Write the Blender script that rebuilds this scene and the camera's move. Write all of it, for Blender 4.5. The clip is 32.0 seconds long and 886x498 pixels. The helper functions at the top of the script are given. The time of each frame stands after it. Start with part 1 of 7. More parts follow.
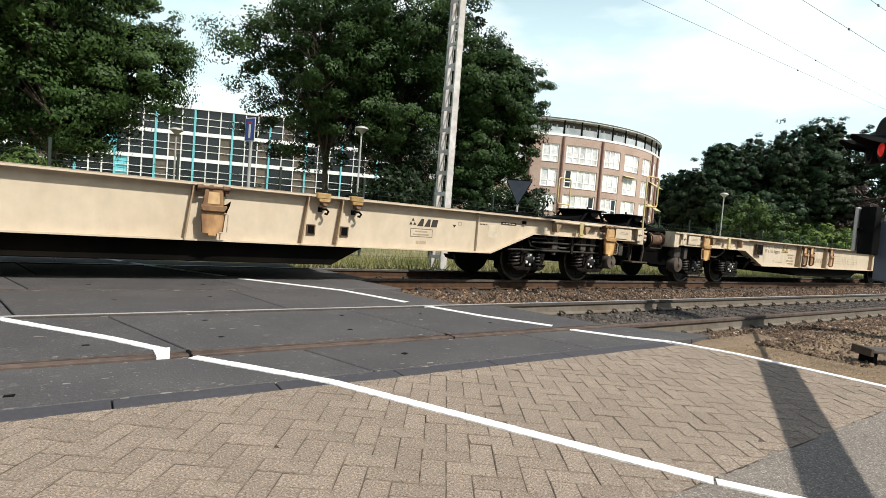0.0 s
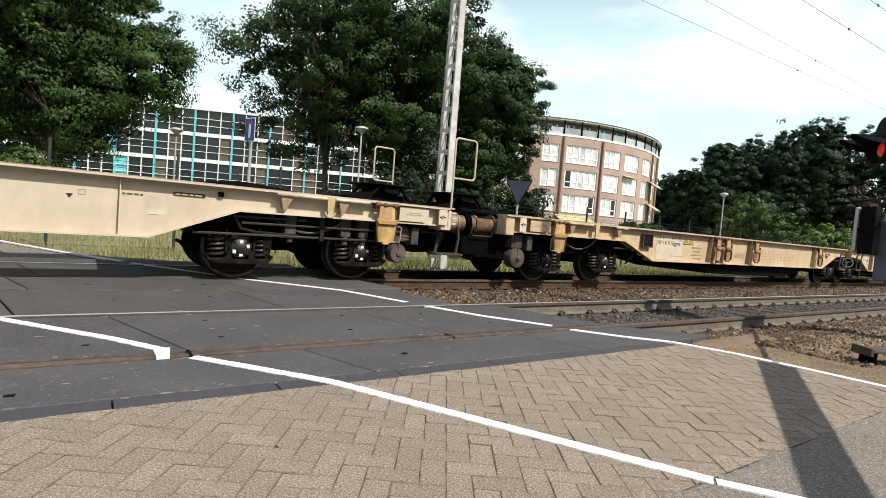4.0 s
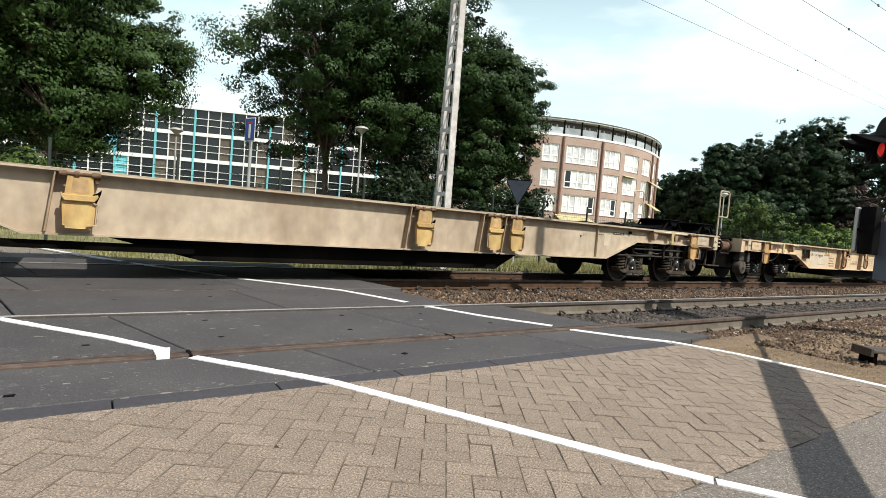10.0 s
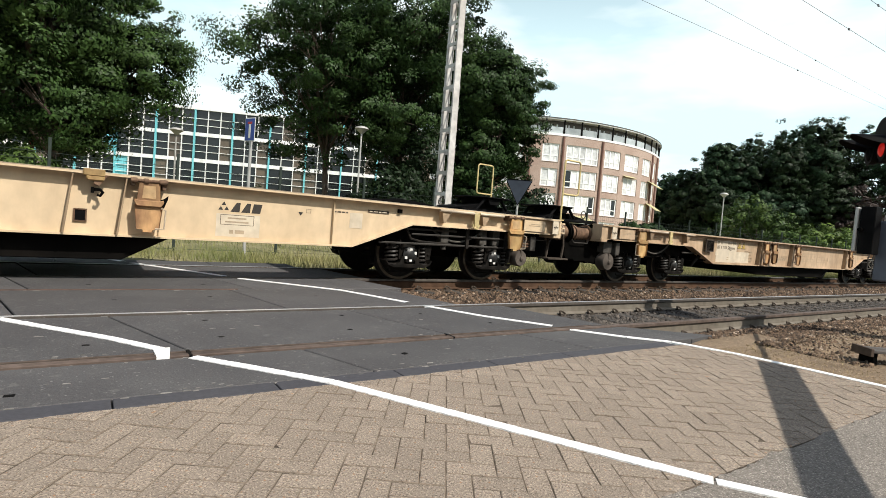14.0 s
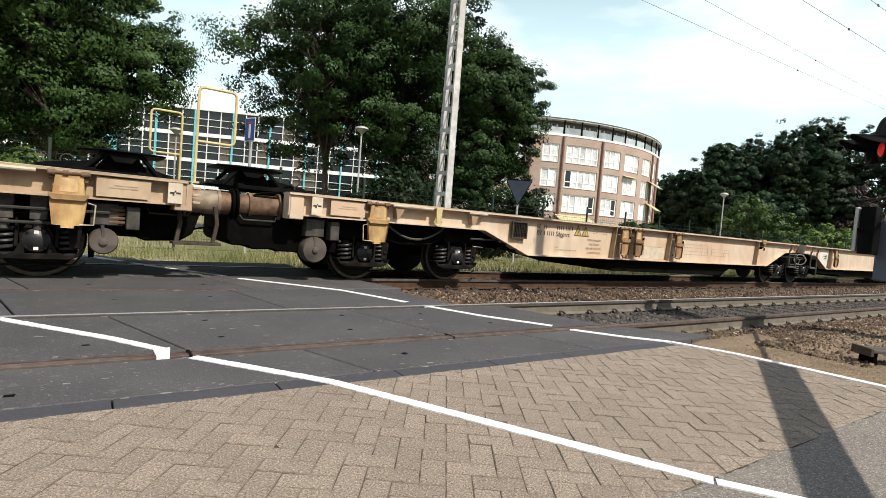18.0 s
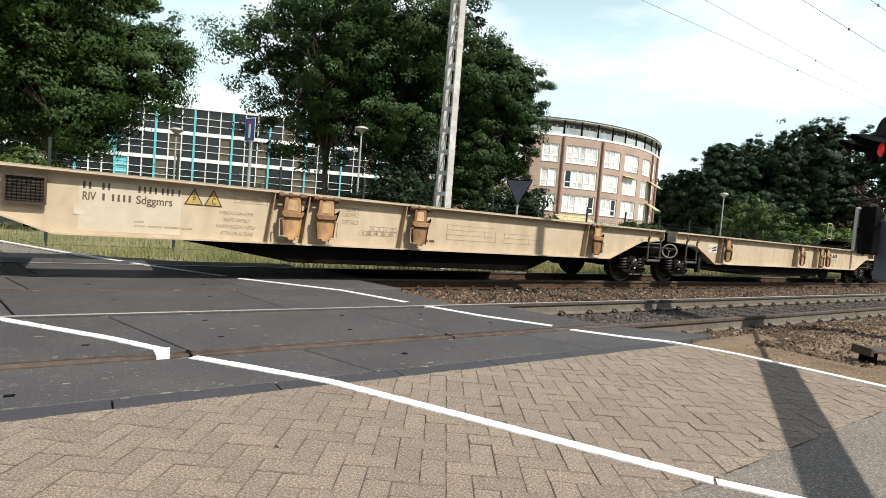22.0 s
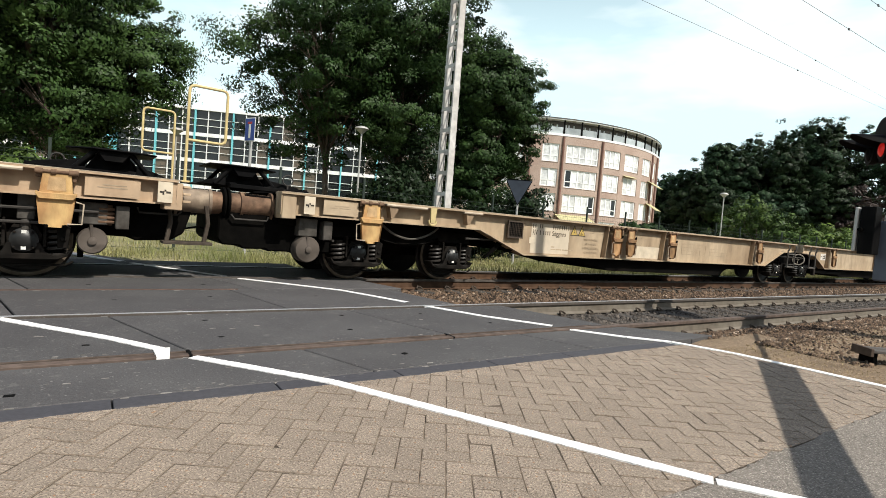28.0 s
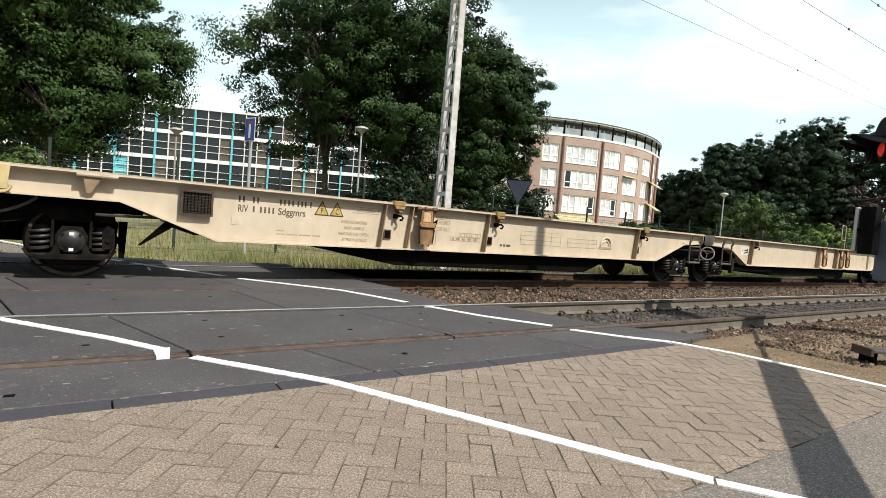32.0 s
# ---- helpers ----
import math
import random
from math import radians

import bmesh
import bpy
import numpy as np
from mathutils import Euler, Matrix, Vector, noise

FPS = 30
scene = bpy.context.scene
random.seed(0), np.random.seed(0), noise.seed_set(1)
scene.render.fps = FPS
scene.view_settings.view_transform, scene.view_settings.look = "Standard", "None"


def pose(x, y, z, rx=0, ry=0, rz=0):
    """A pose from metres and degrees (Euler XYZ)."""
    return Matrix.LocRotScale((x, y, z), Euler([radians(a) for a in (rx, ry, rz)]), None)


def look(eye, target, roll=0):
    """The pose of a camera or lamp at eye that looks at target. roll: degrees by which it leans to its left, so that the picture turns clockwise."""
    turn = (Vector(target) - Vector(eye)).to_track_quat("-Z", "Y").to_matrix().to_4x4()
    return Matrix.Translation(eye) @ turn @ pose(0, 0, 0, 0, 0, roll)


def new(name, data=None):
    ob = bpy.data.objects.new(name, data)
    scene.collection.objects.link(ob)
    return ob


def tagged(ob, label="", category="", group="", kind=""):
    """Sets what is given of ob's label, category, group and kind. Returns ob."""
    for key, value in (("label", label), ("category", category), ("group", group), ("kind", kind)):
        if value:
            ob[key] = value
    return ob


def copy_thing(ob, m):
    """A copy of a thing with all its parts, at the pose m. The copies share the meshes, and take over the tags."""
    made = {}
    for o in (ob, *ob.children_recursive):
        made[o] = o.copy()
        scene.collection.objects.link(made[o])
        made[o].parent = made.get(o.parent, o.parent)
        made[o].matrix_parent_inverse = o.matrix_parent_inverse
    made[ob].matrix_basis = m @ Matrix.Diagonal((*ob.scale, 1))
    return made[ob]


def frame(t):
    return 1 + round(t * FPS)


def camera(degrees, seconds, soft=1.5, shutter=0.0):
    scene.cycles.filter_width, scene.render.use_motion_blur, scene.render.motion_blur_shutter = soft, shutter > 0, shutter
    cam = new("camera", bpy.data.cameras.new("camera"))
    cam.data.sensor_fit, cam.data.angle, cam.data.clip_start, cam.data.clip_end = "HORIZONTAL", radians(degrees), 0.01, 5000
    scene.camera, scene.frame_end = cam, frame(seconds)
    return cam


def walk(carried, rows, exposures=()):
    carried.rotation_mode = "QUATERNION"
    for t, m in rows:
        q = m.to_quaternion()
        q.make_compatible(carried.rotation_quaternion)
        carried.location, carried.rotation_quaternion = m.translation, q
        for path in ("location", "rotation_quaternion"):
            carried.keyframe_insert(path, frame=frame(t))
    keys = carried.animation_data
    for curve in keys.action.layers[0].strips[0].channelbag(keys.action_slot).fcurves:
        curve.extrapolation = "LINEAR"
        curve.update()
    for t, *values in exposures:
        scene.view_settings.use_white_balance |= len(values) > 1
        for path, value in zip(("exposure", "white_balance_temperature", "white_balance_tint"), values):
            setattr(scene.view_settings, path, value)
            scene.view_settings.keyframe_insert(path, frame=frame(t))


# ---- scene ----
import collections

# ---- camera, held still at the level crossing ----
cam = camera(80.44, 32.0, soft=0.45, shutter=0.0)
EYE, AIM = (0, 0, 0.981), (5.6975, 8.2058, 0.5303)
walk(cam, [(0.0, look(EYE, AIM, 4.6)), (32.0, look(EYE, AIM, 4.6))])

# ---- sky, sun ----
SUN_EL, SUN_AZ = radians(48), math.atan2(-0.96, 0.28)
world = bpy.data.worlds.new("sky")
scene.world = world
world.use_nodes = True
wn, wl = world.node_tree.nodes, world.node_tree.links
wn.clear()
w_out = wn.new("ShaderNodeOutputWorld")
w_bg = wn.new("ShaderNodeBackground")
w_sky = wn.new("ShaderNodeTexSky")
w_sky.sky_type, w_sky.sun_disc = "NISHITA", False
w_sky.sun_elevation, w_sky.sun_rotation = SUN_EL, math.pi / 2 - SUN_AZ
w_sky.dust_density, w_sky.air_density = 1.6, 1.0
w_co = wn.new("ShaderNodeTexCoord")
w_map = wn.new("ShaderNodeMapping")
w_map.inputs["Scale"].default_value = (1.6, 1.6, 5.5)
w_noise = wn.new("ShaderNodeTexNoise")
w_noise.inputs["Scale"].default_value, w_noise.inputs["Detail"].default_value = 1.7, 5
w_ramp = wn.new("ShaderNodeValToRGB")
w_ramp.color_ramp.elements[0].position, w_ramp.color_ramp.elements[1].position = 0.42, 0.68
w_mix = wn.new("ShaderNodeMixRGB")
w_mix.inputs["Color2"].default_value = (12.4, 12.9, 12.8, 1)
w_sep = wn.new("ShaderNodeSeparateXYZ")       # haze near the horizon, clearer overhead
w_haze = wn.new("ShaderNodeMapRange")
w_haze.inputs["From Min"].default_value, w_haze.inputs["From Max"].default_value = 0.28, 0.62
w_haze.inputs["To Min"].default_value, w_haze.inputs["To Max"].default_value = 1.0, 0.0
w_hz = wn.new("ShaderNodeMixRGB")
w_hz.inputs["Color2"].default_value = (8.3, 10.9, 11.4, 1)
w_bg.inputs["Strength"].default_value = 0.092
wl.new(w_co.outputs["Generated"], w_map.inputs["Vector"])
wl.new(w_map.outputs["Vector"], w_noise.inputs["Vector"])
wl.new(w_noise.outputs["Fac"], w_ramp.inputs["Fac"])
w_thin = wn.new("ShaderNodeMapRange")         # clouds thin out overhead
w_thin.inputs["From Min"].default_value, w_thin.inputs["From Max"].default_value = 0.40, 0.68
w_thin.inputs["To Min"].default_value, w_thin.inputs["To Max"].default_value = 1.0, 0.15
w_mul = wn.new("ShaderNodeMath")
w_mul.operation = "MULTIPLY"
wl.new(w_ramp.outputs["Color"], w_mul.inputs[0])
wl.new(w_thin.outputs["Result"], w_mul.inputs[1])
wl.new(w_mul.outputs[0], w_mix.inputs["Fac"])
wl.new(w_co.outputs["Generated"], w_sep.inputs["Vector"])
wl.new(w_sep.outputs["Z"], w_haze.inputs["Value"])
wl.new(w_sep.outputs["Z"], w_thin.inputs["Value"])
wl.new(w_haze.outputs["Result"], w_hz.inputs["Fac"])
wl.new(w_sky.outputs["Color"], w_hz.inputs["Color1"])
wl.new(w_hz.outputs["Color"], w_mix.inputs["Color1"])
wl.new(w_mix.outputs["Color"], w_bg.inputs["Color"])
wl.new(w_bg.outputs["Background"], w_out.inputs["Surface"])
sun = new("sun", bpy.data.lights.new("sun", "SUN"))
sun.data.energy, sun.data.angle, sun.data.color = 5.0, radians(0.6), (1.0, 0.95, 0.86)
to_sun = Vector((math.cos(SUN_AZ) * math.cos(SUN_EL), math.sin(SUN_AZ) * math.cos(SUN_EL), math.sin(SUN_EL)))
sun.matrix_world = look(to_sun * 60, (0, 0, 0))
scene.view_settings.exposure = 0.17


# ---- materials ----
def mat(name, col, rough=0.7, metal=0.0, var=0.25, scale=6.0, col2=None, spots=0.35, spot_scale=1.2, bump=0.15, bump_scale=60.0,
        per_object=0.0, island=0.0, spec=0.4, stretch=(1, 1, 1), coat=0.0, speck=None, streak=None):
    """Paint or raw surface: a base colour, a second colour in patches, fine grain, wear and relief."""
    m = bpy.data.materials.new(name)
    m.use_nodes = True
    n, l = m.node_tree.nodes, m.node_tree.links
    b = n["Principled BSDF"]
    co = n.new("ShaderNodeTexCoord")
    mp = n.new("ShaderNodeMapping")
    mp.inputs["Scale"].default_value = stretch
    l.new(co.outputs["Object"], mp.inputs["Vector"])
    if streak:
        oi = n.new("ShaderNodeObjectInfo")
        sh = n.new("ShaderNodeMath")
        sh.operation = "MULTIPLY"
        sh.inputs[1].default_value = 90.0
        l.new(oi.outputs["Random"], sh.inputs[0])
        l.new(sh.outputs[0], mp.inputs["Location"])

    def noise_of(s, d):
        t = n.new("ShaderNodeTexNoise")
        t.inputs["Scale"].default_value, t.inputs["Detail"].default_value = s, d
        l.new(mp.outputs["Vector"], t.inputs["Vector"])
        return t

    fine, broad = noise_of(scale, 6), noise_of(spot_scale, 4)
    ramp = n.new("ShaderNodeValToRGB")
    ramp.color_ramp.elements[0].position, ramp.color_ramp.elements[1].position = 0.62 - spots * 0.5, 0.78
    l.new(broad.outputs["Fac"], ramp.inputs["Fac"])
    c2 = col2 or tuple(c * 0.6 for c in col)
    mix = n.new("ShaderNodeMixRGB")
    mix.inputs["Color1"].default_value, mix.inputs["Color2"].default_value = (*col, 1), (*c2, 1)
    fac = n.new("ShaderNodeMath")
    fac.operation = "MULTIPLY"
    fac.inputs[1].default_value = min(1.0, spots * 2)
    l.new(ramp.outputs["Color"], fac.inputs[0])
    l.new(fac.outputs[0], mix.inputs["Fac"])
    top = mix.outputs["Color"]
    for amount, grain, tone in speck or ():
        # small chips or grains of another tone
        sn = noise_of(grain, 2)
        sr = n.new("ShaderNodeValToRGB")
        sr.color_ramp.elements[0].position, sr.color_ramp.elements[1].position = 0.70 - amount, 0.74 - amount
        l.new(sn.outputs["Fac"], sr.inputs["Fac"])
        sm = n.new("ShaderNodeMixRGB")
        sm.inputs["Color2"].default_value = (*tone, 1)
        l.new(sr.outputs["Color"], sm.inputs["Fac"])
        l.new(top, sm.inputs["Color1"])
        top = sm.outputs["Color"]
    if streak:
        # dirt that has run down the plate
        amount, tone = streak
        m2 = n.new("ShaderNodeMapping")
        m2.inputs["Scale"].default_value = (3.2, 3.2, 0.9)
        l.new(mp.outputs["Vector"], m2.inputs["Vector"])
        sn = n.new("ShaderNodeTexNoise")
        sn.inputs["Scale"].default_value, sn.inputs["Detail"].default_value = 1.0, 5
        l.new(m2.outputs["Vector"], sn.inputs["Vector"])
        sr = n.new("ShaderNodeValToRGB")
        sr.color_ramp.elements[0].position, sr.color_ramp.elements[1].position = 0.50, 0.86
        sr.color_ramp.elements[1].color = (amount, amount, amount, 1)
        l.new(sn.outputs["Fac"], sr.inputs["Fac"])
        sm = n.new("ShaderNodeMixRGB")
        sm.inputs["Color2"].default_value = (*tone, 1)
        l.new(sr.outputs["Color"], sm.inputs["Fac"])
        l.new(top, sm.inputs["Color1"])
        top = sm.outputs["Color"]
    hsv = n.new("ShaderNodeHueSaturation")
    mr = n.new("ShaderNodeMapRange")
    mr.inputs["From Min"].default_value, mr.inputs["From Max"].default_value = 0.3, 0.7
    mr.inputs["To Min"].default_value, mr.inputs["To Max"].default_value = 1 - var, 1 + var
    l.new(fine.outputs["Fac"], mr.inputs["Value"])
    val = mr.outputs["Result"]
    for amount, node, socket in ((per_object, "ShaderNodeObjectInfo", "Random"), (island, "ShaderNodeNewGeometry", "Random Per Island")):
        if amount:
            src = n.new(node)
            r2 = n.new("ShaderNodeMapRange")
            r2.inputs["To Min"].default_value, r2.inputs["To Max"].default_value = 1 - amount, 1 + amount
            l.new(src.outputs[socket], r2.inputs["Value"])
            mul = n.new("ShaderNodeMath")
            mul.operation = "MULTIPLY"
            l.new(val, mul.inputs[0])
            l.new(r2.outputs["Result"], mul.inputs[1])
            val = mul.outputs[0]
    l.new(val, hsv.inputs["Value"])
    l.new(top, hsv.inputs["Color"])
    l.new(hsv.outputs["Color"], b.inputs["Base Color"])
    b.inputs["Roughness"].default_value, b.inputs["Metallic"].default_value = rough, metal
    b.inputs["Specular IOR Level"].default_value = spec
    b.inputs["Coat Weight"].default_value = coat
    if bump:
        bn = noise_of(bump_scale, 3)
        bp = n.new("ShaderNodeBump")
        bp.inputs["Strength"].default_value, bp.inputs["Distance"].default_value = bump, 0.01
        l.new(bn.outputs["Fac"], bp.inputs["Height"])
        l.new(bp.outputs["Normal"], b.inputs["Normal"])
    return m


def leaf_mat(name, col, col2, island=0.45):
    m = mat(name, col, 0.5, 0, 0.3, 1.5, col2, 0.5, 0.35, 0, island=island, spec=0.14)
    n, l = m.node_tree.nodes, m.node_tree.links
    b = n["Principled BSDF"]
    tr = n.new("ShaderNodeBsdfTranslucent")
    mx = n.new("ShaderNodeMixShader")
    mx.inputs["Fac"].default_value = 0.05
    src = b.inputs["Base Color"].links[0].from_socket
    l.new(src, tr.inputs["Color"])
    l.new(b.outputs["BSDF"], mx.inputs[1])
    l.new(tr.outputs["BSDF"], mx.inputs[2])
    l.new(mx.outputs["Shader"], n["Material Output"].inputs["Surface"])
    return m


def glass_mat(name, col, rough=0.08):
    m = mat(name, col, rough, 0, 0.15, 0.8, bump=0, spec=0.5, per_object=0.3)
    return m


def glow_mat(name, col, strength):
    m = mat(name, col, 0.3, 0, 0.05)
    b = m.node_tree.nodes["Principled BSDF"]
    b.inputs["Emission Color"].default_value, b.inputs["Emission Strength"].default_value = (*col, 1), strength
    return m


M = {
    "cream": mat("cream_wagon_paint", (0.525, 0.392, 0.250), 0.6, 0, 0.09, 7, (0.45, 0.325, 0.195), 0.32, 1.0, 0.05, 40, stretch=(1, 1, 0.7), streak=(0.42, (0.264, 0.1804, 0.11))),
    "cream_light": mat("light_cream_wagon_paint", (0.588, 0.4508, 0.295), 0.6, 0, 0.09, 7, (0.504, 0.3737, 0.2301), 0.32, 1.0, 0.05, 40, stretch=(1, 1, 0.7), streak=(0.42, (0.2957, 0.2075, 0.1298))),
    "pale": mat("pale_cream_wagon_paint", (0.528, 0.4444, 0.3344), 0.6, 0, 0.07, 7, (0.4664, 0.3784, 0.2684), 0.28, 1.0, 0.05, 40, stretch=(1, 1, 0.7), streak=(0.28, (0.3256, 0.2376, 0.1496))),
    "rusty": mat("rust_stained_cream_paint", (0.58, 0.46, 0.345), 0.65, 0, 0.08, 5, (0.47, 0.28, 0.155), 0.40, 0.9, 0.06, 40, stretch=(1, 1, 0.6), streak=(0.55, (0.33, 0.18, 0.095))),
    "rusty_white": mat("chalky_white_repaint", (0.66, 0.64, 0.60), 0.65, 0, 0.06, 6, (0.57, 0.50, 0.42), 0.35, 1.4, 0.05, 40),
    "sill": mat("worn_top_flange", (0.484, 0.4048, 0.308), 0.6, 0, 0.25, 12, (0.1496, 0.088, 0.0528), 0.46, 2.6, 0.1, 50, stretch=(0.5, 1, 1)),
    "clamp": mat("orange_rusty_clamp", (0.3696, 0.2156, 0.0968), 0.65, 0, 0.3, 9, (0.1056, 0.0484, 0.0264), 0.55, 5, 0.2, 60, per_object=0.35, stretch=(1, 1, 0.5)),
    "clamp_yellow": mat("yellow_orange_rusty_clamp", (0.44, 0.2904, 0.1232), 0.6, 0, 0.25, 9, (0.2288, 0.1056, 0.0396), 0.46, 5, 0.2, 60, per_object=0.3, stretch=(1, 1, 0.5)),
    "clamp_ochre": mat("yellow_ochre_clamp_paint", (0.47, 0.335, 0.135), 0.65, 0, 0.2, 9, (0.36, 0.215, 0.085), 0.45, 5, 0.15, 60, per_object=0.2, stretch=(1, 1, 0.5)),
    "clamp_frame": mat("brown_rusty_iron", (0.1012, 0.05808, 0.03696), 0.8, 0.05, 0.4, 10, (0.22, 0.1408, 0.088), 0.42, 4, 0.25, 70, spec=0.25),
    "stiffener": mat("brown_streaked_web_stiffener", (0.33, 0.24, 0.15), 0.7, 0, 0.2, 8, (0.17, 0.105, 0.062), 0.5, 3, 0.1, 50, per_object=0.2),
    "block": mat("rusty_yellow_locking_block", (0.40, 0.27, 0.11), 0.65, 0, 0.25, 9, (0.22, 0.12, 0.05), 0.45, 5, 0.15, 60, per_object=0.25),
    "worn_field": mat("bleached_rust", (0.46, 0.31, 0.16), 0.7, 0, 0.25, 10, (0.30, 0.17, 0.075), 0.5, 6, 0.15, 60, per_object=0.3),
    "tyre": mat("bare_worn_tyre_steel", (0.15, 0.118, 0.085), 0.55, 0.25, 0.25, 14, (0.085, 0.062, 0.044), 0.4, 6, 0.05, 60, spec=0.3),
    "cap": mat("grey_axle_cap", (0.01733, 0.01694, 0.01656), 0.45, 0.1, 0.25, 12, (0.0077, 0.00693, 0.00616), 0.4, 6, 0.05, spec=0.4),
    "grille": mat("dark_brown_mesh_frame", (0.045, 0.032, 0.022), 0.7, 0, 0.3, 10, (0.09, 0.06, 0.035), 0.4, 5, 0.1),
    "buff": mat("buff_cream_wagon_paint", (0.505, 0.408, 0.29), 0.6, 0, 0.09, 7, (0.43, 0.335, 0.225), 0.32, 1.0, 0.05, 40, stretch=(1, 1, 0.7), streak=(0.42, (0.27, 0.185, 0.115))),
    "coil": mat("dusty_spring_steel", (0.028, 0.024, 0.021), 0.5, 0.1, 0.3, 12, (0.02, 0.016, 0.013), 0.4, 5, 0.1, spec=0.35),
    # oily iron, darkened further so the colour holds the shade under the train
    "dark_iron": mat("oily_shade_dark_iron", (0.002816, 0.00264, 0.002376), 0.75, 0, 0.35, 8, (0.00616, 0.00528, 0.0044), 0.35, 3, 0.2, 60, spec=0.03),
    # dirty bogie iron, both tones lowered to include the shade below the wagon
    "bogie": mat("dirty_shade_dark_bogie_iron", (0.008624, 0.0077, 0.006776), 0.75, 0, 0.4, 9, (0.02094, 0.01663, 0.01355), 0.42, 4, 0.25, 60, spec=0.06),
    "bogie_frame": mat("shade_black_bogie_iron", (0.00396, 0.00352, 0.003168), 0.8, 0, 0.3, 6, (0.01584, 0.01232, 0.00968), 0.3, 3, 0.2, 60, spec=0.04),
    "bogie_dusty": mat("dusty_bogie_iron", (0.066, 0.0528, 0.04224), 0.8, 0, 0.35, 9, (0.0308, 0.02464, 0.01936), 0.42, 4, 0.25, 60, spec=0.1),
    "tan": mat("tan_wagon_paint", (0.4541, 0.3758, 0.2805), 0.65, 0, 0.14, 7, (0.3062, 0.2308, 0.1595), 0.45, 0.9, 0.06, 40, stretch=(1, 1, 0.7), streak=(0.35, (0.2006, 0.1396, 0.0935))),
    "tan_panel": mat("repainted_tan_panel", (0.3168, 0.242, 0.1628), 0.65, 0, 0.10, 7, (0.264, 0.1936, 0.1276), 0.4, 1.5, 0.05, 40),
    "worn": mat("worn_brownish_cream_paint", (0.4493, 0.3263, 0.2156), 0.65, 0, 0.14, 7, (0.3126, 0.2085, 0.125), 0.44, 1.1, 0.06, 40, stretch=(1, 1, 0.6), streak=(0.75, (0.1856, 0.1133, 0.06468))),
    "worn_tan": mat("tan_brownish_cream_paint", (0.4134, 0.3198, 0.2156), 0.65, 0, 0.14, 7, (0.2876, 0.2043, 0.125), 0.44, 1.1, 0.06, 40, stretch=(1, 1, 0.6), streak=(0.75, (0.1708, 0.111, 0.06468))),
    "fresh_panel": mat("fresh_cream_panel", (0.5456, 0.4664, 0.3608), 0.6, 0, 0.06, 7, (0.4752, 0.396, 0.2904), 0.3, 1.3, 0.04, 40, streak=(0.25, (0.3344, 0.2552, 0.1672))),
    "mark_panel": mat("grey_brown_panel", (0.2904, 0.2376, 0.1848), 0.6, 0, 0.1, 7, (0.2464, 0.1936, 0.1496), 0.35, 2, 0.04),
    # grime colour lowered to near black to carry the shade under the wagons
    "tub": mat("grimy_shade_dark_underside", (0.00484, 0.0044, 0.00396), 0.8, 0, 0.3, 3, (0.01496, 0.01144, 0.0088), 0.3, 1, 0.1, 40, spec=0.03),
    "wheel": mat("worn_wheel_steel", (0.02464, 0.02094, 0.01848), 0.6, 0.3, 0.25, 9, (0.01848, 0.01478, 0.01232), 0.35, 5, 0.1, 50, spec=0.3),
    "grey_pipe": mat("grey_painted_pipe", (0.0528, 0.0484, 0.044), 0.6, 0.1, 0.25, 10, (0.0264, 0.02288, 0.01936), 0.4, 5, 0.05, spec=0.15),
    "step_iron": mat("grey_dusty_tube", (0.0968, 0.088, 0.07744), 0.6, 0.05, 0.25, 10, (0.044, 0.03784, 0.03168), 0.42, 5, 0.05, spec=0.2),
    "pipe_dark": mat("sooty_pipe", (0.0176, 0.01584, 0.01408), 0.7, 0, 0.3, 10, (0.0352, 0.02816, 0.02288), 0.4, 5, 0.05, spec=0.1),
    "valve": mat("dusty_grey_valve", (0.075, 0.068, 0.060), 0.6, 0.05, 0.35, 10, (0.03, 0.025, 0.02), 0.45, 6, 0.1, spec=0.2),
    "silver": mat("dull_cast_metal", (0.12, 0.10, 0.085), 0.7, 0.05, 0.3, 8, (0.01056, 0.0088, 0.00704), 0.42, 4, 0.1, spec=0.12),
    "yellow": mat("faded_yellow_paint", (0.5808, 0.4576, 0.2112), 0.5, 0, 0.18, 12, (0.4224, 0.3168, 0.1672), 0.4, 6, 0.05),
    "black": mat("matt_black_paint", (0.003696, 0.003696, 0.00396), 0.6, 0, 0.2, 8, (0.01232, 0.01144, 0.01056), 0.3, 4, 0.05, spec=0.05),
    "white": mat("white_paint", (0.6864, 0.6776, 0.6424), 0.6, 0, 0.08, 8, (0.528, 0.5104, 0.4664), 0.3, 3, 0.05),
    "plate_white": mat("white_enamel_plate", (0.62, 0.59, 0.54), 0.5, 0, 0.08, 8, (0.5, 0.45, 0.38), 0.3, 3, 0.02),
    "label": mat("off_white_label", (0.5632, 0.484, 0.3696), 0.6, 0, 0.12, 8, (0.44, 0.3608, 0.264), 0.35, 3, 0.02, streak=(0.5, (0.3168, 0.2288, 0.1496))),
    "ink_black": mat("black_sign_paint", (0.0374, 0.0308, 0.0242), 0.7, 0, 0.25, 14, bump=0),
    "rail_buff": mat("dusty_brown_rail_head", (0.1126, 0.08448, 0.0704), 0.75, 0.05, 0.35, 10, (0.06336, 0.04576, 0.03784), 0.45, 3, 0.15, 60, spec=0.2),
    "dusty": mat("dusty_brown_buffer", (0.1496, 0.11, 0.0792), 0.75, 0, 0.3, 9, (0.352, 0.2816, 0.2024), 0.36, 4, 0.1, 50),
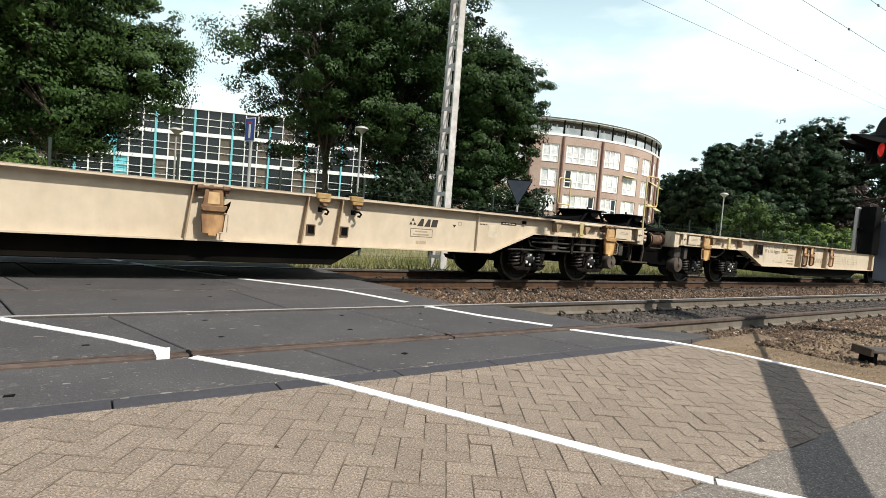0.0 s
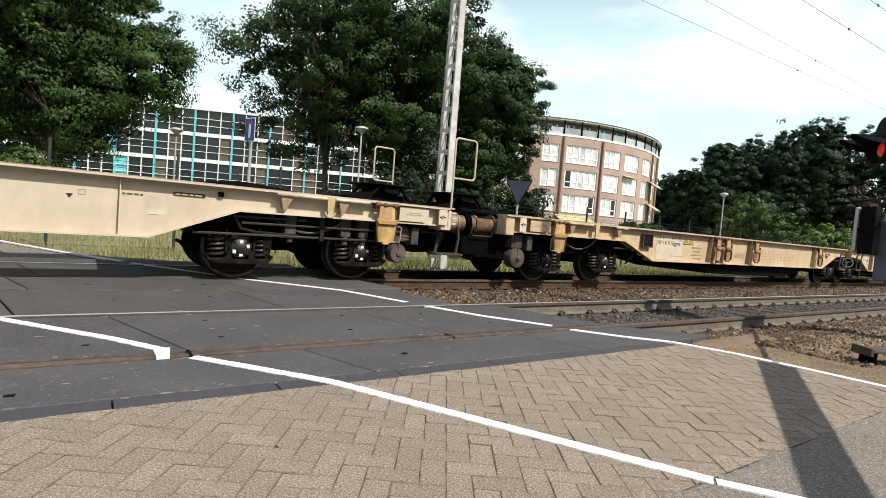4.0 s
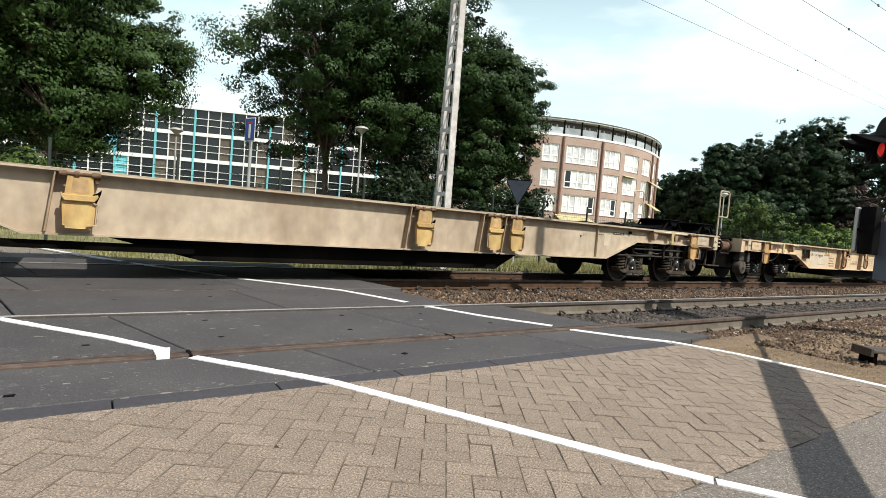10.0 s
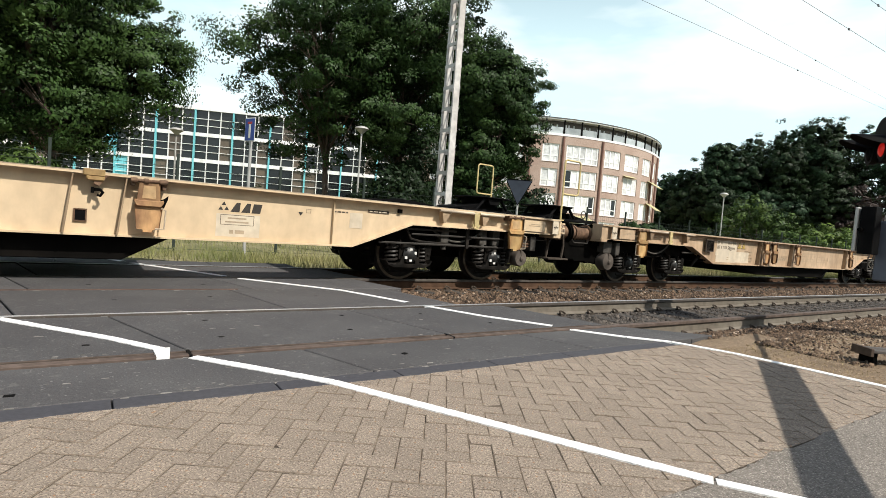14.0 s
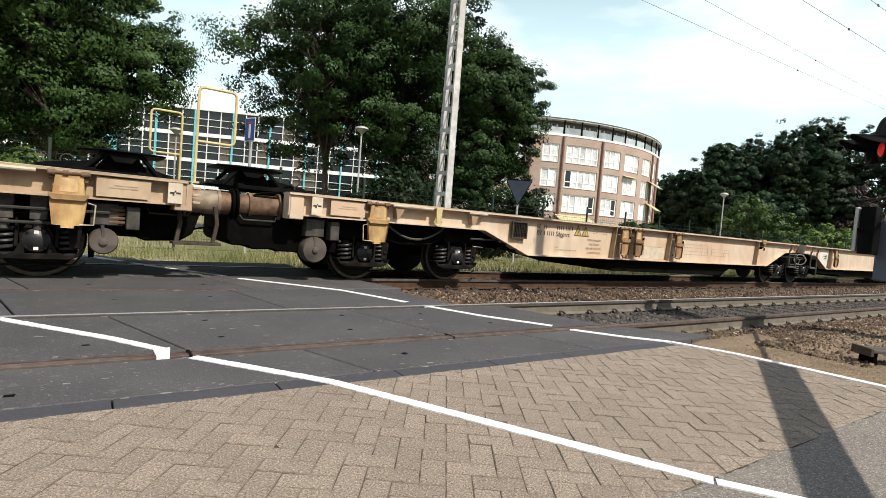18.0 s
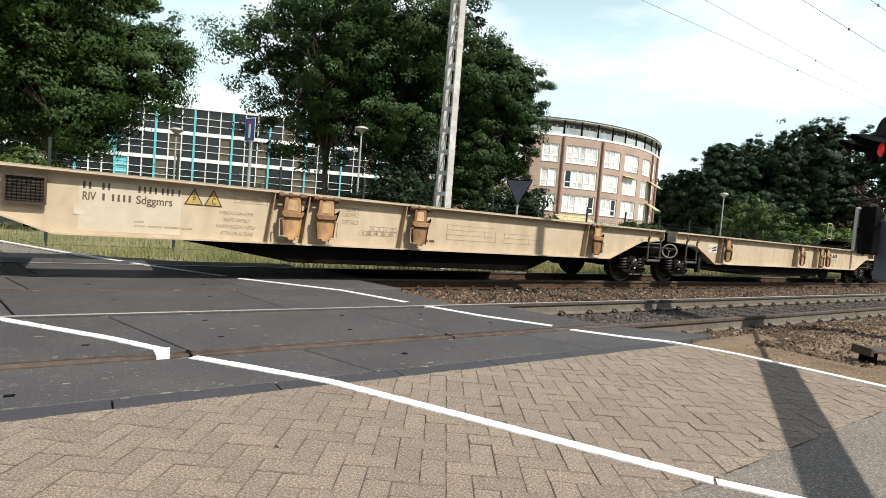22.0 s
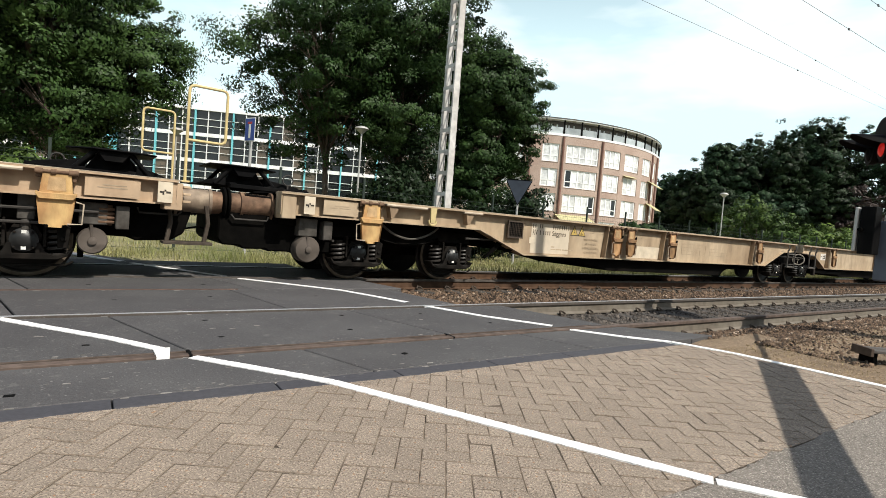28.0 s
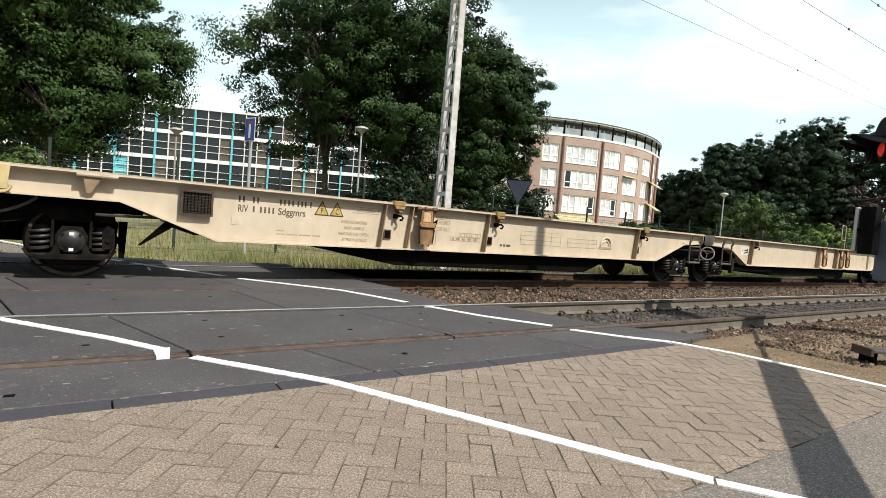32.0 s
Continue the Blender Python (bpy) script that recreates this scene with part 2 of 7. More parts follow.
    "handrail": mat("dusty_cream_handrail", (0.4928, 0.4136, 0.2992), 0.65, 0, 0.18, 9, (0.3344, 0.2552, 0.176), 0.4, 4, 0.05),
    "ring": mat("dull_hand_wheel", (0.3564, 0.3168, 0.2574), 0.6, 0, 0.15, 9),
    "ink": mat("dark_lettering", (0.099, 0.07392, 0.05148), 0.7, 0, 0.25, 14, bump=0),
    "ink_pale": mat("faded_brown_lettering", (0.352, 0.2728, 0.1848), 0.7, 0, 0.25, 14, bump=0),
    "rail": mat("rusty_rail_side", (0.078, 0.043, 0.025), 0.85, 0.05, 0.3, 8, (0.0616, 0.03696, 0.02464), 0.4, 2, 0.2, 60, spec=0.2),
    "rail_pale": mat("dusty_rail_side", (0.154, 0.1338, 0.1074), 0.75, 0.05, 0.2, 8, (0.0968, 0.0748, 0.05456), 0.4, 1.4, 0.12, 60),
    "strip_rust": mat("rusty_joint_strip", (0.1188, 0.07744, 0.0616), 0.85, 0.05, 0.35, 12, (0.0704, 0.04928, 0.04048), 0.42, 4, 0.2, 60, spec=0.15),
    "groove": mat("rust_brown_groove", (0.088, 0.06864, 0.05808), 0.85, 0.05, 0.3, 12, (0.0528, 0.0396, 0.03168), 0.4, 4, 0.2, 60, spec=0.15),
    "mark_red": mat("faded_red_mark", (0.4048, 0.22, 0.1584), 0.7, 0, 0.2, 12, bump=0),
    "sign_yellow": mat("dirty_sign_yellow", (0.46, 0.32, 0.085), 0.6, 0, 0.15, 10, (0.36, 0.25, 0.08), 0.4, 4, bump=0),
    "triangle": mat("faded_yellow_sign", (0.4928, 0.396, 0.1936), 0.6, 0, 0.15, 10, bump=0),
    "rail_top": mat("polished_rail_head", (0.70, 0.72, 0.74), 0.38, 0.6, 0.08, 14, bump=0.02),
    "rail_worn": mat("brown_worn_rail_head", (0.088, 0.07744, 0.06864), 0.65, 0.1, 0.2, 14, (0.066, 0.0528, 0.044), 0.4, 3, 0.05, spec=0.2),
    "ballast": mat("ballast_stone", (0.1027, 0.06791, 0.04335), 0.9, 0, 0.35, 14, (0.06572, 0.03858, 0.02448), 0.4, 2, 0.3, 40, island=0.8, speck=((0.09, 6, (0.2464, 0.1928, 0.1469)),)),
    "bed": mat("dark_ballast_bed", (0.045, 0.034, 0.025), 0.95, 0, 0.35, 20, (0.03, 0.022, 0.016), 0.4, 3, 0.4, 40, spec=0.1),
    "ballast_grey": mat("grey_ballast_stone", (0.07222, 0.06067, 0.05132), 0.9, 0, 0.35, 14, (0.03802, 0.03033, 0.02464), 0.4, 2, 0.3, 40, island=0.75, speck=((0.02, 6, (0.1825, 0.1589, 0.1369)),)),
    "sleeper": mat("weathered_sleeper", (0.05544, 0.04879, 0.04288), 0.9, 0, 0.3, 12, (0.02957, 0.0244, 0.0207), 0.4, 3, 0.3, 50, stretch=(3, 0.6, 1)),
    "panel": mat("dark_crossing_panel", (0.06376, 0.06052, 0.06145), 0.8, 0, 0.24, 90, (0.0924, 0.0887, 0.08778), 0.4, 1.8, 0.4, 160, per_object=0.10, speck=((0.03, 45, (0.1386, 0.1321, 0.1257)), (0.045, 9, (0.09702, 0.0924, 0.08963)))),
    "kerb": mat("blue_grey_edge_strip", (0.05196, 0.05051, 0.05773), 0.8, 0, 0.15, 40, (0.07216, 0.07, 0.07577), 0.3, 3, 0.15, 100),
    "asphalt": mat("worn_grey_asphalt", (0.1878, 0.1648, 0.1419), 0.9, 0, 0.3, 70, (0.1349, 0.1179, 0.0999), 0.35, 1.5, 0.6, 150, speck=((0.12, 110, (0.3597, 0.3197, 0.2747)), (0.08, 170, (0.06193, 0.05394, 0.04596)))),
    "brick": mat("buff_grey_paving_brick", (0.263, 0.2136, 0.1683), 0.9, 0, 0.3, 60, (0.2063, 0.1651, 0.1293), 0.38, 1.1, 0.6, 150, speck=((0.14, 125, (0.3783, 0.3046, 0.236)), (0.12, 150, (0.1032, 0.07503, 0.05524)), (0.03, 40, (0.3439, 0.1942, 0.107))), per_object=0.10),
    "brick_rest": mat("buff_grey_paving_bricks", (0.263, 0.2136, 0.1683), 0.9, 0, 0.3, 60, (0.2063, 0.1651, 0.1293), 0.38, 1.1, 0.6, 150, speck=((0.14, 125, (0.3783, 0.3046, 0.236)), (0.12, 150, (0.1032, 0.07503, 0.05524)), (0.03, 40, (0.3439, 0.1942, 0.107))), island=0.10),
    "brick_edge": mat("worn_dirty_brick_edge", (0.20, 0.155, 0.118), 0.95, 0, 0.35, 30, (0.22, 0.176, 0.1364), 0.4, 7, 0.5, 120, spec=0.1),
    "joint": mat("dark_joint_filling", (0.072, 0.058, 0.045), 0.95, 0, 0.35, 40, (0.20, 0.157, 0.12), 0.46, 6, 0.4, 120, spec=0.05),
    "line": mat("white_road_marking", (0.80, 0.79, 0.77), 0.7, 0, 0.06, 40, (0.62, 0.60, 0.57), 0.25, 5, 0.25, 90),
    "soil": mat("dry_sandy_verge", (0.2068, 0.1478, 0.09504), 0.95, 0, 0.35, 40, (0.1144, 0.07744, 0.04664), 0.5, 2.4, 0.6, 60, speck=((0.09, 50, (0.3344, 0.2552, 0.1672)), (0.08, 90, (0.0616, 0.04224, 0.02728)))),
    "grass": mat("dry_green_grass", (0.15, 0.15, 0.062), 0.95, 0, 0.35, 10, (0.27, 0.23, 0.13), 0.5, 0.5, 0.5, 30),
    "blade": mat("grass_blade", (0.135, 0.155, 0.045), 0.8, 0, 0.2, 3, (0.33, 0.28, 0.14), 0.5, 0.55, 0, island=0.45),
    "straw": mat("dry_straw", (0.30, 0.225, 0.12), 0.85, 0, 0.2, 3, (0.3168, 0.2376, 0.1232), 0.4, 1, 0, island=0.4),
    "galv": mat("galvanised_steel", (0.44, 0.4312, 0.4136), 0.5, 0.3, 0.12, 8, (0.3344, 0.3168, 0.2992), 0.35, 2, 0.05),
    "mast": mat("weathered_mast_steel", (0.5465, 0.5343, 0.5123), 0.6, 0.1, 0.2, 6, (0.3326, 0.2915, 0.2624), 0.42, 1.2, 0.08),
    "fence": mat("dark_green_fence_wire", (0.0176, 0.02816, 0.02112), 0.55, 0, 0.2, 6),
    "blue": mat("traffic_sign_blue", (0.01056, 0.044, 0.264), 0.35, 0, 0.08, 5, bump=0),
    "red": mat("sign_red", (0.396, 0.0176, 0.0176), 0.4, 0, 0.08, 5, bump=0),
    "sign_back": mat("grey_sign_back", (0.04928, 0.05984, 0.0814), 0.5, 0.3, 0.12, 5, bump=0.02),
    "steel_blue": mat("blue_grey_housing", (0.088, 0.1012, 0.132), 0.5, 0.1, 0.12, 6),
    "house_brick": mat("pink_brown_brickwork", (0.385, 0.29, 0.24), 0.9, 0, 0.22, 14, (0.2904, 0.198, 0.1584), 0.42, 0.5, 0.2, 60),
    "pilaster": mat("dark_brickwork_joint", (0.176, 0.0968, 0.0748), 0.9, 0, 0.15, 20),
    "roof": mat("dark_roof_edge", (0.088, 0.0836, 0.0792), 0.7, 0, 0.15, 3),
    "frame_white": mat("white_window_frame", (0.82, 0.82, 0.80), 0.5, 0, 0.04, 5, bump=0),
    "curtain": mat("pale_curtain", (0.6944, 0.7068, 0.708), 0.9, 0, 0.2, 3, (0.3584, 0.3648, 0.3658), 0.45, 0.8, 0.1, per_object=0.2),
    "pane": glass_mat("dark_window_pane", (0.01144, 0.0132, 0.01408), 0.15),
    "pane_warm": glass_mat("brown_window_panel", (0.1056, 0.0836, 0.0616), 0.4),
    "balustrade": glass_mat("frosted_balustrade", (0.3696, 0.4048, 0.4136), 0.3),
    "turquoise": mat("turquoise_mullion_paint", (0.17, 0.52, 0.58), 0.5, 0, 0.08, 4, bump=0),
    "spandrel": mat("white_spandrel", (0.80, 0.80, 0.79), 0.6, 0, 0.06, 3, bump=0),
    "bark": mat("tree_bark", (0.066, 0.0484, 0.03696), 0.95, 0, 0.35, 8, (0.1056, 0.0792, 0.0616), 0.4, 3, 0.4, 20, stretch=(1, 1, 0.25)),
    "redpost": mat("red_brown_post", (0.176, 0.0484, 0.0352), 0.7, 0, 0.2, 5),
    "leaf": leaf_mat("oak_leaf", (0.02127, 0.04431, 0.01268), (0.04135, 0.07386, 0.02115)),
    "leaf_maple": leaf_mat("maple_leaf", (0.02655, 0.05342, 0.01386), (0.04867, 0.08482, 0.0231)),
    "grit": mat("pale_grit", (0.1672, 0.1566, 0.1452), 0.9, 0, 0.3, 20, island=0.5),
    "leaf_dark": leaf_mat("dark_leaf", (0.01162, 0.02337, 0.009064), (0.02011, 0.03555, 0.01173)),
    "leaf_far": leaf_mat("far_leaf", (0.01955, 0.04047, 0.02), (0.03841, 0.06825, 0.02832)),
    "leaf_bright": leaf_mat("bright_shrub_leaf", (0.04365, 0.07539, 0.01905), (0.07936, 0.119, 0.02857)),
    "leaf_hedge": leaf_mat("hedge_leaf", (0.07936, 0.127, 0.02778), (0.127, 0.1746, 0.03968)),
    "leaf_purple": leaf_mat("copper_leaf", (0.03174, 0.02063, 0.01905), (0.04762, 0.03571, 0.02778)),
    "awning": mat("yellow_white_awning", (0.4752, 0.4356, 0.2376), 0.7, 0, 0.1, 3),
    "cable": mat("overhead_wire", (0.088, 0.0836, 0.0836), 0.5, 0.2, 0.1, 3, bump=0),
    "lamp_glass": glass_mat("frosted_lamp_glass", (0.528, 0.528, 0.5104), 0.3),
    "red_glow": glow_mat("red_signal_lens", (0.65, 0.02, 0.015), 0.28),
    "wood": mat("grey_weathered_board", (0.088, 0.07744, 0.0704), 0.85, 0, 0.25, 9, (0.0484, 0.04048, 0.0352), 0.4, 3, 0.2, 50, stretch=(0.4, 3, 1)),
    "lamp_red": mat("red_brown_plate_rust", (0.0704, 0.0484, 0.0352), 0.8, 0.05, 0.25, 9),
}


# ---- mesh helpers ----
def box(bm, x0, x1, y0, y1, z0, z1):
    v = [bm.verts.new(c) for c in ((x0, y0, z0), (x1, y0, z0), (x1, y1, z0), (x0, y1, z0), (x0, y0, z1), (x1, y0, z1), (x1, y1, z1), (x0, y1, z1))]
    for f in ((3, 2, 1, 0), (4, 5, 6, 7), (0, 1, 5, 4), (1, 2, 6, 5), (2, 3, 7, 6), (3, 0, 4, 7)):
        bm.faces.new([v[i] for i in f])
    return v


def prism(bm, pts, y0, y1):
    """A polygon of (x, z), drawn anticlockwise as seen from -y, carried from y0 to y1."""
    a, b = [bm.verts.new((x, y0, z)) for x, z in pts], [bm.verts.new((x, y1, z)) for x, z in pts]
    bm.faces.new(a)
    bm.faces.new(b[::-1])
    k = len(pts)
    for i in range(k):
        j = (i + 1) % k
        bm.faces.new((a[j], a[i], b[i], b[j]))


def slab(bm, pts, z0, z1):
    """A polygon of (x, y), anticlockwise from above, from z0 up to z1."""
    a, b = [bm.verts.new((x, y, z0)) for x, y in pts], [bm.verts.new((x, y, z1)) for x, y in pts]
    bm.faces.new(a[::-1])
    bm.faces.new(b)
    k = len(pts)
    for i in range(k):
        j = (i + 1) % k
        bm.faces.new((a[i], a[j], b[j], b[i]))


def rod(bm, p0, p1, r, n=8, r1=None):
    p0, p1 = Vector(p0), Vector(p1)
    d = (p1 - p0).normalized()
    u = d.orthogonal().normalized()
    w = d.cross(u)
    r1 = r if r1 is None else r1
    a, b = [], []
    for i in range(n):
        c, s = math.cos(2 * math.pi * i / n), math.sin(2 * math.pi * i / n)
        a.append(bm.verts.new(p0 + (u * c + w * s) * r))
        b.append(bm.verts.new(p1 + (u * c + w * s) * r1))
    for i in range(n):
        j = (i + 1) % n
        bm.faces.new((a[i], a[j], b[j], b[i]))
    bm.faces.new(a[::-1])
    bm.faces.new(b)


def pipe(bm, pts, r, n=8):
    """One bent tube through the points, closed where the last is the first."""
    pts = [Vector(q) for q in pts]
    shut = (pts[0] - pts[-1]).length < 1e-5
    if shut:
        pts = pts[:-1]
    k = len(pts)
    rings, u = [], None
    for i, c in enumerate(pts):
        a = pts[i - 1] if i or shut else c
        b = pts[(i + 1) % k] if i < k - 1 or shut else c
        d = (b - a).normalized()
        u = d.orthogonal().normalized() if u is None else (u - d * u.dot(d)).normalized()
        w = d.cross(u)
        rings.append([bm.verts.new(c + (u * math.cos(2 * math.pi * j / n) + w * math.sin(2 * math.pi * j / n)) * r) for j in range(n)])
    for i in range(k if shut else k - 1):
        a, b = rings[i], rings[(i + 1) % k]
        for j in range(n):
            bm.faces.new((a[j], a[(j + 1) % n], b[(j + 1) % n], b[j]))
    if not shut:
        bm.faces.new(rings[0][::-1])
        bm.faces.new(rings[-1])


def tray(bm, pts, y0, y1, rim, depth):
    """A prism whose front, at y0, is sunk by depth inside a rim."""
    prism(bm, pts, y0, y1)
    bm.faces.ensure_lookup_table()
    front = min(bm.faces, key=lambda f: f.calc_center_median().y)
    bmesh.ops.inset_region(bm, faces=[front], thickness=rim, use_even_offset=True)
    for v in front.verts:
        v.co.y += depth


def arc(cx, cz, r, a0, a1, k, y=0.0):
    return [(cx + r * math.cos(radians(a0 + (a1 - a0) * i / k)), y, cz + r * math.sin(radians(a0 + (a1 - a0) * i / k))) for i in range(k + 1)]


def lathe(bm, prof, n=24, axis="y", at=(0, 0, 0)):
    """prof: (radius, place along the axis) from one end to the other."""
    rings = []
    for r, h in prof:
        ring = []
        for i in range(n):
            c, s = r * math.cos(2 * math.pi * i / n), r * math.sin(2 * math.pi * i / n)
            ring.append(bm.verts.new({"y": (at[0] + c, at[1] + h, at[2] + s), "x": (at[0] + h, at[1] + c, at[2] + s), "z": (at[0] + c, at[1] + s, at[2] + h)}[axis]))
        rings.append(ring)
    for a, b in zip(rings, rings[1:]):
        for i in range(n):
            j = (i + 1) % n
            bm.faces.new((a[i], a[j], b[j], b[i]))
    bm.faces.new(rings[0][::-1])
    bm.faces.new(rings[-1])


def mesh_of(name, bm, material, bevel=0.0, smooth=False):
    bmesh.ops.recalc_face_normals(bm, faces=bm.faces)
    if bevel:
        sharp = [e for e in bm.edges if len(e.link_faces) == 2 and e.calc_face_angle(0) > 0.6]
        bmesh.ops.bevel(bm, geom=sharp, offset=bevel, segments=1, affect="EDGES", clamp_overlap=True)
    me = bpy.data.meshes.new(name)
    bm.to_mesh(me)
    bm.free()
    for m in material if isinstance(material, (list, tuple)) else [material]:
        me.materials.append(m)
    if smooth:
        me.polygons.foreach_set("use_smooth", [True] * len(me.polygons))
        me.set_sharp_from_angle(angle=radians(35))
    return me


def put(name, me, parent=None, m=None, label=""):
    ob = new(name, me)
    ob.parent = parent
    if m is not None:
        ob.matrix_basis = m
    return tagged(ob, label)


def part(name, bm, material, parent, label="", bevel=0.0, smooth=False):
    return put(name, mesh_of(name, bm, material, bevel, smooth), parent, None, label)


def thing(name, m, label, category, group="", kind=""):
    ob = new(name)
    ob.empty_display_size = 0.2
    ob.matrix_basis = m
    return tagged(ob, label, category, group, kind)


def structure(name, bm, material, label, category, bevel=0.0):
    ob = new(name, mesh_of(name, bm, material, bevel))
    return tagged(ob, label, category, kind="structure")


LETTERS = {}


def lettering(text, size, m, parent, material, name="lettering", bold=0.0):
    """Words in the built-in font, as one flat mesh."""
    if (text, size, material.name) not in LETTERS:
        cu = bpy.data.curves.new(name, "FONT")
        cu.body, cu.size, cu.extrude, cu.offset = text, size, 0.0008, bold
        ob = bpy.data.objects.new(name, cu)
        scene.collection.objects.link(ob)
        me = bpy.data.meshes.new_from_object(ob.evaluated_get(bpy.context.evaluated_depsgraph_get()))
        bpy.data.objects.remove(ob)
        bpy.data.curves.remove(cu)
        me.materials.clear()
        me.materials.append(material)
        LETTERS[text, size, material.name] = me
    return put(name, LETTERS[text, size, material.name], parent, m)


def cards(name, centres, sizes, normals, material, rng):
    """One mesh of many small folded leaves."""
    k = len(centres)
    ref = rng.normal(size=(k, 3))
    u = np.cross(normals, ref)
    u /= np.linalg.norm(u, axis=1, keepdims=True) + 1e-9
    w = np.cross(normals, u)
    s = sizes[:, None]
    co = np.stack([centres - u * s, centres - w * s * 0.55 + normals * s * 0.12, centres + u * s, centres + w * s * 0.55 + normals * s * 0.12], 1).reshape(-1, 3)
    me = bpy.data.meshes.new(name)
    me.vertices.add(4 * k)
    me.vertices.foreach_set("co", co.ravel())
    me.loops.add(4 * k)
    me.loops.foreach_set("vertex_index", np.arange(4 * k, dtype=np.int32))
    me.polygons.add(k)
    me.polygons.foreach_set("loop_start", np.arange(0, 4 * k, 4, dtype=np.int32))
    me.update(calc_edges=True)
    me.materials.append(material)
    return me


# ---- the ground ----
Y1, Y2, Y3, Y4 = 3.74, 5.25, 7.79, 9.30      # centres of the four rails
YC = 8.545                                    # middle of the far track
WAGON = 34.2                                  # length over buffers
# seconds and metres that the train has rolled
RUN = [(0.0, 23.32), (1.0, 33.2), (2.0, 43.14), (3.0, 53.0), (6.0, 82.95), (7.0, 92.94), (9.0, 112.58), (10.0, 122.68), (11.0, 132.5), (12.0, 142.55), (13.0, 152.6), (14.0, 162.83), (17.0, 193.64), (18.0, 203.72), (19.0, 214.0), (20.0, 224.36), (21.0, 234.7), (22.0, 245.17), (23.0, 255.58), (24.0, 265.98), (25.0, 276.06), (28.0, 306.43), (30.0, 326.38), (32.0, 346.06)]
# overhead wires: y, and two points (x, z) on each
WIRES = ((8.54, ((11.39, 7.05), (29.38, 7.71))), (8.54, ((14.21, 7.91), (29.22, 8.18))), (4.5, ((10.62, 5.59), (15.05, 5.76))), (4.5, ((13.77, 6.56), (14.76, 6.61))))
PLAT = (6.39, 1.745)
GLZ = ((-17.2, 87.0), -27.0)                   # corner and bearing of the glazed building


def structure_ground():
    bm = bmesh.new()
    rng = np.random.default_rng(3)
    xs = [-1500, -300, -90, -40] + list(np.linspace(-20, 60, 41)) + [90, 160, 400, 1500]
    ys = [-1500, -300, -60, -20, -8, 0, 4, 9.6, 10.6, 11.6, 13, 15, 18, 22, 30, 45, 80, 200, 500, 1600]
    grid = [[bm.verts.new((x, y, -0.42 + (0.24 if y > 10 else 0) + (0.05 * rng.normal() if 10 < y < 40 and -20 < x < 60 else 0))) for x in xs] for y in ys]
    for j in range(len(ys) - 1):
        for i in range(len(xs) - 1):
            bm.faces.new((grid[j][i], grid[j][i + 1], grid[j + 1][i + 1], grid[j + 1][i]))
    structure("ground", bm, M["grass"], "grassy ground with dry patches beyond the railway", "ground")


structure_ground()

# road on the near side: asphalt, then a strip of paving bricks
bm = bmesh.new()
slab(bm, [(-12, -14), (7.4, -14), (5.95, 0.2), (5.36, 1.1), (-12, 1.1)], -0.5, -0.0075)
structure("road", bm, M["asphalt"], "worn grey asphalt road before the crossing", "road")
bm = bmesh.new()
edge = [(-6.0 + 0.03 * i, 1.112 + 0.035 * noise.noise(Vector((i * 0.09, 0, 2))) + 0.022 * noise.noise(Vector((i * 0.47, 0, 7)))) for i in range(380)]
rows = [[bm.verts.new((x, y, z)) for y, z in ((1.02, -0.0072), (ye - 0.012, -0.0030), (ye, -0.0120))] for x, ye in edge if x < 5.3]
for r0, r1 in zip(rows, rows[1:]):
    for q in range(2):
        bm.faces.new((r0[q], r1[q], r1[q + 1], r0[q + 1]))
structure("asphalt_edge", bm, M["asphalt"], "ragged edge of the asphalt lapping over the bricks", "road")
bm = bmesh.new()
slab(bm, [(-12, 1.104), (5.36, 1.104), (5.27, 1.9), (5.20, 2.45), (5.03, 2.84), (-12, 2.84)], -0.5, -0.0092)
pavement = structure("pavement", bm, M["joint"], "strip of buff paving bricks in herringbone before the crossing", "pavement")
bm = bmesh.new()
slab(bm, [(5.97, -14), (60, -14), (60, 2.695), (7.0, 2.695), (7.0, 2.545), (5.75, 2.545), (5.75, 3.06), (5.05, 2.9), (5.22, 2.45), (5.29, 1.9), (5.38, 1.1), (5.97, 0.2)], -0.5, -0.05)
structure("verge", bm, M["soil"], "dry sandy verge with straw beside the road", "ground")

# far road beyond the tracks
bm = bmesh.new()
slab(bm, [(-14, 10.05), (0.9, 10.05), (-8, 24), (-22, 24)], -0.5, -0.03)
structure("far_road", bm, M["asphalt"], "grey asphalt road beyond the crossing", "road")


# ---- rails, sleepers and ballast ----
def rail_run(name, yc, x0, x1, side, head, label):
    bm = bmesh.new()
    prof = [(-0.07, -0.172), (0.07, -0.172), (0.07, -0.16), (0.012, -0.14), (0.010, -0.05), (0.036, -0.036), (0.036, -0.004), (0.030, 0.0), (0.020, 0.0),
            (-0.024, 0.0), (-0.030, 0.0), (-0.036, -0.004), (-0.036, -0.036), (-0.010, -0.05), (-0.012, -0.14), (-0.07, -0.16)]
    a, b = [bm.verts.new((x0, yc + y, z)) for y, z in prof], [bm.verts.new((x1, yc + y, z)) for y, z in prof]
    k = len(prof)
    for i in range(k):
        f = bm.faces.new((a[i], a[(i + 1) % k], b[(i + 1) % k], b[i]))
        f.material_index = 1 if i == 8 else 2 if i in (5, 6, 7, 9, 10, 11) else 0
    bm.faces.new(a[::-1])
    bm.faces.new(b)
    ob = new(name, mesh_of(name, bm, [side, head, M["rail_buff"] if head == M["rail_buff"] else M["rail_worn"]]))
    return tagged(ob, label, "rail", "running rails", "structure")


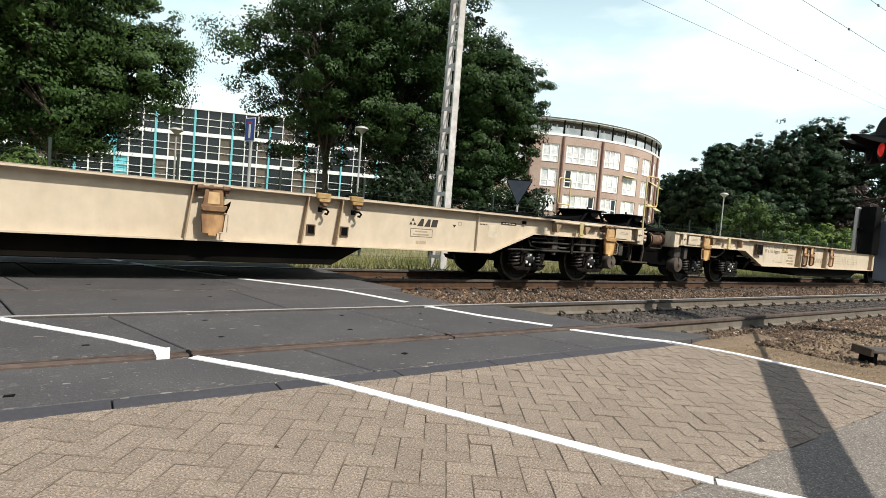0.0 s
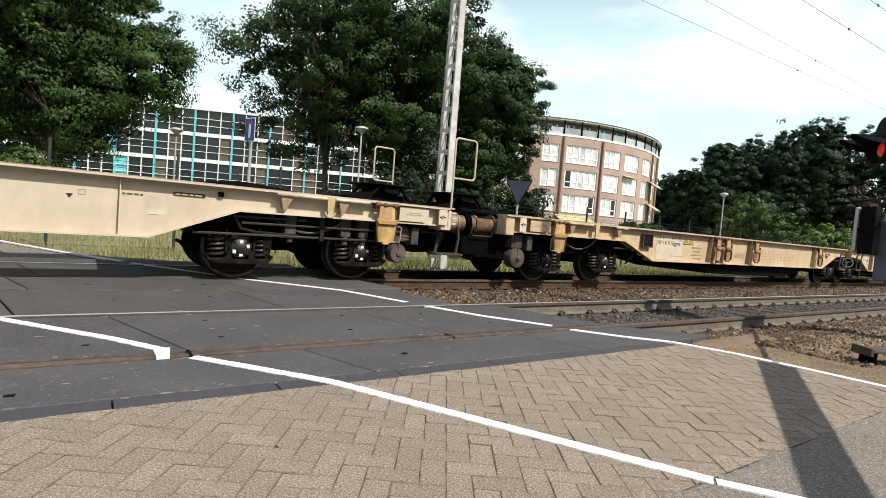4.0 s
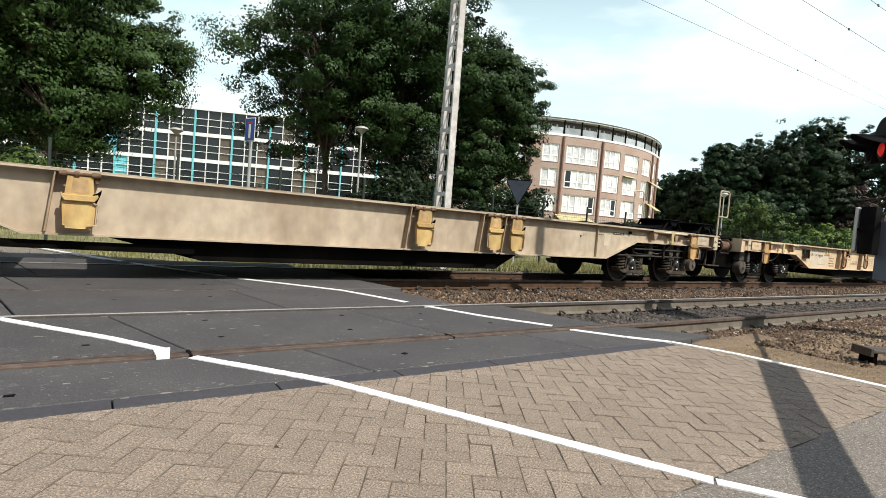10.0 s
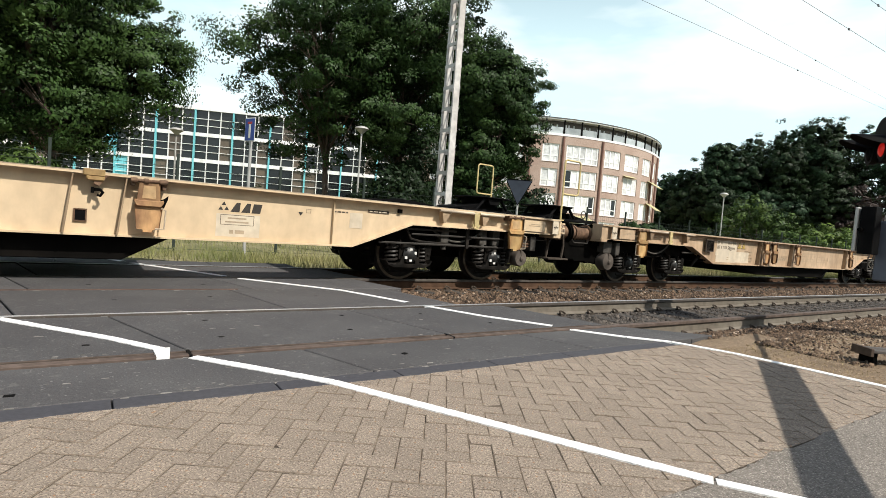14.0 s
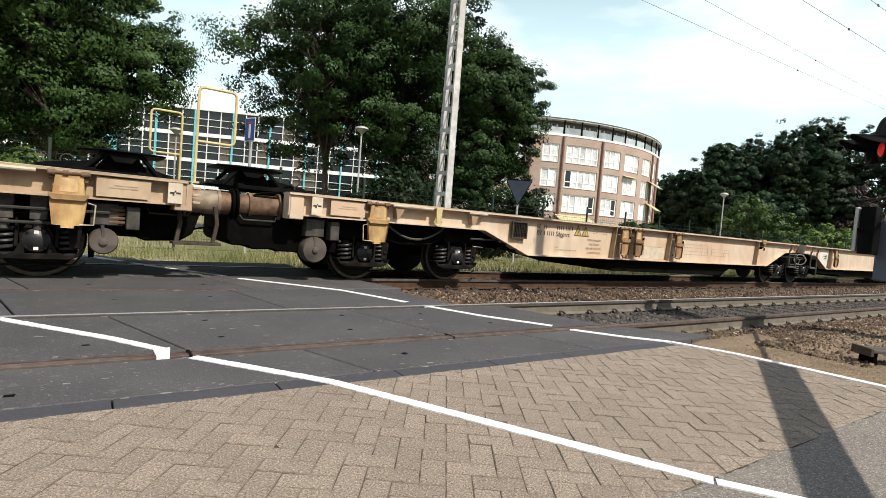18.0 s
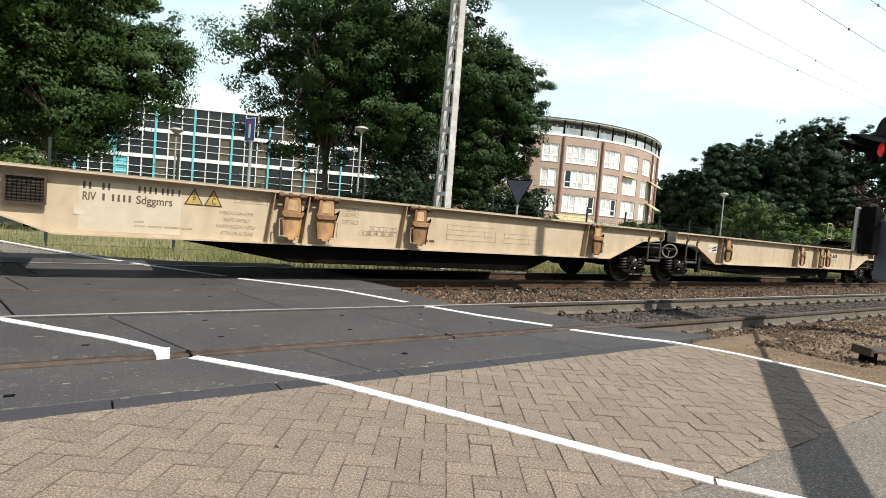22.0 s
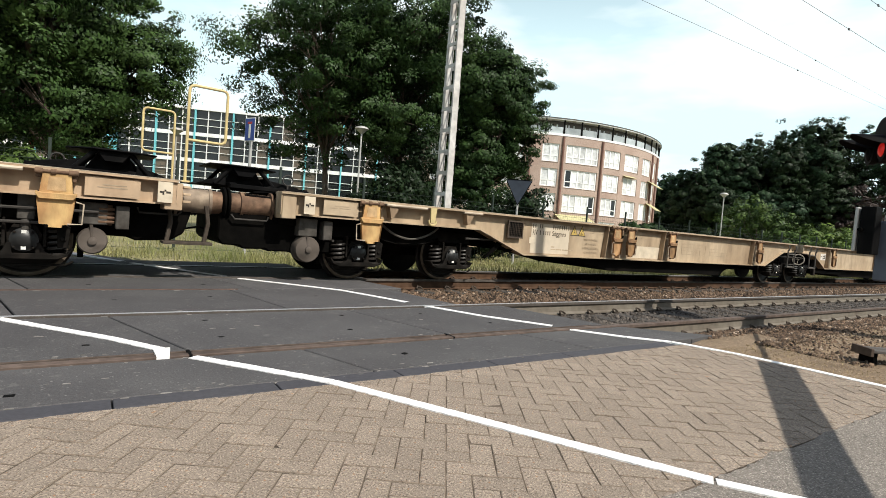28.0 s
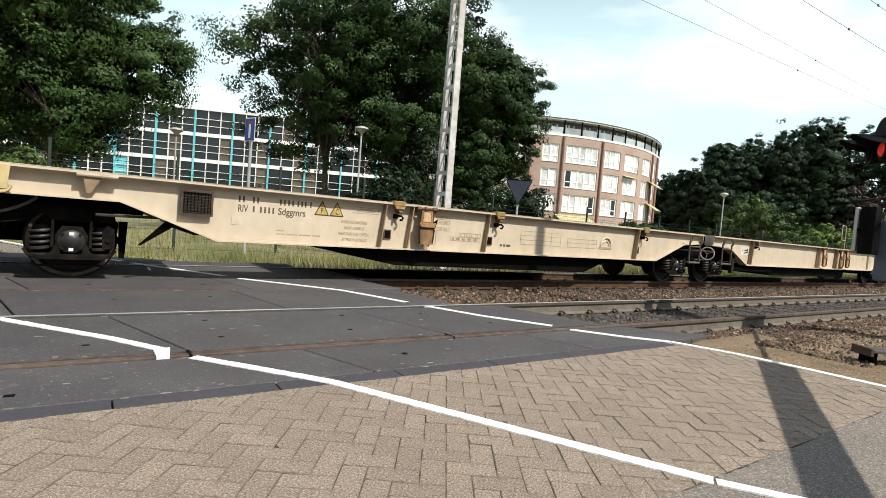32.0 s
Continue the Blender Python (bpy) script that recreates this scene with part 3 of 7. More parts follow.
rail_run("rail_near_outer", Y1, -60, 90, M["rail_pale"], M["rail_buff"], "dusty steel rail with a worn brown head")
rail_run("rail_near_inner", Y2, -60, 90, M["rail_pale"], M["rail_top"], "steel rail with a bright polished head")
rail_run("rail_far_inner", Y3, -60, 90, M["rail"], M["rail_worn"], "rusty brown steel rail under the train")
rail_run("rail_far_outer", Y4, -60, 90, M["rail"], M["rail_top"], "rusty steel rail on the far side of the train")

EDGE = {"near": 4.78, "far": 3.98}           # where the crossing's panels end on each track


def sleepers(tag_name, yc, x0, n):
    bm = bmesh.new()
    box(bm, -0.13, 0.13, -1.27, 1.27, -0.34, -0.176)
    me = mesh_of("sleeper", bm, M["sleeper"], 0.012)
    clip = bmesh.new()
    for s in (-0.755, 0.755):
        for e in (-0.115, 0.115):
            box(clip, -0.055, 0.055, s + e - 0.035, s + e + 0.035, -0.184, -0.155)
            pipe(clip, [(-0.05, s + e, -0.15), (-0.02, s + e * 0.75, -0.115), (0.03, s + e * 0.8, -0.125), (0.05, s + e * 1.1, -0.15)], 0.015, 5)
    cm = mesh_of("rail_fastening", clip, M["bogie_dusty"])
    for i in range(n):
        ob = put("sleeper", me, None, pose(x0 + 0.6 * i + 0.02 * math.sin(7 * i), yc, 0.0, 0, 0, 0.6 * math.sin(3 * i)), "weathered sleeper half sunk in ballast")
        tagged(ob, "", "sleeper", "sleepers of the " + tag_name, "structure")
        put("rail_fastening", cm, ob, Matrix())


sleepers("near track", (Y1 + Y2) / 2, EDGE["near"] + 0.35, 48)
sleepers("far track", YC, EDGE["far"] + 0.3, 50)


def ballast(name, x0, x1, y0, y1, n, seed, z_mid, label, stone="ballast", bed=True, fall=0.0):
    """A bed with a few thousand loose stones on it."""
    rng = np.random.default_rng(seed)
    bm = bmesh.new()
    slab(bm, [(x0, y0), (x1, y0), (x1, y1), (x0, y1)], -0.5, z_mid - 0.02)
    for v in bm.verts:
        if v.co.z > -0.45 and v.co.y > (y0 + y1) / 2:
            v.co.z -= fall
    if bed:
        structure(name + "_bed", bm, M["bed"], "packed ballast bed of the " + label, "ballast")
    # stones lie denser near the crossing, where they can be told apart
    xs = x0 + (x1 - x0) * rng.random(n) ** 1.9
    ys = rng.uniform(y0, y1, n) if bed else y1 - (y1 - y0) * rng.random(n) ** 2.2
    keep = np.ones(n, bool)
    for yr in (Y1, Y2, Y3, Y4):
        keep &= np.abs(ys - yr) > 0.085
    xs, ys = xs[keep], ys[keep]
    n = len(xs)
    size = rng.uniform(0.013, 0.034, n) * (1 + np.clip((xs - 14) / 30, 0, 1.2))
    size = size if bed else size * 0.7
    base = np.array([(1, 0, -.3), (-1, 0, -.3), (0, 1, -.3), (0, -1, -.3), (.35, .25, .75), (-.4, -.2, .65)], float)
    tris = np.array([(0, 2, 4), (2, 5, 4), (2, 1, 5), (1, 3, 5), (3, 4, 5), (3, 0, 4)])
    ang = rng.uniform(0, 6.283, n)
    jit = 1 + 0.35 * rng.normal(size=(n, 6, 3))
    v = base[None] * jit
    c, s = np.cos(ang)[:, None], np.sin(ang)[:, None]
    vx, vy = v[:, :, 0] * c - v[:, :, 1] * s, v[:, :, 0] * s + v[:, :, 1] * c
    tilt = rng.uniform(-.5, .5, n)[:, None]
    vz = v[:, :, 2] + tilt * vx
    z = z_mid + rng.uniform(-0.012, 0.022, n) - fall * (ys - y0) / (y1 - y0)
    co = np.stack([vx * size[:, None] + xs[:, None], vy * size[:, None] + ys[:, None], vz * size[:, None] + z[:, None]], 2).reshape(-1, 3)
    tri = (tris[None] + 6 * np.arange(n)[:, None, None]).reshape(-1)
    me = bpy.data.meshes.new(name)
    me.vertices.add(len(co))
    me.vertices.foreach_set("co", co.ravel())
    me.loops.add(len(tri))
    me.loops.foreach_set("vertex_index", tri.astype(np.int32))
    me.polygons.add(len(tri) // 3)
    me.polygons.foreach_set("loop_start", np.arange(0, len(tri), 3, dtype=np.int32))
    me.update(calc_edges=True)
    me.materials.append(M[stone])
    tagged(new(name, me), "loose brown-grey ballast stones on the " + label, "ballast", kind="stuff")


ballast("near_ballast", EDGE["near"] + 0.02, 45, 3.70, 6.1, 36000, 11, -0.203, "near track", "ballast_grey")
ballast("far_ballast", EDGE["far"] + 0.02, 45, 6.104, 10.3, 34000, 12, -0.20, "far track")
bm = bmesh.new()
slab(bm, [(5.755, 2.55), (6.99, 2.55), (6.99, 3.08), (5.755, 3.08)], -0.4, -0.056)
structure("verge_edge", bm, M["soil"], "sandy edge of the verge beside the crossing", "ground")
ballast("shoulder_ballast", 7.0, 45, 2.70, 3.698, 26000, 13, -0.055, "verge beside the near track", fall=0.15)
ballast("loose_stones", 6.2, 24, 1.7, 2.72, 4200, 15, -0.052, "sandy verge", bed=False)
ballast("toe_stones", 5.6, 10, 3.05, 3.66, 3000, 16, -0.055, "foot of the verge", bed=False, fall=0.125)
for nm, x0, x1 in (("left_ballast", -60, -9.0), ("distant_ballast", 45.01, 90)):
    bm = bmesh.new()
    slab(bm, [(x0, 3.0), (x1, 3.0), (x1, 10.3), (x0, 10.3)], -0.5, -0.2)
    structure(nm, bm, M["ballast"], "ballast bed of both tracks", "ballast")


# ---- the crossing's road panels ----
def road_z(x, y):
    """Height of the crossing's surface: the near row falls a little towards its rail."""
    return -0.006 - (0.006 * (y - 3.0) / 0.70 if 3.0 < y < 3.71 and x < 5.0 else 0.0)


def panels(y0, y1, starts, lean, name="crossing_panel"):
    """A row of slabs between y0 and y1; the joints lean with the road."""
    for a, b in zip(starts, starts[1:]):
        bm = bmesh.new()
        g = 0.008
        slab(bm, [(a + g, y0), (b - g, y0), (b - g + lean, y1), (a + g + lean, y1)], -0.19, -0.006)
        for v in bm.verts:
            if v.co.z > -0.1:
                v.co.z = road_z(0, v.co.y)
        tagged(part(name, bm, M["panel"], None, "dark grey textured road panel of the level crossing", 0.006), "", "road panel", "crossing panels", "structure")


row = [-9.0, -5.9, -3.75, -1.52, 0.64, 2.79, EDGE["near"] + 0.2]
panels(Y1 + 0.105, Y2 - 0.10, row, -0.42)
panels(3.00, Y1 - 0.045, [-9.0, -4.9, -2.7, -0.55, 1.62, 3.78, 5.4], -0.24)
panels(Y2 + 0.045, 6.70, [-9.0, -4.7, -2.5, -0.4, 1.8, EDGE["far"]], -0.3)
panels(6.72, Y3 - 0.045, [-9.0, -4.7, -2.5, -0.4, 1.8, EDGE["far"]], -0.3)
panels(Y3 + 0.105, Y4 - 0.10, [-9.0, -4.7, -2.5, -0.4, 1.8, EDGE["far"]], -0.3)
panels(Y4 + 0.045, 10.04, [-9.0, -4.6, -2.4, -0.3, 1.85, 3.3], 0.0)
bm = bmesh.new()
slab(bm, [(5.2, 3.085), (6.99, 3.085), (6.99, 3.66), (5.3, 3.66)], -0.3, -0.06)
for v in bm.verts:
    if v.co.z > -0.2 and v.co.y > 3.4:
        v.co.z = -0.19
structure("verge_toe", bm, M["soil"], "sandy foot of the verge beside the ballast", "ground")
bm = bmesh.new()
slab(bm, [(5.41, 3.004), (5.95, 3.08), (5.2, Y1 - 0.05)], -0.2, -0.02)
structure("panel_ramp", bm, M["panel"], "dark sloping end of the crossing surface", "road")
bm = bmesh.new()
slab(bm, [(-9, 3.0), (3.9, 3.0), (3.9, 10.0), (-9, 10.0)], -0.5, -0.195)
structure("crossing_base", bm, M["panel"], "dark base under the crossing panels", "road")
# brown steel edges along the flange grooves
for yr, ends in ((Y1, [-9.0, -5.9, -3.75, -1.52, 0.64, 2.79, 4.77]), (Y3, [-9.0, -4.7, -2.5, -0.4, 1.8, 3.97])):
    for a, b in zip(ends, ends[1:]):
        bm = bmesh.new()
        box(bm, a + 0.012, b - 0.012, yr + 0.085, yr + 0.103, -0.17, -0.004)
        box(bm, a + 0.012, b - 0.012, yr + 0.038, yr + 0.086, -0.17, -0.034)
        tagged(part("flange_edge", bm, M["groove"], None, "rusty steel edge of a flange groove", 0.003), "", "rail edge", "flange edges", "structure")
for x in (-3.75, -1.52, 0.63, 2.77):
    bm = bmesh.new()
    box(bm, x - 0.010, x + 0.010, Y1 - 0.0375, Y1 + 0.106, -0.16, 0.0015)
    tagged(part("rail_joint", bm, M["black"], None, "dark open joint across the rail edge"), "", "rail joint", "rail joints", "structure")
# lifting holes in the panels
bm = bmesh.new()
box(bm, -0.022, 0.022, -0.016, 0.016, -0.02, -0.0045)
hole = mesh_of("lifting_hole", bm, M["black"])
for hx, hy in ((0.06, 4.16), (0.92, 4.2), (0.92, 4.85), (2.0, 4.22), (2.2, 4.86), (-0.6, 4.85), (-0.25, 3.2), (0.3, 6.0), (1.2, 6.15), (2.4, 6.1), (0.1, 7.1), (1.3, 7.1), (2.05, 3.35), (3.1, 4.8), (3.6, 4.2)):
    tagged(put("lifting_hole", hole, None, pose(hx, hy, 0, 0, 0, 17 * hx), "small dark lifting hole in a road panel"), "", "hole", "lifting holes", "structure")
bm = bmesh.new()
box(bm, -9, 1.62, 6.652, 6.705, -0.02, -0.001)
structure("joint_strip", bm, M["strip_rust"], "rusty steel strip in the road between the tracks", "strip")
# grit swept into the joints of the crossing
rng_ = random.Random(31)
bm = bmesh.new()
for yc_, n_ in ((Y1 + 0.135, 80), (Y1 - 0.075, 40), (Y2 - 0.135, 50), (Y2 + 0.08, 60), (6.62, 70), (Y3 - 0.085, 70), (Y3 + 0.13, 40), (3.03, 45), (2.985, 50), (3.35, 30), (4.5, 40)):
    for _ in range(n_):
        x, y = rng_.uniform(-4.5, 3.9), yc_ + rng_.gauss(0, 0.03)
        r_ = rng_.uniform(0.002, 0.007)
        z = road_z(x, y)
        l_ = r_ * rng_.uniform(1.0, 5.0)
        slab(bm, [(x - l_, y - r_), (x + l_, y - r_ * 0.7), (x + l_ * 0.8, y + r_), (x - l_ * 0.7, y + r_ * 0.8)], z - 0.004, z + r_ * 0.5)
tagged(new("grit", mesh_of("grit", bm, M["grit"])), "pale grit and crumbs along the joints of the crossing", "grit", kind="stuff")
# blue-grey edge strips
for a, b in zip([-9, -4.4, -2.15, 0.16, 0.96, 1.75, 2.55, 3.35], [-4.4, -2.15, 0.16, 0.96, 1.75, 2.55, 3.35, 4.85]):
    bm = bmesh.new()
    slab(bm, [(a + 0.004, 2.846), (b - 0.004, 2.846), (b - 0.004, 2.994), (a + 0.004, 2.994)], -0.3, -0.006)
    tagged(part("edge_strip", bm, M["kerb"], None, "blue-grey concrete edge strip along the crossing", 0.004), "", "kerb", "edge strips", "structure")


def marking(pts, w, label, gap=()):
    """A painted line along (x, y) points; the pieces end at the rails."""
    for i, (a, b) in enumerate(zip(pts, pts[1:])):
        if i in gap:
            continue
        a, b = Vector((*a, 0)), Vector((*b, 0))
        d = (b - a).normalized()
        nrm = Vector((-d.y, d.x, 0)) * w / 2
        bm = bmesh.new()
        k = max(2, int((b - a).length / 0.015))
        rows = []
        for j in range(k + 1):
            c = a.lerp(b, j / k)
            e = {s: 0.15 * noise.noise(c * 17 + Vector((0, 0, 5 * s))) + 0.13 * noise.noise(c * 61 + Vector((0, 0, 9 * s))) for s in (1, -1)}
            rows.append([bm.verts.new(c + nrm * s * (1 + e[s]) + Vector((0, 0, z + road_z(c.x, c.y)))) for s, z in ((1, -0.014), (1, 0.0055), (-1, 0.0055), (-1, -0.014))])
        for r0, r1 in zip(rows, rows[1:]):
            for q in range(3):
                bm.faces.new((r0[q], r0[q + 1], r1[q + 1], r1[q]))
        tagged(part("road_marking", bm, M["line"], None, label), "", "road marking", "edge lines", "structure")


LINE = "white painted edge line across the crossing"
marking([(-0.50, 5.19), (0.20, 4.33), (0.475, 3.925), (0.64, 3.685), (1.27, 2.88), (1.66, 2.16), (1.95, 1.62), (2.24, 1.09)], 0.078, LINE, (2,))
marking([(2.245, 1.08), (2.62, 0.55), (3.1, -0.5)], 0.058, LINE)
bm = bmesh.new()
slab(bm, [(0.43, 3.703), (0.505, 3.703), (0.535, 3.93), (0.43, 3.91)], -0.03, 0.004)
tagged(part("road_marking", bm, M["line"], None, "white paint across a rail groove"), "", "road marking", "edge lines", "structure")
marking([(-1.6, 6.9), (-0.62, 5.32)], 0.09, LINE)
marking([(-1.9, 14.5), (-1.23, 13.14), (-0.24, 11.18), (0.58, 9.77), (0.69, 9.55), (1.74, 7.99), (1.88, 7.72), (2.36, 7.2), (2.93, 6.55), (3.36, 5.52), (3.44, 5.28), (3.77, 4.55), (4.22, 3.9), (4.3, 3.72), (4.62, 3.26), (4.93, 2.95),
         (5.12, 2.42), (5.2, 1.85), (5.27, 1.1), (5.8, 0.2)], 0.085, LINE, (3, 5, 9, 12))

# ---- greenery on the ground ----
def tufts(name, x0, x1, y0, y1, n, h, z, material, seed, label, bias=1.0, wide=0.008):
    rng = np.random.default_rng(seed)
    x, y = x0 + (x1 - x0) * rng.random(n) ** bias, rng.uniform(y0, y1, n)
    hh = h * rng.uniform(0.4, 1.25, n)
    w = wide + 0.75 * wide * rng.random(n)
    a = rng.uniform(0, 6.283, n)
    lean = rng.normal(0, 0.35 if wide > 0.005 else 1.4, (n, 2)) * hh[:, None]
    dx, dy = np.cos(a) * w, np.sin(a) * w
    zz = np.full(n, z)
    co = np.stack([np.stack([x - dx, y - dy, zz], 1), np.stack([x + dx, y + dy, zz], 1), np.stack([x + lean[:, 0], y + lean[:, 1], zz + hh], 1)], 1).reshape(-1, 3)
    me = bpy.data.meshes.new(name)
    me.vertices.add(3 * n)
    me.vertices.foreach_set("co", co.ravel())
    me.loops.add(3 * n)
    me.loops.foreach_set("vertex_index", np.arange(3 * n, dtype=np.int32))
    me.polygons.add(n)
    me.polygons.foreach_set("loop_start", np.arange(0, 3 * n, 3, dtype=np.int32))
    me.update(calc_edges=True)
    me.materials.append(material)
    tagged(new(name, me), label, "grass", kind="stuff")


tufts("grass", -3, 40, 10.7, 13.8, 30000, 0.26, -0.24, M["blade"], 5, "uncut green and straw-coloured grass behind the track")
tufts("far_grass", -6, 70, 14.2, 24, 12000, 0.4, -0.25, M["blade"], 6, "uncut grass beyond the wire fence")
tufts("straw", 5.35, 14, 1.0, 2.72, 9000, 0.026, -0.056, M["straw"], 7, "dry straw on the sandy verge", 1.8, 0.0022)


# ---- the train: articulated pocket wagons ----
SIDE = -1.35                                   # outer face of the near side sill, from the track's middle
TOP = 1.268
WEB = 0.125                                    # how far the web lies behind the flange
HALF_A = [(0.88, 0.975), (4.43, 0.97), (5.52, 0.557), (15.2, 0.565), (16.30, 0.985), (17.10, 1.045)]
HALF_B = [(17.6, 1.035), (18.57, 0.99), (19.55, 0.55), (29.4, 0.567), (30.44, 0.965), (33.80, 0.985)]
R_WHEEL = 0.45


def sill(low, s):
    """One side sill: a cranked web with top and bottom flange; s is -1 on the near side."""
    bm = bmesh.new()
    o, w = s * abs(SIDE), s * (abs(SIDE) - WEB)
    y0, y1 = sorted((w, w - s * 0.014))
    prism(bm, low + [(low[-1][0], TOP - 0.02), (low[0][0], TOP - 0.02)], y0, y1)
    y0, y1 = sorted((o, o - s * 0.30))
    box(bm, low[0][0], low[-1][0], y0, y1, TOP - 0.026, TOP)
    y0, y1 = sorted((o + s * -0.05, o - s * 0.26))
    for (xa, za), (xb, zb) in zip(low, low[1:]):
        prism(bm, [(xa, za - 0.022), (xb, zb - 0.022), (xb, zb), (xa, za)], y0, y1)
    # end plate
    for x in (low[0][0], low[-1][0] - 0.012):
        y0, y1 = sorted((o - s * 0.02, o - s * 0.26))
        box(bm, x, x + 0.012, y0, y1, (low[0][1] if x == low[0][0] else low[-1][1]), TOP - 0.026)
    return bm


def clamp_meshes():
    """A folded-down container clamp: hinge bar, pan with a rimmed tray, latch and wire loop, beside a web stiffener."""
    a = bmesh.new()
    rod(a, (-0.20, SIDE - 0.022, -0.045), (0.19, SIDE - 0.022, -0.045), 0.020, 10)
    for x, q in ((-0.20, 0.07), (-0.06, 0.05), (0.10, 0.09)):
        rod(a, (x, SIDE - 0.022, -0.045), (x + q, SIDE - 0.022, -0.045), 0.032, 10)
    prism(a, [(-0.19, -0.11), (-0.15, -0.11), (-0.12, -0.03), (-0.19, -0.03)], SIDE - 0.01, SIDE + WEB)
    prism(a, [(0.14, -0.14), (0.17, -0.14), (0.20, -0.03), (0.12, -0.03)], SIDE - 0.01, SIDE + WEB)
    latch = bmesh.new()
    prism(latch, [(0.12, -0.31), (0.16, -0.36), (0.20, -0.25), (0.205, -0.20), (0.165, -0.24), (0.12, -0.26)], SIDE - 0.035, SIDE + 0.0)
    rod(latch, (0.16, SIDE - 0.04, -0.28), (0.16, SIDE + 0.06, -0.28), 0.012, 6)
    rib = bmesh.new()
    prism(rib, [(-0.315, -0.70), (-0.295, -0.70), (-0.225, -0.028), (-0.24, -0.028)], SIDE + 0.012, SIDE + WEB + 0.002)

    def pan(k, paint, foot=0.055, low=0.128):
        u, x, v, w = bmesh.new(), bmesh.new(), bmesh.new(), bmesh.new()
        tray(u, [(-0.138 * k, -0.285), (0.138 * k, -0.285), (0.115 * k, -0.055), (-0.115 * k, -0.055)], SIDE - 0.042, SIDE + 0.006, 0.024, 0.018)
        # lower tray with a foot, a shouldered ridge above it, a bleached field in the upper leaf
        tray(x, [(-foot * k, -0.652), (foot * k, -0.652), (foot * k, -0.622), (low * k, -0.618), (0.158 * k, -0.325), (-0.158 * k, -0.325), (-low * k, -0.618), (-foot * k, -0.622)], SIDE - 0.066, SIDE - 0.002, 0.026, 0.036)
        prism(v, [(-0.135 * k, -0.345), (0.135 * k, -0.345), (0.168 * k, -0.295), (0.165 * k, -0.262), (0.115 * k, -0.275), (-0.115 * k, -0.275), (-0.165 * k, -0.262), (-0.168 * k, -0.295)], SIDE - 0.07, SIDE - 0.018)
        prism(w, [(-0.078 * k, -0.25), (0.078 * k, -0.25), (0.066 * k, -0.10), (-0.066 * k, -0.10)], SIDE - 0.0268, SIDE - 0.0236)
        return mesh_of("leaf_plate", u, paint, 0.004), mesh_of("tray", x, paint, 0.004), mesh_of("ridge", v, paint, 0.006), mesh_of("worn_field", w, M["worn_field"])

    def loop(k, s):
        c = bmesh.new()
        pipe(c, [(0.09 * k * s, SIDE - 0.06, -0.61), (0.20 * k * s, SIDE - 0.05, -0.605), (0.21 * k * s, SIDE - 0.05, -0.38), (0.15 * k * s, SIDE - 0.05, -0.36)], 0.009, 6)
        return mesh_of("wire_loop", c, M["sill"])

    d = bmesh.new()          # a place without its pan: hook, bracket, square hole, locking block
    pipe(d, [(-0.04, SIDE + 0.06, -0.20), (0.03, SIDE + 0.02, -0.195), (0.055, SIDE + 0.0, -0.225), (0.03, SIDE + 0.0, -0.265), (0.0, SIDE + 0.0, -0.255)], 0.017, 7)
    box(d, -0.06, -0.03, SIDE + 0.02, SIDE + WEB, -0.24, -0.17)
    e = bmesh.new()
    prism(e, [(-0.03, -0.14), (0.02, -0.16), (0.10, -0.03), (-0.06, -0.03)], SIDE - 0.01, SIDE + WEB)
    f = bmesh.new()
    prism(f, [(-0.20, -0.56), (-0.10, -0.56), (-0.10, -0.44), (-0.20, -0.44)], SIDE + WEB - 0.012, SIDE + WEB - 0.003)
    g = bmesh.new()
    for q in ((-0.215, -0.085, -0.575, -0.56), (-0.215, -0.085, -0.44, -0.425), (-0.215, -0.20, -0.56, -0.44), (-0.10, -0.085, -0.56, -0.44)):
        box(g, q[0], q[1], SIDE + WEB - 0.02, SIDE + WEB - 0.004, q[2], q[3])
    h = bmesh.new()
    box(h, -0.14, 0.07, SIDE - 0.035, SIDE + 0.08, -0.05, 0.035)
    prism(h, [(-0.10, -0.10), (0.06, -0.10), (0.07, -0.04), (-0.12, -0.04)], SIDE - 0.03, SIDE + 0.0)
    return {"frame": mesh_of("clamp_frame", a, M["clamp_frame"], 0.003), "latch": mesh_of("latch", latch, M["dark_iron"], 0.003), "rib": mesh_of("stiffener", rib, M["stiffener"]),
            "pan": {"orange": pan(0.94, M["clamp"]), "yellow": pan(1.04, M["clamp_ochre"], 0.12, 0.143)}, "end_pan": pan(1.12, M["clamp_yellow"]), "loop": {s: loop(0.86, s) for s in (1, -1)}, "end_loop": {s: loop(1.2, s) for s in (1, -1)},
            "hook": mesh_of("hook", d, M["dark_iron"], 0, True), "bracket": mesh_of("clamp_bracket", e, M["clamp_frame"], 0.004), "hole": mesh_of("hole", f, M["black"]),
            "hole_rim": mesh_of("hole_rim", g, M["clamp_frame"]), "block": mesh_of("locking_block", h, M["block"], 0.012)}


CLAMP = clamp_meshes()


def clamp(w, x, pan=True, tone="orange", loop_side=1, block=True):
    if pan:
        holder = put("container_clamp", CLAMP["frame"], w, pose(x, 0, TOP), "rusty hinge bar of a folded container clamp")
        for q, name in enumerate(("leaf_plate", "tray", "ridge", "worn_field")):
            put(name, CLAMP["pan"][tone][q], holder, Matrix(), tone + " rusty clamp tray folded down" if q == 1 else "")
        put("latch", CLAMP["latch"], holder, Matrix(), "dark iron latch")
        put("wire_loop", CLAMP["loop"][loop_side], holder, Matrix())
    else:
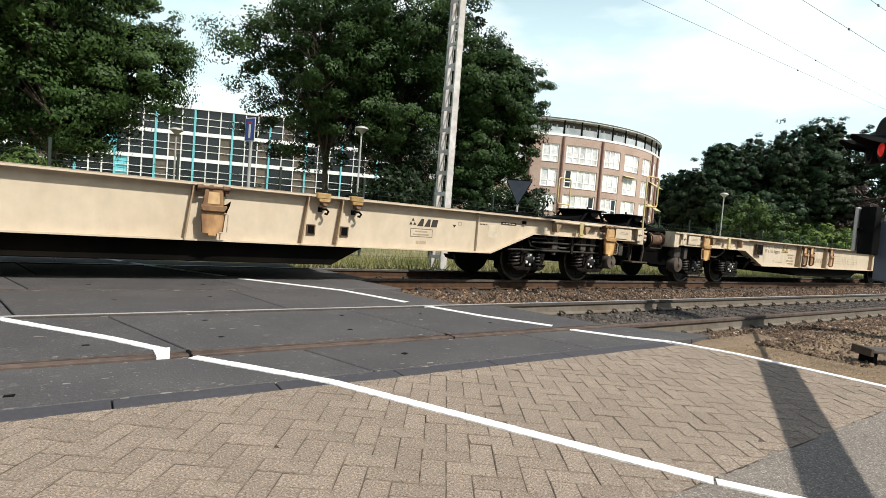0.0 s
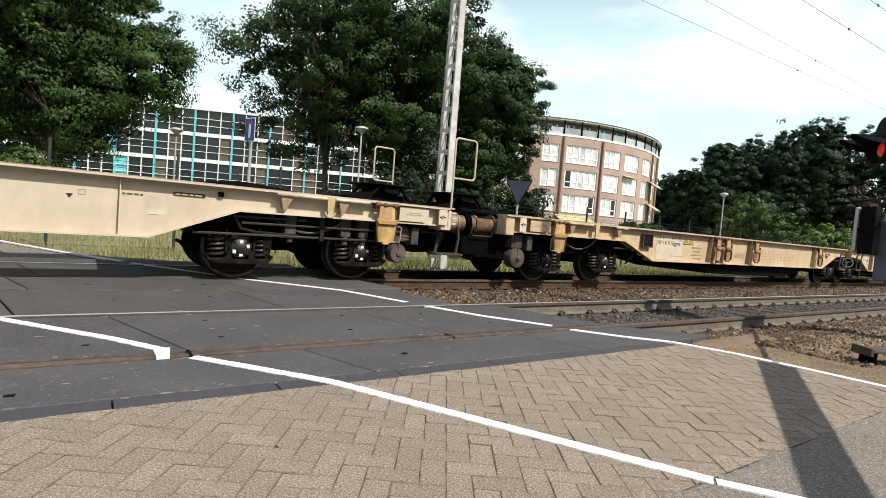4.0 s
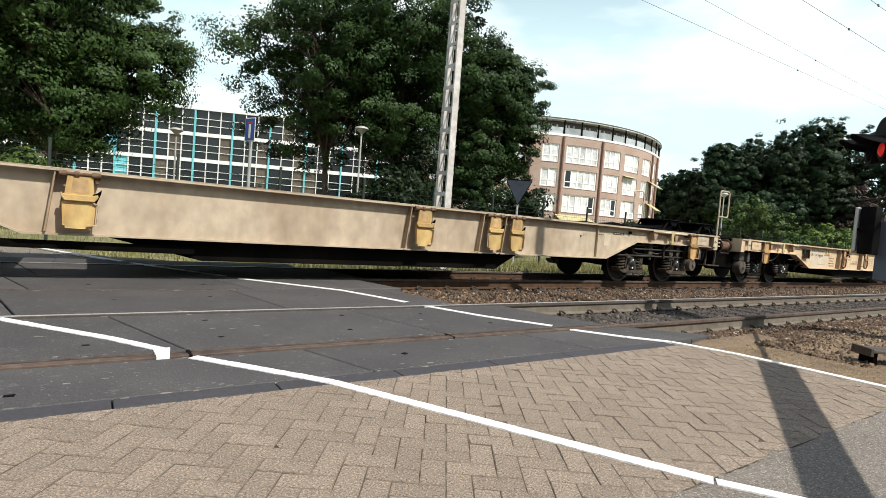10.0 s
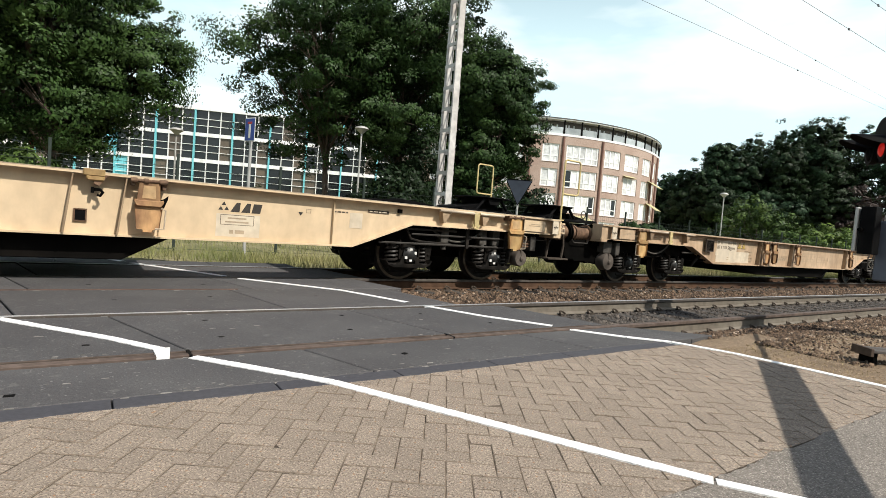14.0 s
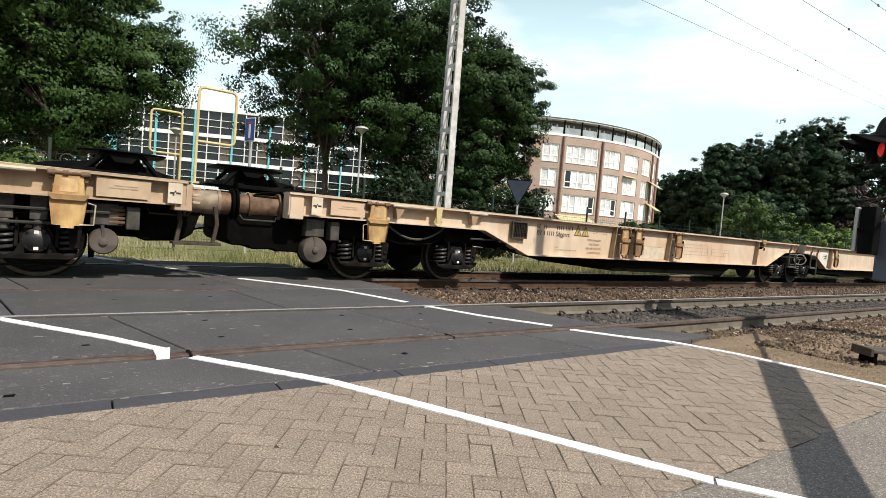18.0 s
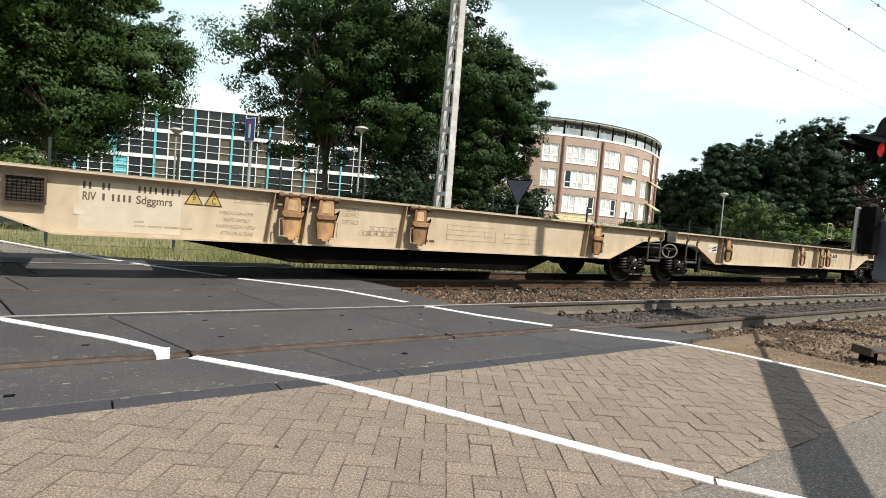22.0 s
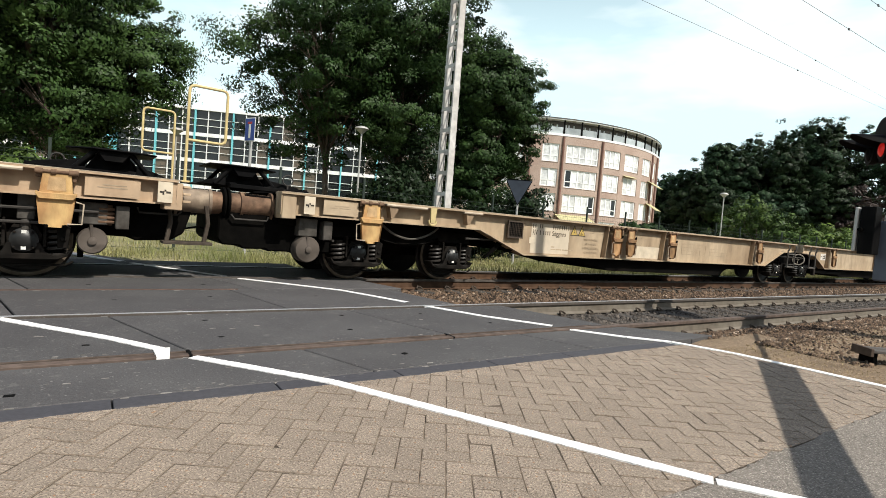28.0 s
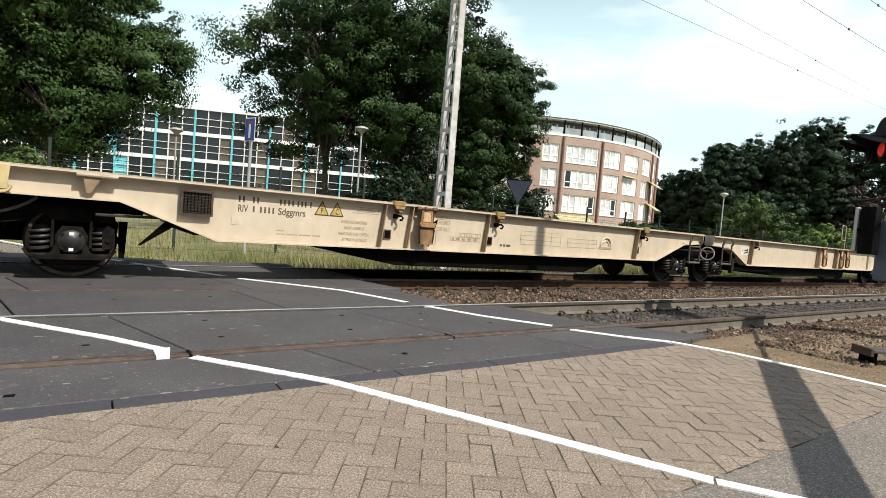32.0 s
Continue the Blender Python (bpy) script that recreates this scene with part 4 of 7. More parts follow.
        holder = put("container_clamp", CLAMP["bracket"], w, pose(x, 0, TOP), "brown bracket of a clamp without its pan")
        put("hook", CLAMP["hook"], holder, Matrix(), "dark iron hook")
        put("hole", CLAMP["hole"], holder, Matrix(), "dark square hole")
        put("hole_rim", CLAMP["hole_rim"], holder, Matrix())
        if block:
            put("locking_block", CLAMP["block"], holder, Matrix(), "rusty yellow-brown locking block on the flange")
    put("stiffener", CLAMP["rib"], holder, Matrix())


def wheelset_mesh():
    bm = bmesh.new()
    for s in (-1, 1):
        prof = [(0.08, s * 0.60), (0.40, s * 0.665), (0.475, s * 0.672), (0.475, s * 0.70), (R_WHEEL, s * 0.712), (R_WHEEL - 0.004, s * 0.80), (0.405, s * 0.806), (0.39, s * 0.80),
                (0.375, s * 0.775), (0.20, s * 0.735), (0.13, s * 0.80), (0.10, s * 0.80)]
        lathe(bm, prof, 40, "y")
        for i in range(6):
            a = 2 * math.pi * i / 6
            rod(bm, (0.165 * math.cos(a), s * 0.72, 0.165 * math.sin(a)), (0.165 * math.cos(a), s * 0.79, 0.165 * math.sin(a)), 0.016, 6)
    rod(bm, (0, -0.98, 0), (0, 0.98, 0), 0.085, 16)
    for f in bm.faces:
        c = f.calc_center_median()
        f.material_index = 1 if math.hypot(c.x, c.z) > 0.40 and abs(c.y) > 0.79 else 0
    return mesh_of("wheelset", bm, [M["wheel"], M["tyre"]], 0, True)


WHEELSET = wheelset_mesh()


def bogie_meshes(iron):
    f = bmesh.new()
    for s in (-1, 1):
        y0, y1 = sorted((s * 0.93, s * 1.03))
        # side frame: a sagging belly between the axles, arms over the boxes
        belly = [(0.62 * math.sin(radians(a)), 0.80 - 0.19 * math.cos(radians(a))) for a in range(-80, 81, 20)]
        prism(f, [(-1.34, 0.68), (-1.15, 0.66), (-0.70, 0.68)] + belly + [(0.70, 0.68), (1.15, 0.66), (1.34, 0.68), (1.30, 0.84), (0.30, 0.90), (-0.30, 0.90), (-1.30, 0.84)], y0, y1)
        y0, y1 = sorted((s * 1.02, s * 1.06))
        for (xa, za), (xb, zb) in zip(belly, belly[1:]):
            prism(f, [(xa, za - 0.012), (xb, zb - 0.012), (xb, zb + 0.012), (xa, za + 0.012)], y0, y1)
    box(f, -0.30, 0.30, -0.92, 0.92, 0.56, 0.90)
    # block added between the axles to close off the bright gap behind
    box(f, -0.52, 0.52, -0.55, 0.55, 0.40, 0.88)
    for x in (-1.36, 1.28):
        box(f, x, x + 0.08, -0.95, 0.95, 0.56, 0.70)
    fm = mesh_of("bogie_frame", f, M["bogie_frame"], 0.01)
    sp = bmesh.new()
    turns, step = 4.6, 13
    coil = [(0.098 * math.cos(2 * math.pi * i / step), 0.098 * math.sin(2 * math.pi * i / step), 0.02 + 0.30 * i / (turns * step)) for i in range(int(turns * step) + 1)]
    pipe(sp, coil, 0.021, 6)
    slab(sp, [(0.115 * math.cos(radians(q)), 0.115 * math.sin(radians(q))) for q in range(0, 360, 30)], -0.01, 0.012)
    sm = mesh_of("coil_spring", sp, M["coil"] if iron == M["bogie"] else iron, 0, True)
    sc = bmesh.new()
    rod(sc, (0, 0, 0.0), (0, 0, 0.33), 0.066, 10)
    sleeve = mesh_of("spring_core", sc, M["dark_iron"], 0, True)
    ab = bmesh.new()
    # box body on a wide dished saddle with upturned ends, between two horn guides
    prism(ab, [(-0.14, -0.15), (0.14, -0.15), (0.16, 0.06), (0.10, 0.17), (-0.10, 0.17), (-0.16, 0.06)], -1.10, -0.90)
    prism(ab, [(-0.30, -0.215), (0.30, -0.215), (0.40, -0.175), (0.45, -0.10), (0.43, -0.09), (0.385, -0.15), (0.27, -0.165), (0.19, -0.13), (0.15, -0.03), (0.11, -0.03), (0.10, -0.15),
               (-0.10, -0.15), (-0.11, -0.03), (-0.15, -0.03), (-0.19, -0.13), (-0.27, -0.165), (-0.385, -0.15), (-0.43, -0.09), (-0.45, -0.10), (-0.40, -0.175)], -1.15, -0.90)
    for x in (-0.20, 0.165):
        prism(ab, [(x, -0.08), (x + 0.035, -0.08), (x + 0.03, 0.24), (x + 0.005, 0.24)], -1.12, -0.95)
    am = mesh_of("axle_box", ab, iron, 0.006)
    cp = bmesh.new()
    lathe(cp, [(0.01, -1.186), (0.05, -1.182), (0.085, -1.168), (0.105, -1.150), (0.132, -1.145), (0.135, -1.08)], 24, "y")
    cap = mesh_of("axle_cap", cp, M["cap"], 0, True)
    gb = bmesh.new()
    pipe(gb, [(-0.36, -1.06, -0.24), (-0.33, -1.06, -0.285), (0.38, -1.06, -0.285), (0.46, -1.06, -0.24)], 0.014, 6)
    gm = mesh_of("guard_bar", gb, iron)
    lk = bmesh.new()
    prism(lk, [(0.30, -0.08), (0.40, -0.08), (0.42, 0.16), (0.34, 0.20), (0.29, 0.12)], -1.14, -1.10)
    lathe(lk, [(0.01, -1.16), (0.03, -1.155), (0.03, -1.13)], 10, "y", (0.355, 0, 0.02))
    km = mesh_of("damper_link", lk, iron, 0.006)
    marks = []
    for mx, mz in ((0.0, 0.085), (0.0, -0.085), (0.088, 0.03), (-0.088, -0.045)):
        dt = bmesh.new()
        box(dt, mx - 0.022, mx + 0.022, -1.172, -1.13, mz - 0.024, mz + 0.024)
        marks.append(mesh_of("white_mark", dt, M["white"]))
    bo = bmesh.new()
    lathe(bo, [(0.004, -1.176), (0.014, -1.172), (0.014, -1.14)], 8, "y")
    bolt = mesh_of("cover_bolt", bo, iron)
    br = bmesh.new()
    prism(br, [(-0.03, 0.24), (0.03, 0.24), (0.05, 0.7), (-0.05, 0.7)], -0.82, -0.74)
    rod(br, (0, -0.74, 0.40), (0, 0.85, 0.40), 0.03, 8)
    bm_ = mesh_of("brake_beam", br, M["dark_iron"], 0.0)
    return dict(frame=fm, spring=sm, core=sleeve, cap=cap, axle_box=am, bar=gm, link=km, marks=marks, bolt=bolt, rigging=bm_)


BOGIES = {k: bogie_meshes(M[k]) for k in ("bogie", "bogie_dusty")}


def bogie(w, x, marks=2, iron="bogie"):
    B = BOGIES[iron]
    b = put("bogie", B["frame"], w, pose(x, 0, 0), "dirty two-axle bogie with under-train shade in its colour")
    for q in (-1.42, 1.42):
        put("brake_beam", B["rigging"], b, pose(q, 0, 0))
    for a in (-0.9, 0.9):
        put("wheelset", WHEELSET, b, pose(a, 0, R_WHEEL), "worn steel wheels on one axle")
        for s in (0, 180):
            box_at = pose(a, 0, R_WHEEL, 0, 0, s)
            put("axle_box", B["axle_box"], b, box_at)
            put("axle_cap", B["cap"], b, box_at, "domed grey axle cap")
            if s == 0:
                put("guard_bar", B["bar"], b, box_at)
                put("damper_link", B["link"], b, box_at)
                if marks:
                    for q in B["marks"][:marks]:
                        put("white_mark", q, b, box_at, "white paint mark on the axle box")
                for u, v in ((-0.085, 0.085), (0.085, 0.085), (-0.085, -0.085), (0.085, -0.085)):
                    put("cover_bolt", B["bolt"], b, pose(a + u, 0, R_WHEEL + v))
            for e in (-0.29, 0.29):
                at = pose(a + e, -1.02 if s == 0 else 1.02, 0.295)
                put("coil_spring", B["spring"], b, at)
                put("spring_core", B["core"], b, at)


def ladder_frame():
    bm = bmesh.new()
    y = SIDE - 0.03
    for x in (0, 0.465):
        pipe(bm, [(x, y, 0.53), (x, y, 1.08)], 0.022, 8)
        pipe(bm, [(x + 0.012 + 0.036 * (1 + math.cos(radians(a))) - 0.036, y - 0.02, 1.14 + 0.085 * math.sin(radians(a))) for a in range(-100, 261, 30)], 0.012, 6)
    pipe(bm, [(-0.02, y, 0.55), (0.485, y, 0.55)], 0.024, 8)
    pipe(bm, [(0, y, 0.95), (0.465, y, 0.95)], 0.02, 8)
    pipe(bm, [(-0.02, y + 0.05, 0.565), (0.485, y + 0.05, 0.565)], 0.02, 6)
    return mesh_of("step_frame", bm, M["step_iron"], 0, True)


def handrail_mesh(side, paint):
    bm = bmesh.new()
    pts = [(0, 0, 0), (0, 0, 1.14)] + [(side * (0.06 - 0.06 * math.cos(radians(a))), 0, 1.14 + 0.06 * math.sin(radians(a))) for a in (30, 60, 90)]
    pts += [(side * 0.39, 0, 1.20)] + [(side * (0.39 + 0.06 * math.sin(radians(a))), 0, 1.14 + 0.06 * math.cos(radians(a))) for a in (30, 60, 90)] + [(side * 0.45, 0, 0.58)]
    pts += [(side * (0.39 + 0.06 * math.cos(radians(a))), 0, 0.58 - 0.06 * math.sin(radians(a))) for a in (30, 60, 90)] + [(0, 0, 0.52)]
    pipe(bm, pts, 0.018, 8)
    box(bm, -0.05, 0.05, -0.05, 0.05, -0.012, 0.01)
    return mesh_of("handrail", bm, M[paint], 0, True)


def hitch_meshes():
    """The trailer coupling stand on the end deck: a dished plate on a short pedestal."""
    a = bmesh.new()
    for y in (-0.62, 0.62):
        box(a, -0.25, 0.9, y - 0.05, y + 0.05, 0.0, 0.06)
    for x in (-0.2, 0.35, 0.85):
        box(a, x - 0.05, x + 0.05, -0.6, 0.6, 0.02, 0.08)
    b = bmesh.new()
    slab(b, [(-0.50, -0.40), (-0.30, -0.52), (0.24, -0.52), (0.52, -0.2), (0.52, 0.2), (0.24, 0.52), (-0.30, 0.52), (-0.50, 0.40)], 0.315, 0.34)
    slab(b, [(-0.24, -0.3), (0.22, -0.3), (0.22, 0.3), (-0.24, 0.3)], 0.34, 0.36)
    prism(b, [(-0.28, 0.03), (0.34, 0.03), (0.16, 0.315), (-0.16, 0.315)], -0.30, 0.30)
    prism(b, [(-0.10, 0.18), (0.10, 0.18), (0.20, 0.315), (-0.20, 0.315)], -0.46, 0.46)
    for x, y in ((-0.30, -0.42), (0.32, -0.42), (-0.30, 0.42), (0.32, 0.42)):
        rod(b, (x * 1.4, y, 0.04), (x * 0.6, y, 0.32), 0.034, 6)
    prism(b, [(0.30, 0.03), (0.95, 0.03), (0.82, 0.11), (0.42, 0.17), (0.30, 0.20)], -0.36, 0.36)
    prism(b, [(-0.66, 0.03), (-0.26, 0.03), (-0.26, 0.16), (-0.5, 0.10)], -0.42, 0.42)
    c = bmesh.new()
    pipe(c, arc(0.62, 0.20, 0.08, 0, 360, 10, -0.5), 0.012, 6)
    rod(c, (0.62, -0.5, 0.04), (0.62, -0.5, 0.13), 0.012, 6)
    return mesh_of("stand_frame", a, M["black"], 0.006), mesh_of("coupling_plate", b, M["black"], 0.012), mesh_of("release_loop", c, M["grey_pipe"])


def buffer_mesh():
    h = bmesh.new()
    lathe(h, [(0.20, 0.0), (0.20, 0.03), (0.158, 0.035), (0.162, 0.40), (0.175, 0.40), (0.175, 0.44)], 24, "x")
    h2 = h.copy()
    p_ = bmesh.new()
    lathe(p_, [(0.152, 0.0), (0.152, 0.18)], 24, "x")
    d = bmesh.new()
    lathe(d, [(0.16, 0.0), (0.215, 0.012), (0.225, 0.028), (0.21, 0.045), (0.0001, 0.055)], 28, "x")
    return [mesh_of("buffer_housing", h, M["clamp_frame"], 0, True), mesh_of("plunger", p_, M["clamp_frame"], 0, True), mesh_of("buffer_head", d, M["dark_iron"], 0, True), mesh_of("buffer_housing", h2, M["dusty"], 0, True)]


STEP, RAILS, HITCH, BUFFER = ladder_frame(), {(s, c): handrail_mesh(s, c) for s in (1, -1) for c in ("yellow", "handrail")}, hitch_meshes(), buffer_mesh()


def bars(w, x, z, rows, material, name="faded_lettering", thick=0.016, y=SIDE + WEB - 0.003):
    """Unreadable lettering: plain bars, each row (dx, width, dz)."""
    bm = bmesh.new()
    for dx, wd, dz in rows:
        box(bm, x + dx, x + dx + wd, y, y + 0.002, z + dz, z + dz + thick)
    ob = part(name, bm, material, w)
    return tagged(ob, "", "", "", "stuff") if len(rows) > 1 else ob


def words(bm_rows, x, lengths, z, gap):
    """Rows of word-like bars."""
    out, at = [], 0.0
    for n_ in lengths:
        out.append((x + at, n_, z))
        at += n_ + gap
    return bm_rows + out


def frame_box(w, x0, x1, z0, z1, material, cross=()):
    """A thin painted rectangle with inner rules."""
    bm = bmesh.new()
    y, t = SIDE + WEB - 0.003, 0.007
    for a, b, c, d in ((x0, x1, z0, z0 + t), (x0, x1, z1 - t, z1), (x0, x0 + t, z0, z1), (x1 - t, x1, z0, z1)):
        box(bm, a, b, y, y + 0.002, c, d)
    for q in cross:
        if q[0] == "h":
            box(bm, x0, x1, y, y + 0.002, z0 + (z1 - z0) * q[1], z0 + (z1 - z0) * q[1] + t)
        else:
            box(bm, x0 + (x1 - x0) * q[1], x0 + (x1 - x0) * q[1] + t, y, y + 0.002, z0, z1)
    return tagged(part("ruled_box", bm, material, w), "", "", "", "stuff")


def plate(w, x0, x1, z0, z1, material, name="label_plate", label="", y=None, d=0.004):
    bm = bmesh.new()
    y = SIDE + WEB - 0.005 if y is None else y
    box(bm, x0, x1, y, y + d, z0, z1)
    return part(name, bm, material, w, label)


CLAMPS = (8.15, 8.64, 10.24, 14.62, 20.02, 24.62, 26.12, 26.64)


def wagon(paint, label, bare=(), shift=(0.0, 0.0), rails="yellow", dusty=False, panel=True, wedge=19.28, stands=(0.60, 33.15), dots=2, tone="orange", holders=0):
    """bare: the clamps that lack their pan; shift: how far the clamps of each half are moved along."""
    w = thing("container_wagon", pose(0, YC, 0), label, "freight wagon", "wagons of the train")
    for low in (HALF_A, HALF_B):
        for s in (-1, 1):
            part("side_sill", sill(low, s), [paint], w, "cream side sill with a worn top flange")
    for a, b in ((0.9, 17.12), (17.62, 33.84)):
        for s in (-1, 1):
            bm = bmesh.new()
            y0, y1 = sorted((s * (abs(SIDE) + 0.002), s * (abs(SIDE) - 0.28)))
            box(bm, a, b, y0, y1, TOP + 0.001, TOP + 0.009)
            part("top_edge", bm, M["sill"], w, "worn and rusty upper edge")
    # end decks, cross beams and the deep pockets, their shade put into the colour
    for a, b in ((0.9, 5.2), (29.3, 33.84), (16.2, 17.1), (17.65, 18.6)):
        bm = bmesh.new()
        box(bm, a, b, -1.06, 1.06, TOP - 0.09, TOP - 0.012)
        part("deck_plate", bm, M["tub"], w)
    # underframe and draw gear: under-train shade is in their near-black colour
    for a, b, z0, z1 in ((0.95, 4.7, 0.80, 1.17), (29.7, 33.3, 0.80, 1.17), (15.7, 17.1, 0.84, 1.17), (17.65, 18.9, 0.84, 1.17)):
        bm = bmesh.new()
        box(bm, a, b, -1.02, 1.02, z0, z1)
        part("underframe", bm, M["dark_iron"], w, "greasy underframe with under-train shade in its black", 0.01)
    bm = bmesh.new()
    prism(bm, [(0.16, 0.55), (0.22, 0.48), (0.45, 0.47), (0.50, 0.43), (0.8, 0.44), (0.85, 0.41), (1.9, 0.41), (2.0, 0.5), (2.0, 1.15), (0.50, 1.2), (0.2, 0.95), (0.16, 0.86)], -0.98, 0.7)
    part("draw_gear", bm, M["dark_iron"], w, "draw gear housing blackened for the shade between wagons", 0.02)
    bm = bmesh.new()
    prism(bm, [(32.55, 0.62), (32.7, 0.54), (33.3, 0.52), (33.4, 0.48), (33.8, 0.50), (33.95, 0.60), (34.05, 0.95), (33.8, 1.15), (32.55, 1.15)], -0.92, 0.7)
    part("draw_gear", bm, M["dark_iron"], w, "draw gear housing blackened for the shade between wagons", 0.02)
    for x in (0.9, 33.66):
        bm = bmesh.new()
        box(bm, x, x + 0.2, -1.32, 1.32, 0.90, TOP - 0.03)
        part("headstock", bm, paint, w, "cream headstock", 0.01)
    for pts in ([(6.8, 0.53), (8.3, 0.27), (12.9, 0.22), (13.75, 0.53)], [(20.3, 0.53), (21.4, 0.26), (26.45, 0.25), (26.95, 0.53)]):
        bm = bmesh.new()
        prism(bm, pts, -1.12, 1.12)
        part("pocket", bm, M["tub"], w, "grimy underside of the trailer pocket with shade in its colour", 0.01)
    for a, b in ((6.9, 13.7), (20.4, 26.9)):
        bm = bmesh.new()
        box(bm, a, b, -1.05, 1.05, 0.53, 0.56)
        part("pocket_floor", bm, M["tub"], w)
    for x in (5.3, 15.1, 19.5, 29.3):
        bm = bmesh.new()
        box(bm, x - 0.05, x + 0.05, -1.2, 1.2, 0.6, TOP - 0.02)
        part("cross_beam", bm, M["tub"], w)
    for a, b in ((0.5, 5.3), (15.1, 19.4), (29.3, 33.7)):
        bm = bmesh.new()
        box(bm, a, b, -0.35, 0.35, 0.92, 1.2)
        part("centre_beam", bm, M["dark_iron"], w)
    # stiffening rib on the web
    bm = bmesh.new()
    box(bm, 29.08, 29.092, SIDE + 0.07, SIDE + WEB + 0.002, 0.575, TOP - 0.03)
    part("rib", bm, paint, w)
    # clamps along the near side
    for i, x in enumerate(CLAMPS):
        clamp(w, x + shift[0 if i < 4 else 1], i not in bare, tone, -1 if i in (0, 2, 6) else 1, i != 4)
    # short clamp brackets on the end beams hang lower
    for x in (2.25, 32.6):
        h = put("container_clamp", CLAMP["frame"], w, pose(x, 0, TOP), "rusty hinge bar of a folded container clamp")
        for q, name in enumerate(("leaf_plate", "tray", "ridge", "worn_field")):
            put(name, CLAMP["end_pan"][q], h, Matrix(), "yellow-orange rusty clamp tray folded down" if q == 1 else "")
        put("wire_loop", CLAMP["end_loop"][-1 if x < 10 else 1], h, Matrix())
    for x0, x1 in ((2.5, 3.25), (30.9, 31.7), (31.75, 32.3), (4.0, 4.4)):
        bm = bmesh.new()
        rod(bm, (x0, SIDE - 0.01, 1.225), (x1, SIDE - 0.01, 1.225), 0.022, 8)
        part("hinge_rod", bm, M["sill"], w, "worn hinge rod along the end beam")
        bm = bmesh.new()
        prism(bm, [(x0 + 0.1, 1.02), (x0 + 0.14, 1.02), (x0 + 0.24, 1.21), (x0 + 0.06, 1.21)], SIDE + 0.0, SIDE + WEB)
        part("bracket", bm, M["stiffener"], w, "brown triangular bracket")
    for x in (3.36, 31.67):
        bm = bmesh.new()
        pipe(bm, arc(x, 1.04, 0.075, 180, 360, 8, SIDE - 0.02), 0.018, 6)
        prism(bm, [(x - 0.035, 1.0), (x + 0.045, 1.0), (x + 0.07, 1.25), (x - 0.05, 1.25)], SIDE - 0.03, SIDE + 0.0)
        part("tow_hook", bm, M["triangle"], w, "faded yellow tow hook")
    # mesh panel, reflector plates, labels
    bm = bmesh.new()
    for i in range(8):
        box(bm, 5.10, 5.42, SIDE + 0.05, SIDE + 0.058, 0.88 + 0.035 * i, 0.886 + 0.035 * i)
        box(bm, 5.11 + 0.04 * i, 5.115 + 0.04 * i, SIDE + 0.052, SIDE + 0.06, 0.88, 1.15)
    mesh_grid = mesh_of("wire_grid", bm, M["black"])
    bm = bmesh.new()
    prism(bm, [(5.07, 0.85), (5.45, 0.85), (5.45, 1.17), (5.07, 1.17)], SIDE + 0.066, SIDE + 0.074)
    for a, b, c, d in ((5.07, 5.45, 0.85, 0.875), (5.07, 5.45, 1.145, 1.17), (5.07, 5.095, 0.875, 1.145), (5.425, 5.45, 0.875, 1.145)):
        box(bm, a, b, SIDE + 0.04, SIDE + 0.066, c, d)
    grille = part("document_holder", bm, M["grille"], w, "brown document holder behind black wire mesh")
    tagged(put("wire_grid", mesh_grid, grille), "", "", "", "stuff")
    for x in (1.17, 33.55):
        plate(w, x + 0.03, x + 0.19, 0.985, 1.235, M["label"], "end_plate", "cream plate with a small black sign", y=SIDE - 0.006, d=0.012)
        bars(w, x + 0.05, 1.10, [(0, 0.05, 0), (0.05, 0.02, 0.02), (0.07, 0.05, 0.0), (0.03, 0.02, -0.02)], M["ink_black"], y=SIDE - 0.009, thick=0.022)
    for x in (1.5, 32.85):
        plate(w, x, x + 0.55, 1.0, 1.22, paint, "side_plate", y=SIDE + 0.03)
        bars(w, x + 0.12, 1.10, [(0, 0.3, 0), (0.05, 0.24, 0.03)], M["ink_pale"], y=SIDE + 0.027, thick=0.012)
    plate(w, 30.17, 30.24, 1.12, 1.18, M["dark_iron"], "bracket_plate", "small dark bolt plate", y=SIDE + 0.08, d=0.04)
    for x0, x1, z0, z1 in ((15.55, 15.78, 0.97, 1.07), (20.57, 20.83, 0.95, 1.045))[:holders]:
        bm = bmesh.new()
        for a, b, c, d in ((x0, x1, z1 - 0.015, z1), (x0, x1, z0, z0 + 0.015), (x0, x0 + 0.02, z0 + 0.015, z1 - 0.015), (x1 - 0.02, x1, z0 + 0.015, z1 - 0.015)):
            box(bm, a, b, SIDE + 0.06, SIDE + WEB - 0.003, c, d)
        box(bm, x0 + 0.02, x1 - 0.02, SIDE + WEB - 0.03, SIDE + WEB - 0.003, z0 + 0.015, z1 - 0.015)
        holder = part("label_holder", bm, paint, w, "small label holder", 0.003)
        if x0 > 20:
            bm = bmesh.new()
            for q in range(4):
                box(bm, x0 + 0.05, x1 - 0.07, SIDE + WEB - 0.036, SIDE + WEB - 0.03, z0 + 0.022 + 0.014 * q, z0 + 0.031 + 0.014 * q)
            part("slatted_insert", bm, M["grille"], holder, "brown slatted insert")
    # lettering of the left half
    face = SIDE + WEB - 0.003

    def text(body, x, z, cap, squeeze, parent=w, y=face, ink="ink", name="lettering"):
        lettering(body, cap / 0.70, Matrix.Translation((x, y, z)) @ pose(0, 0, 0, 90) @ Matrix.Diagonal((squeeze, 1, 1, 1)), parent, M[ink], name, 0.0022 if cap > 0.09 else 0.0)

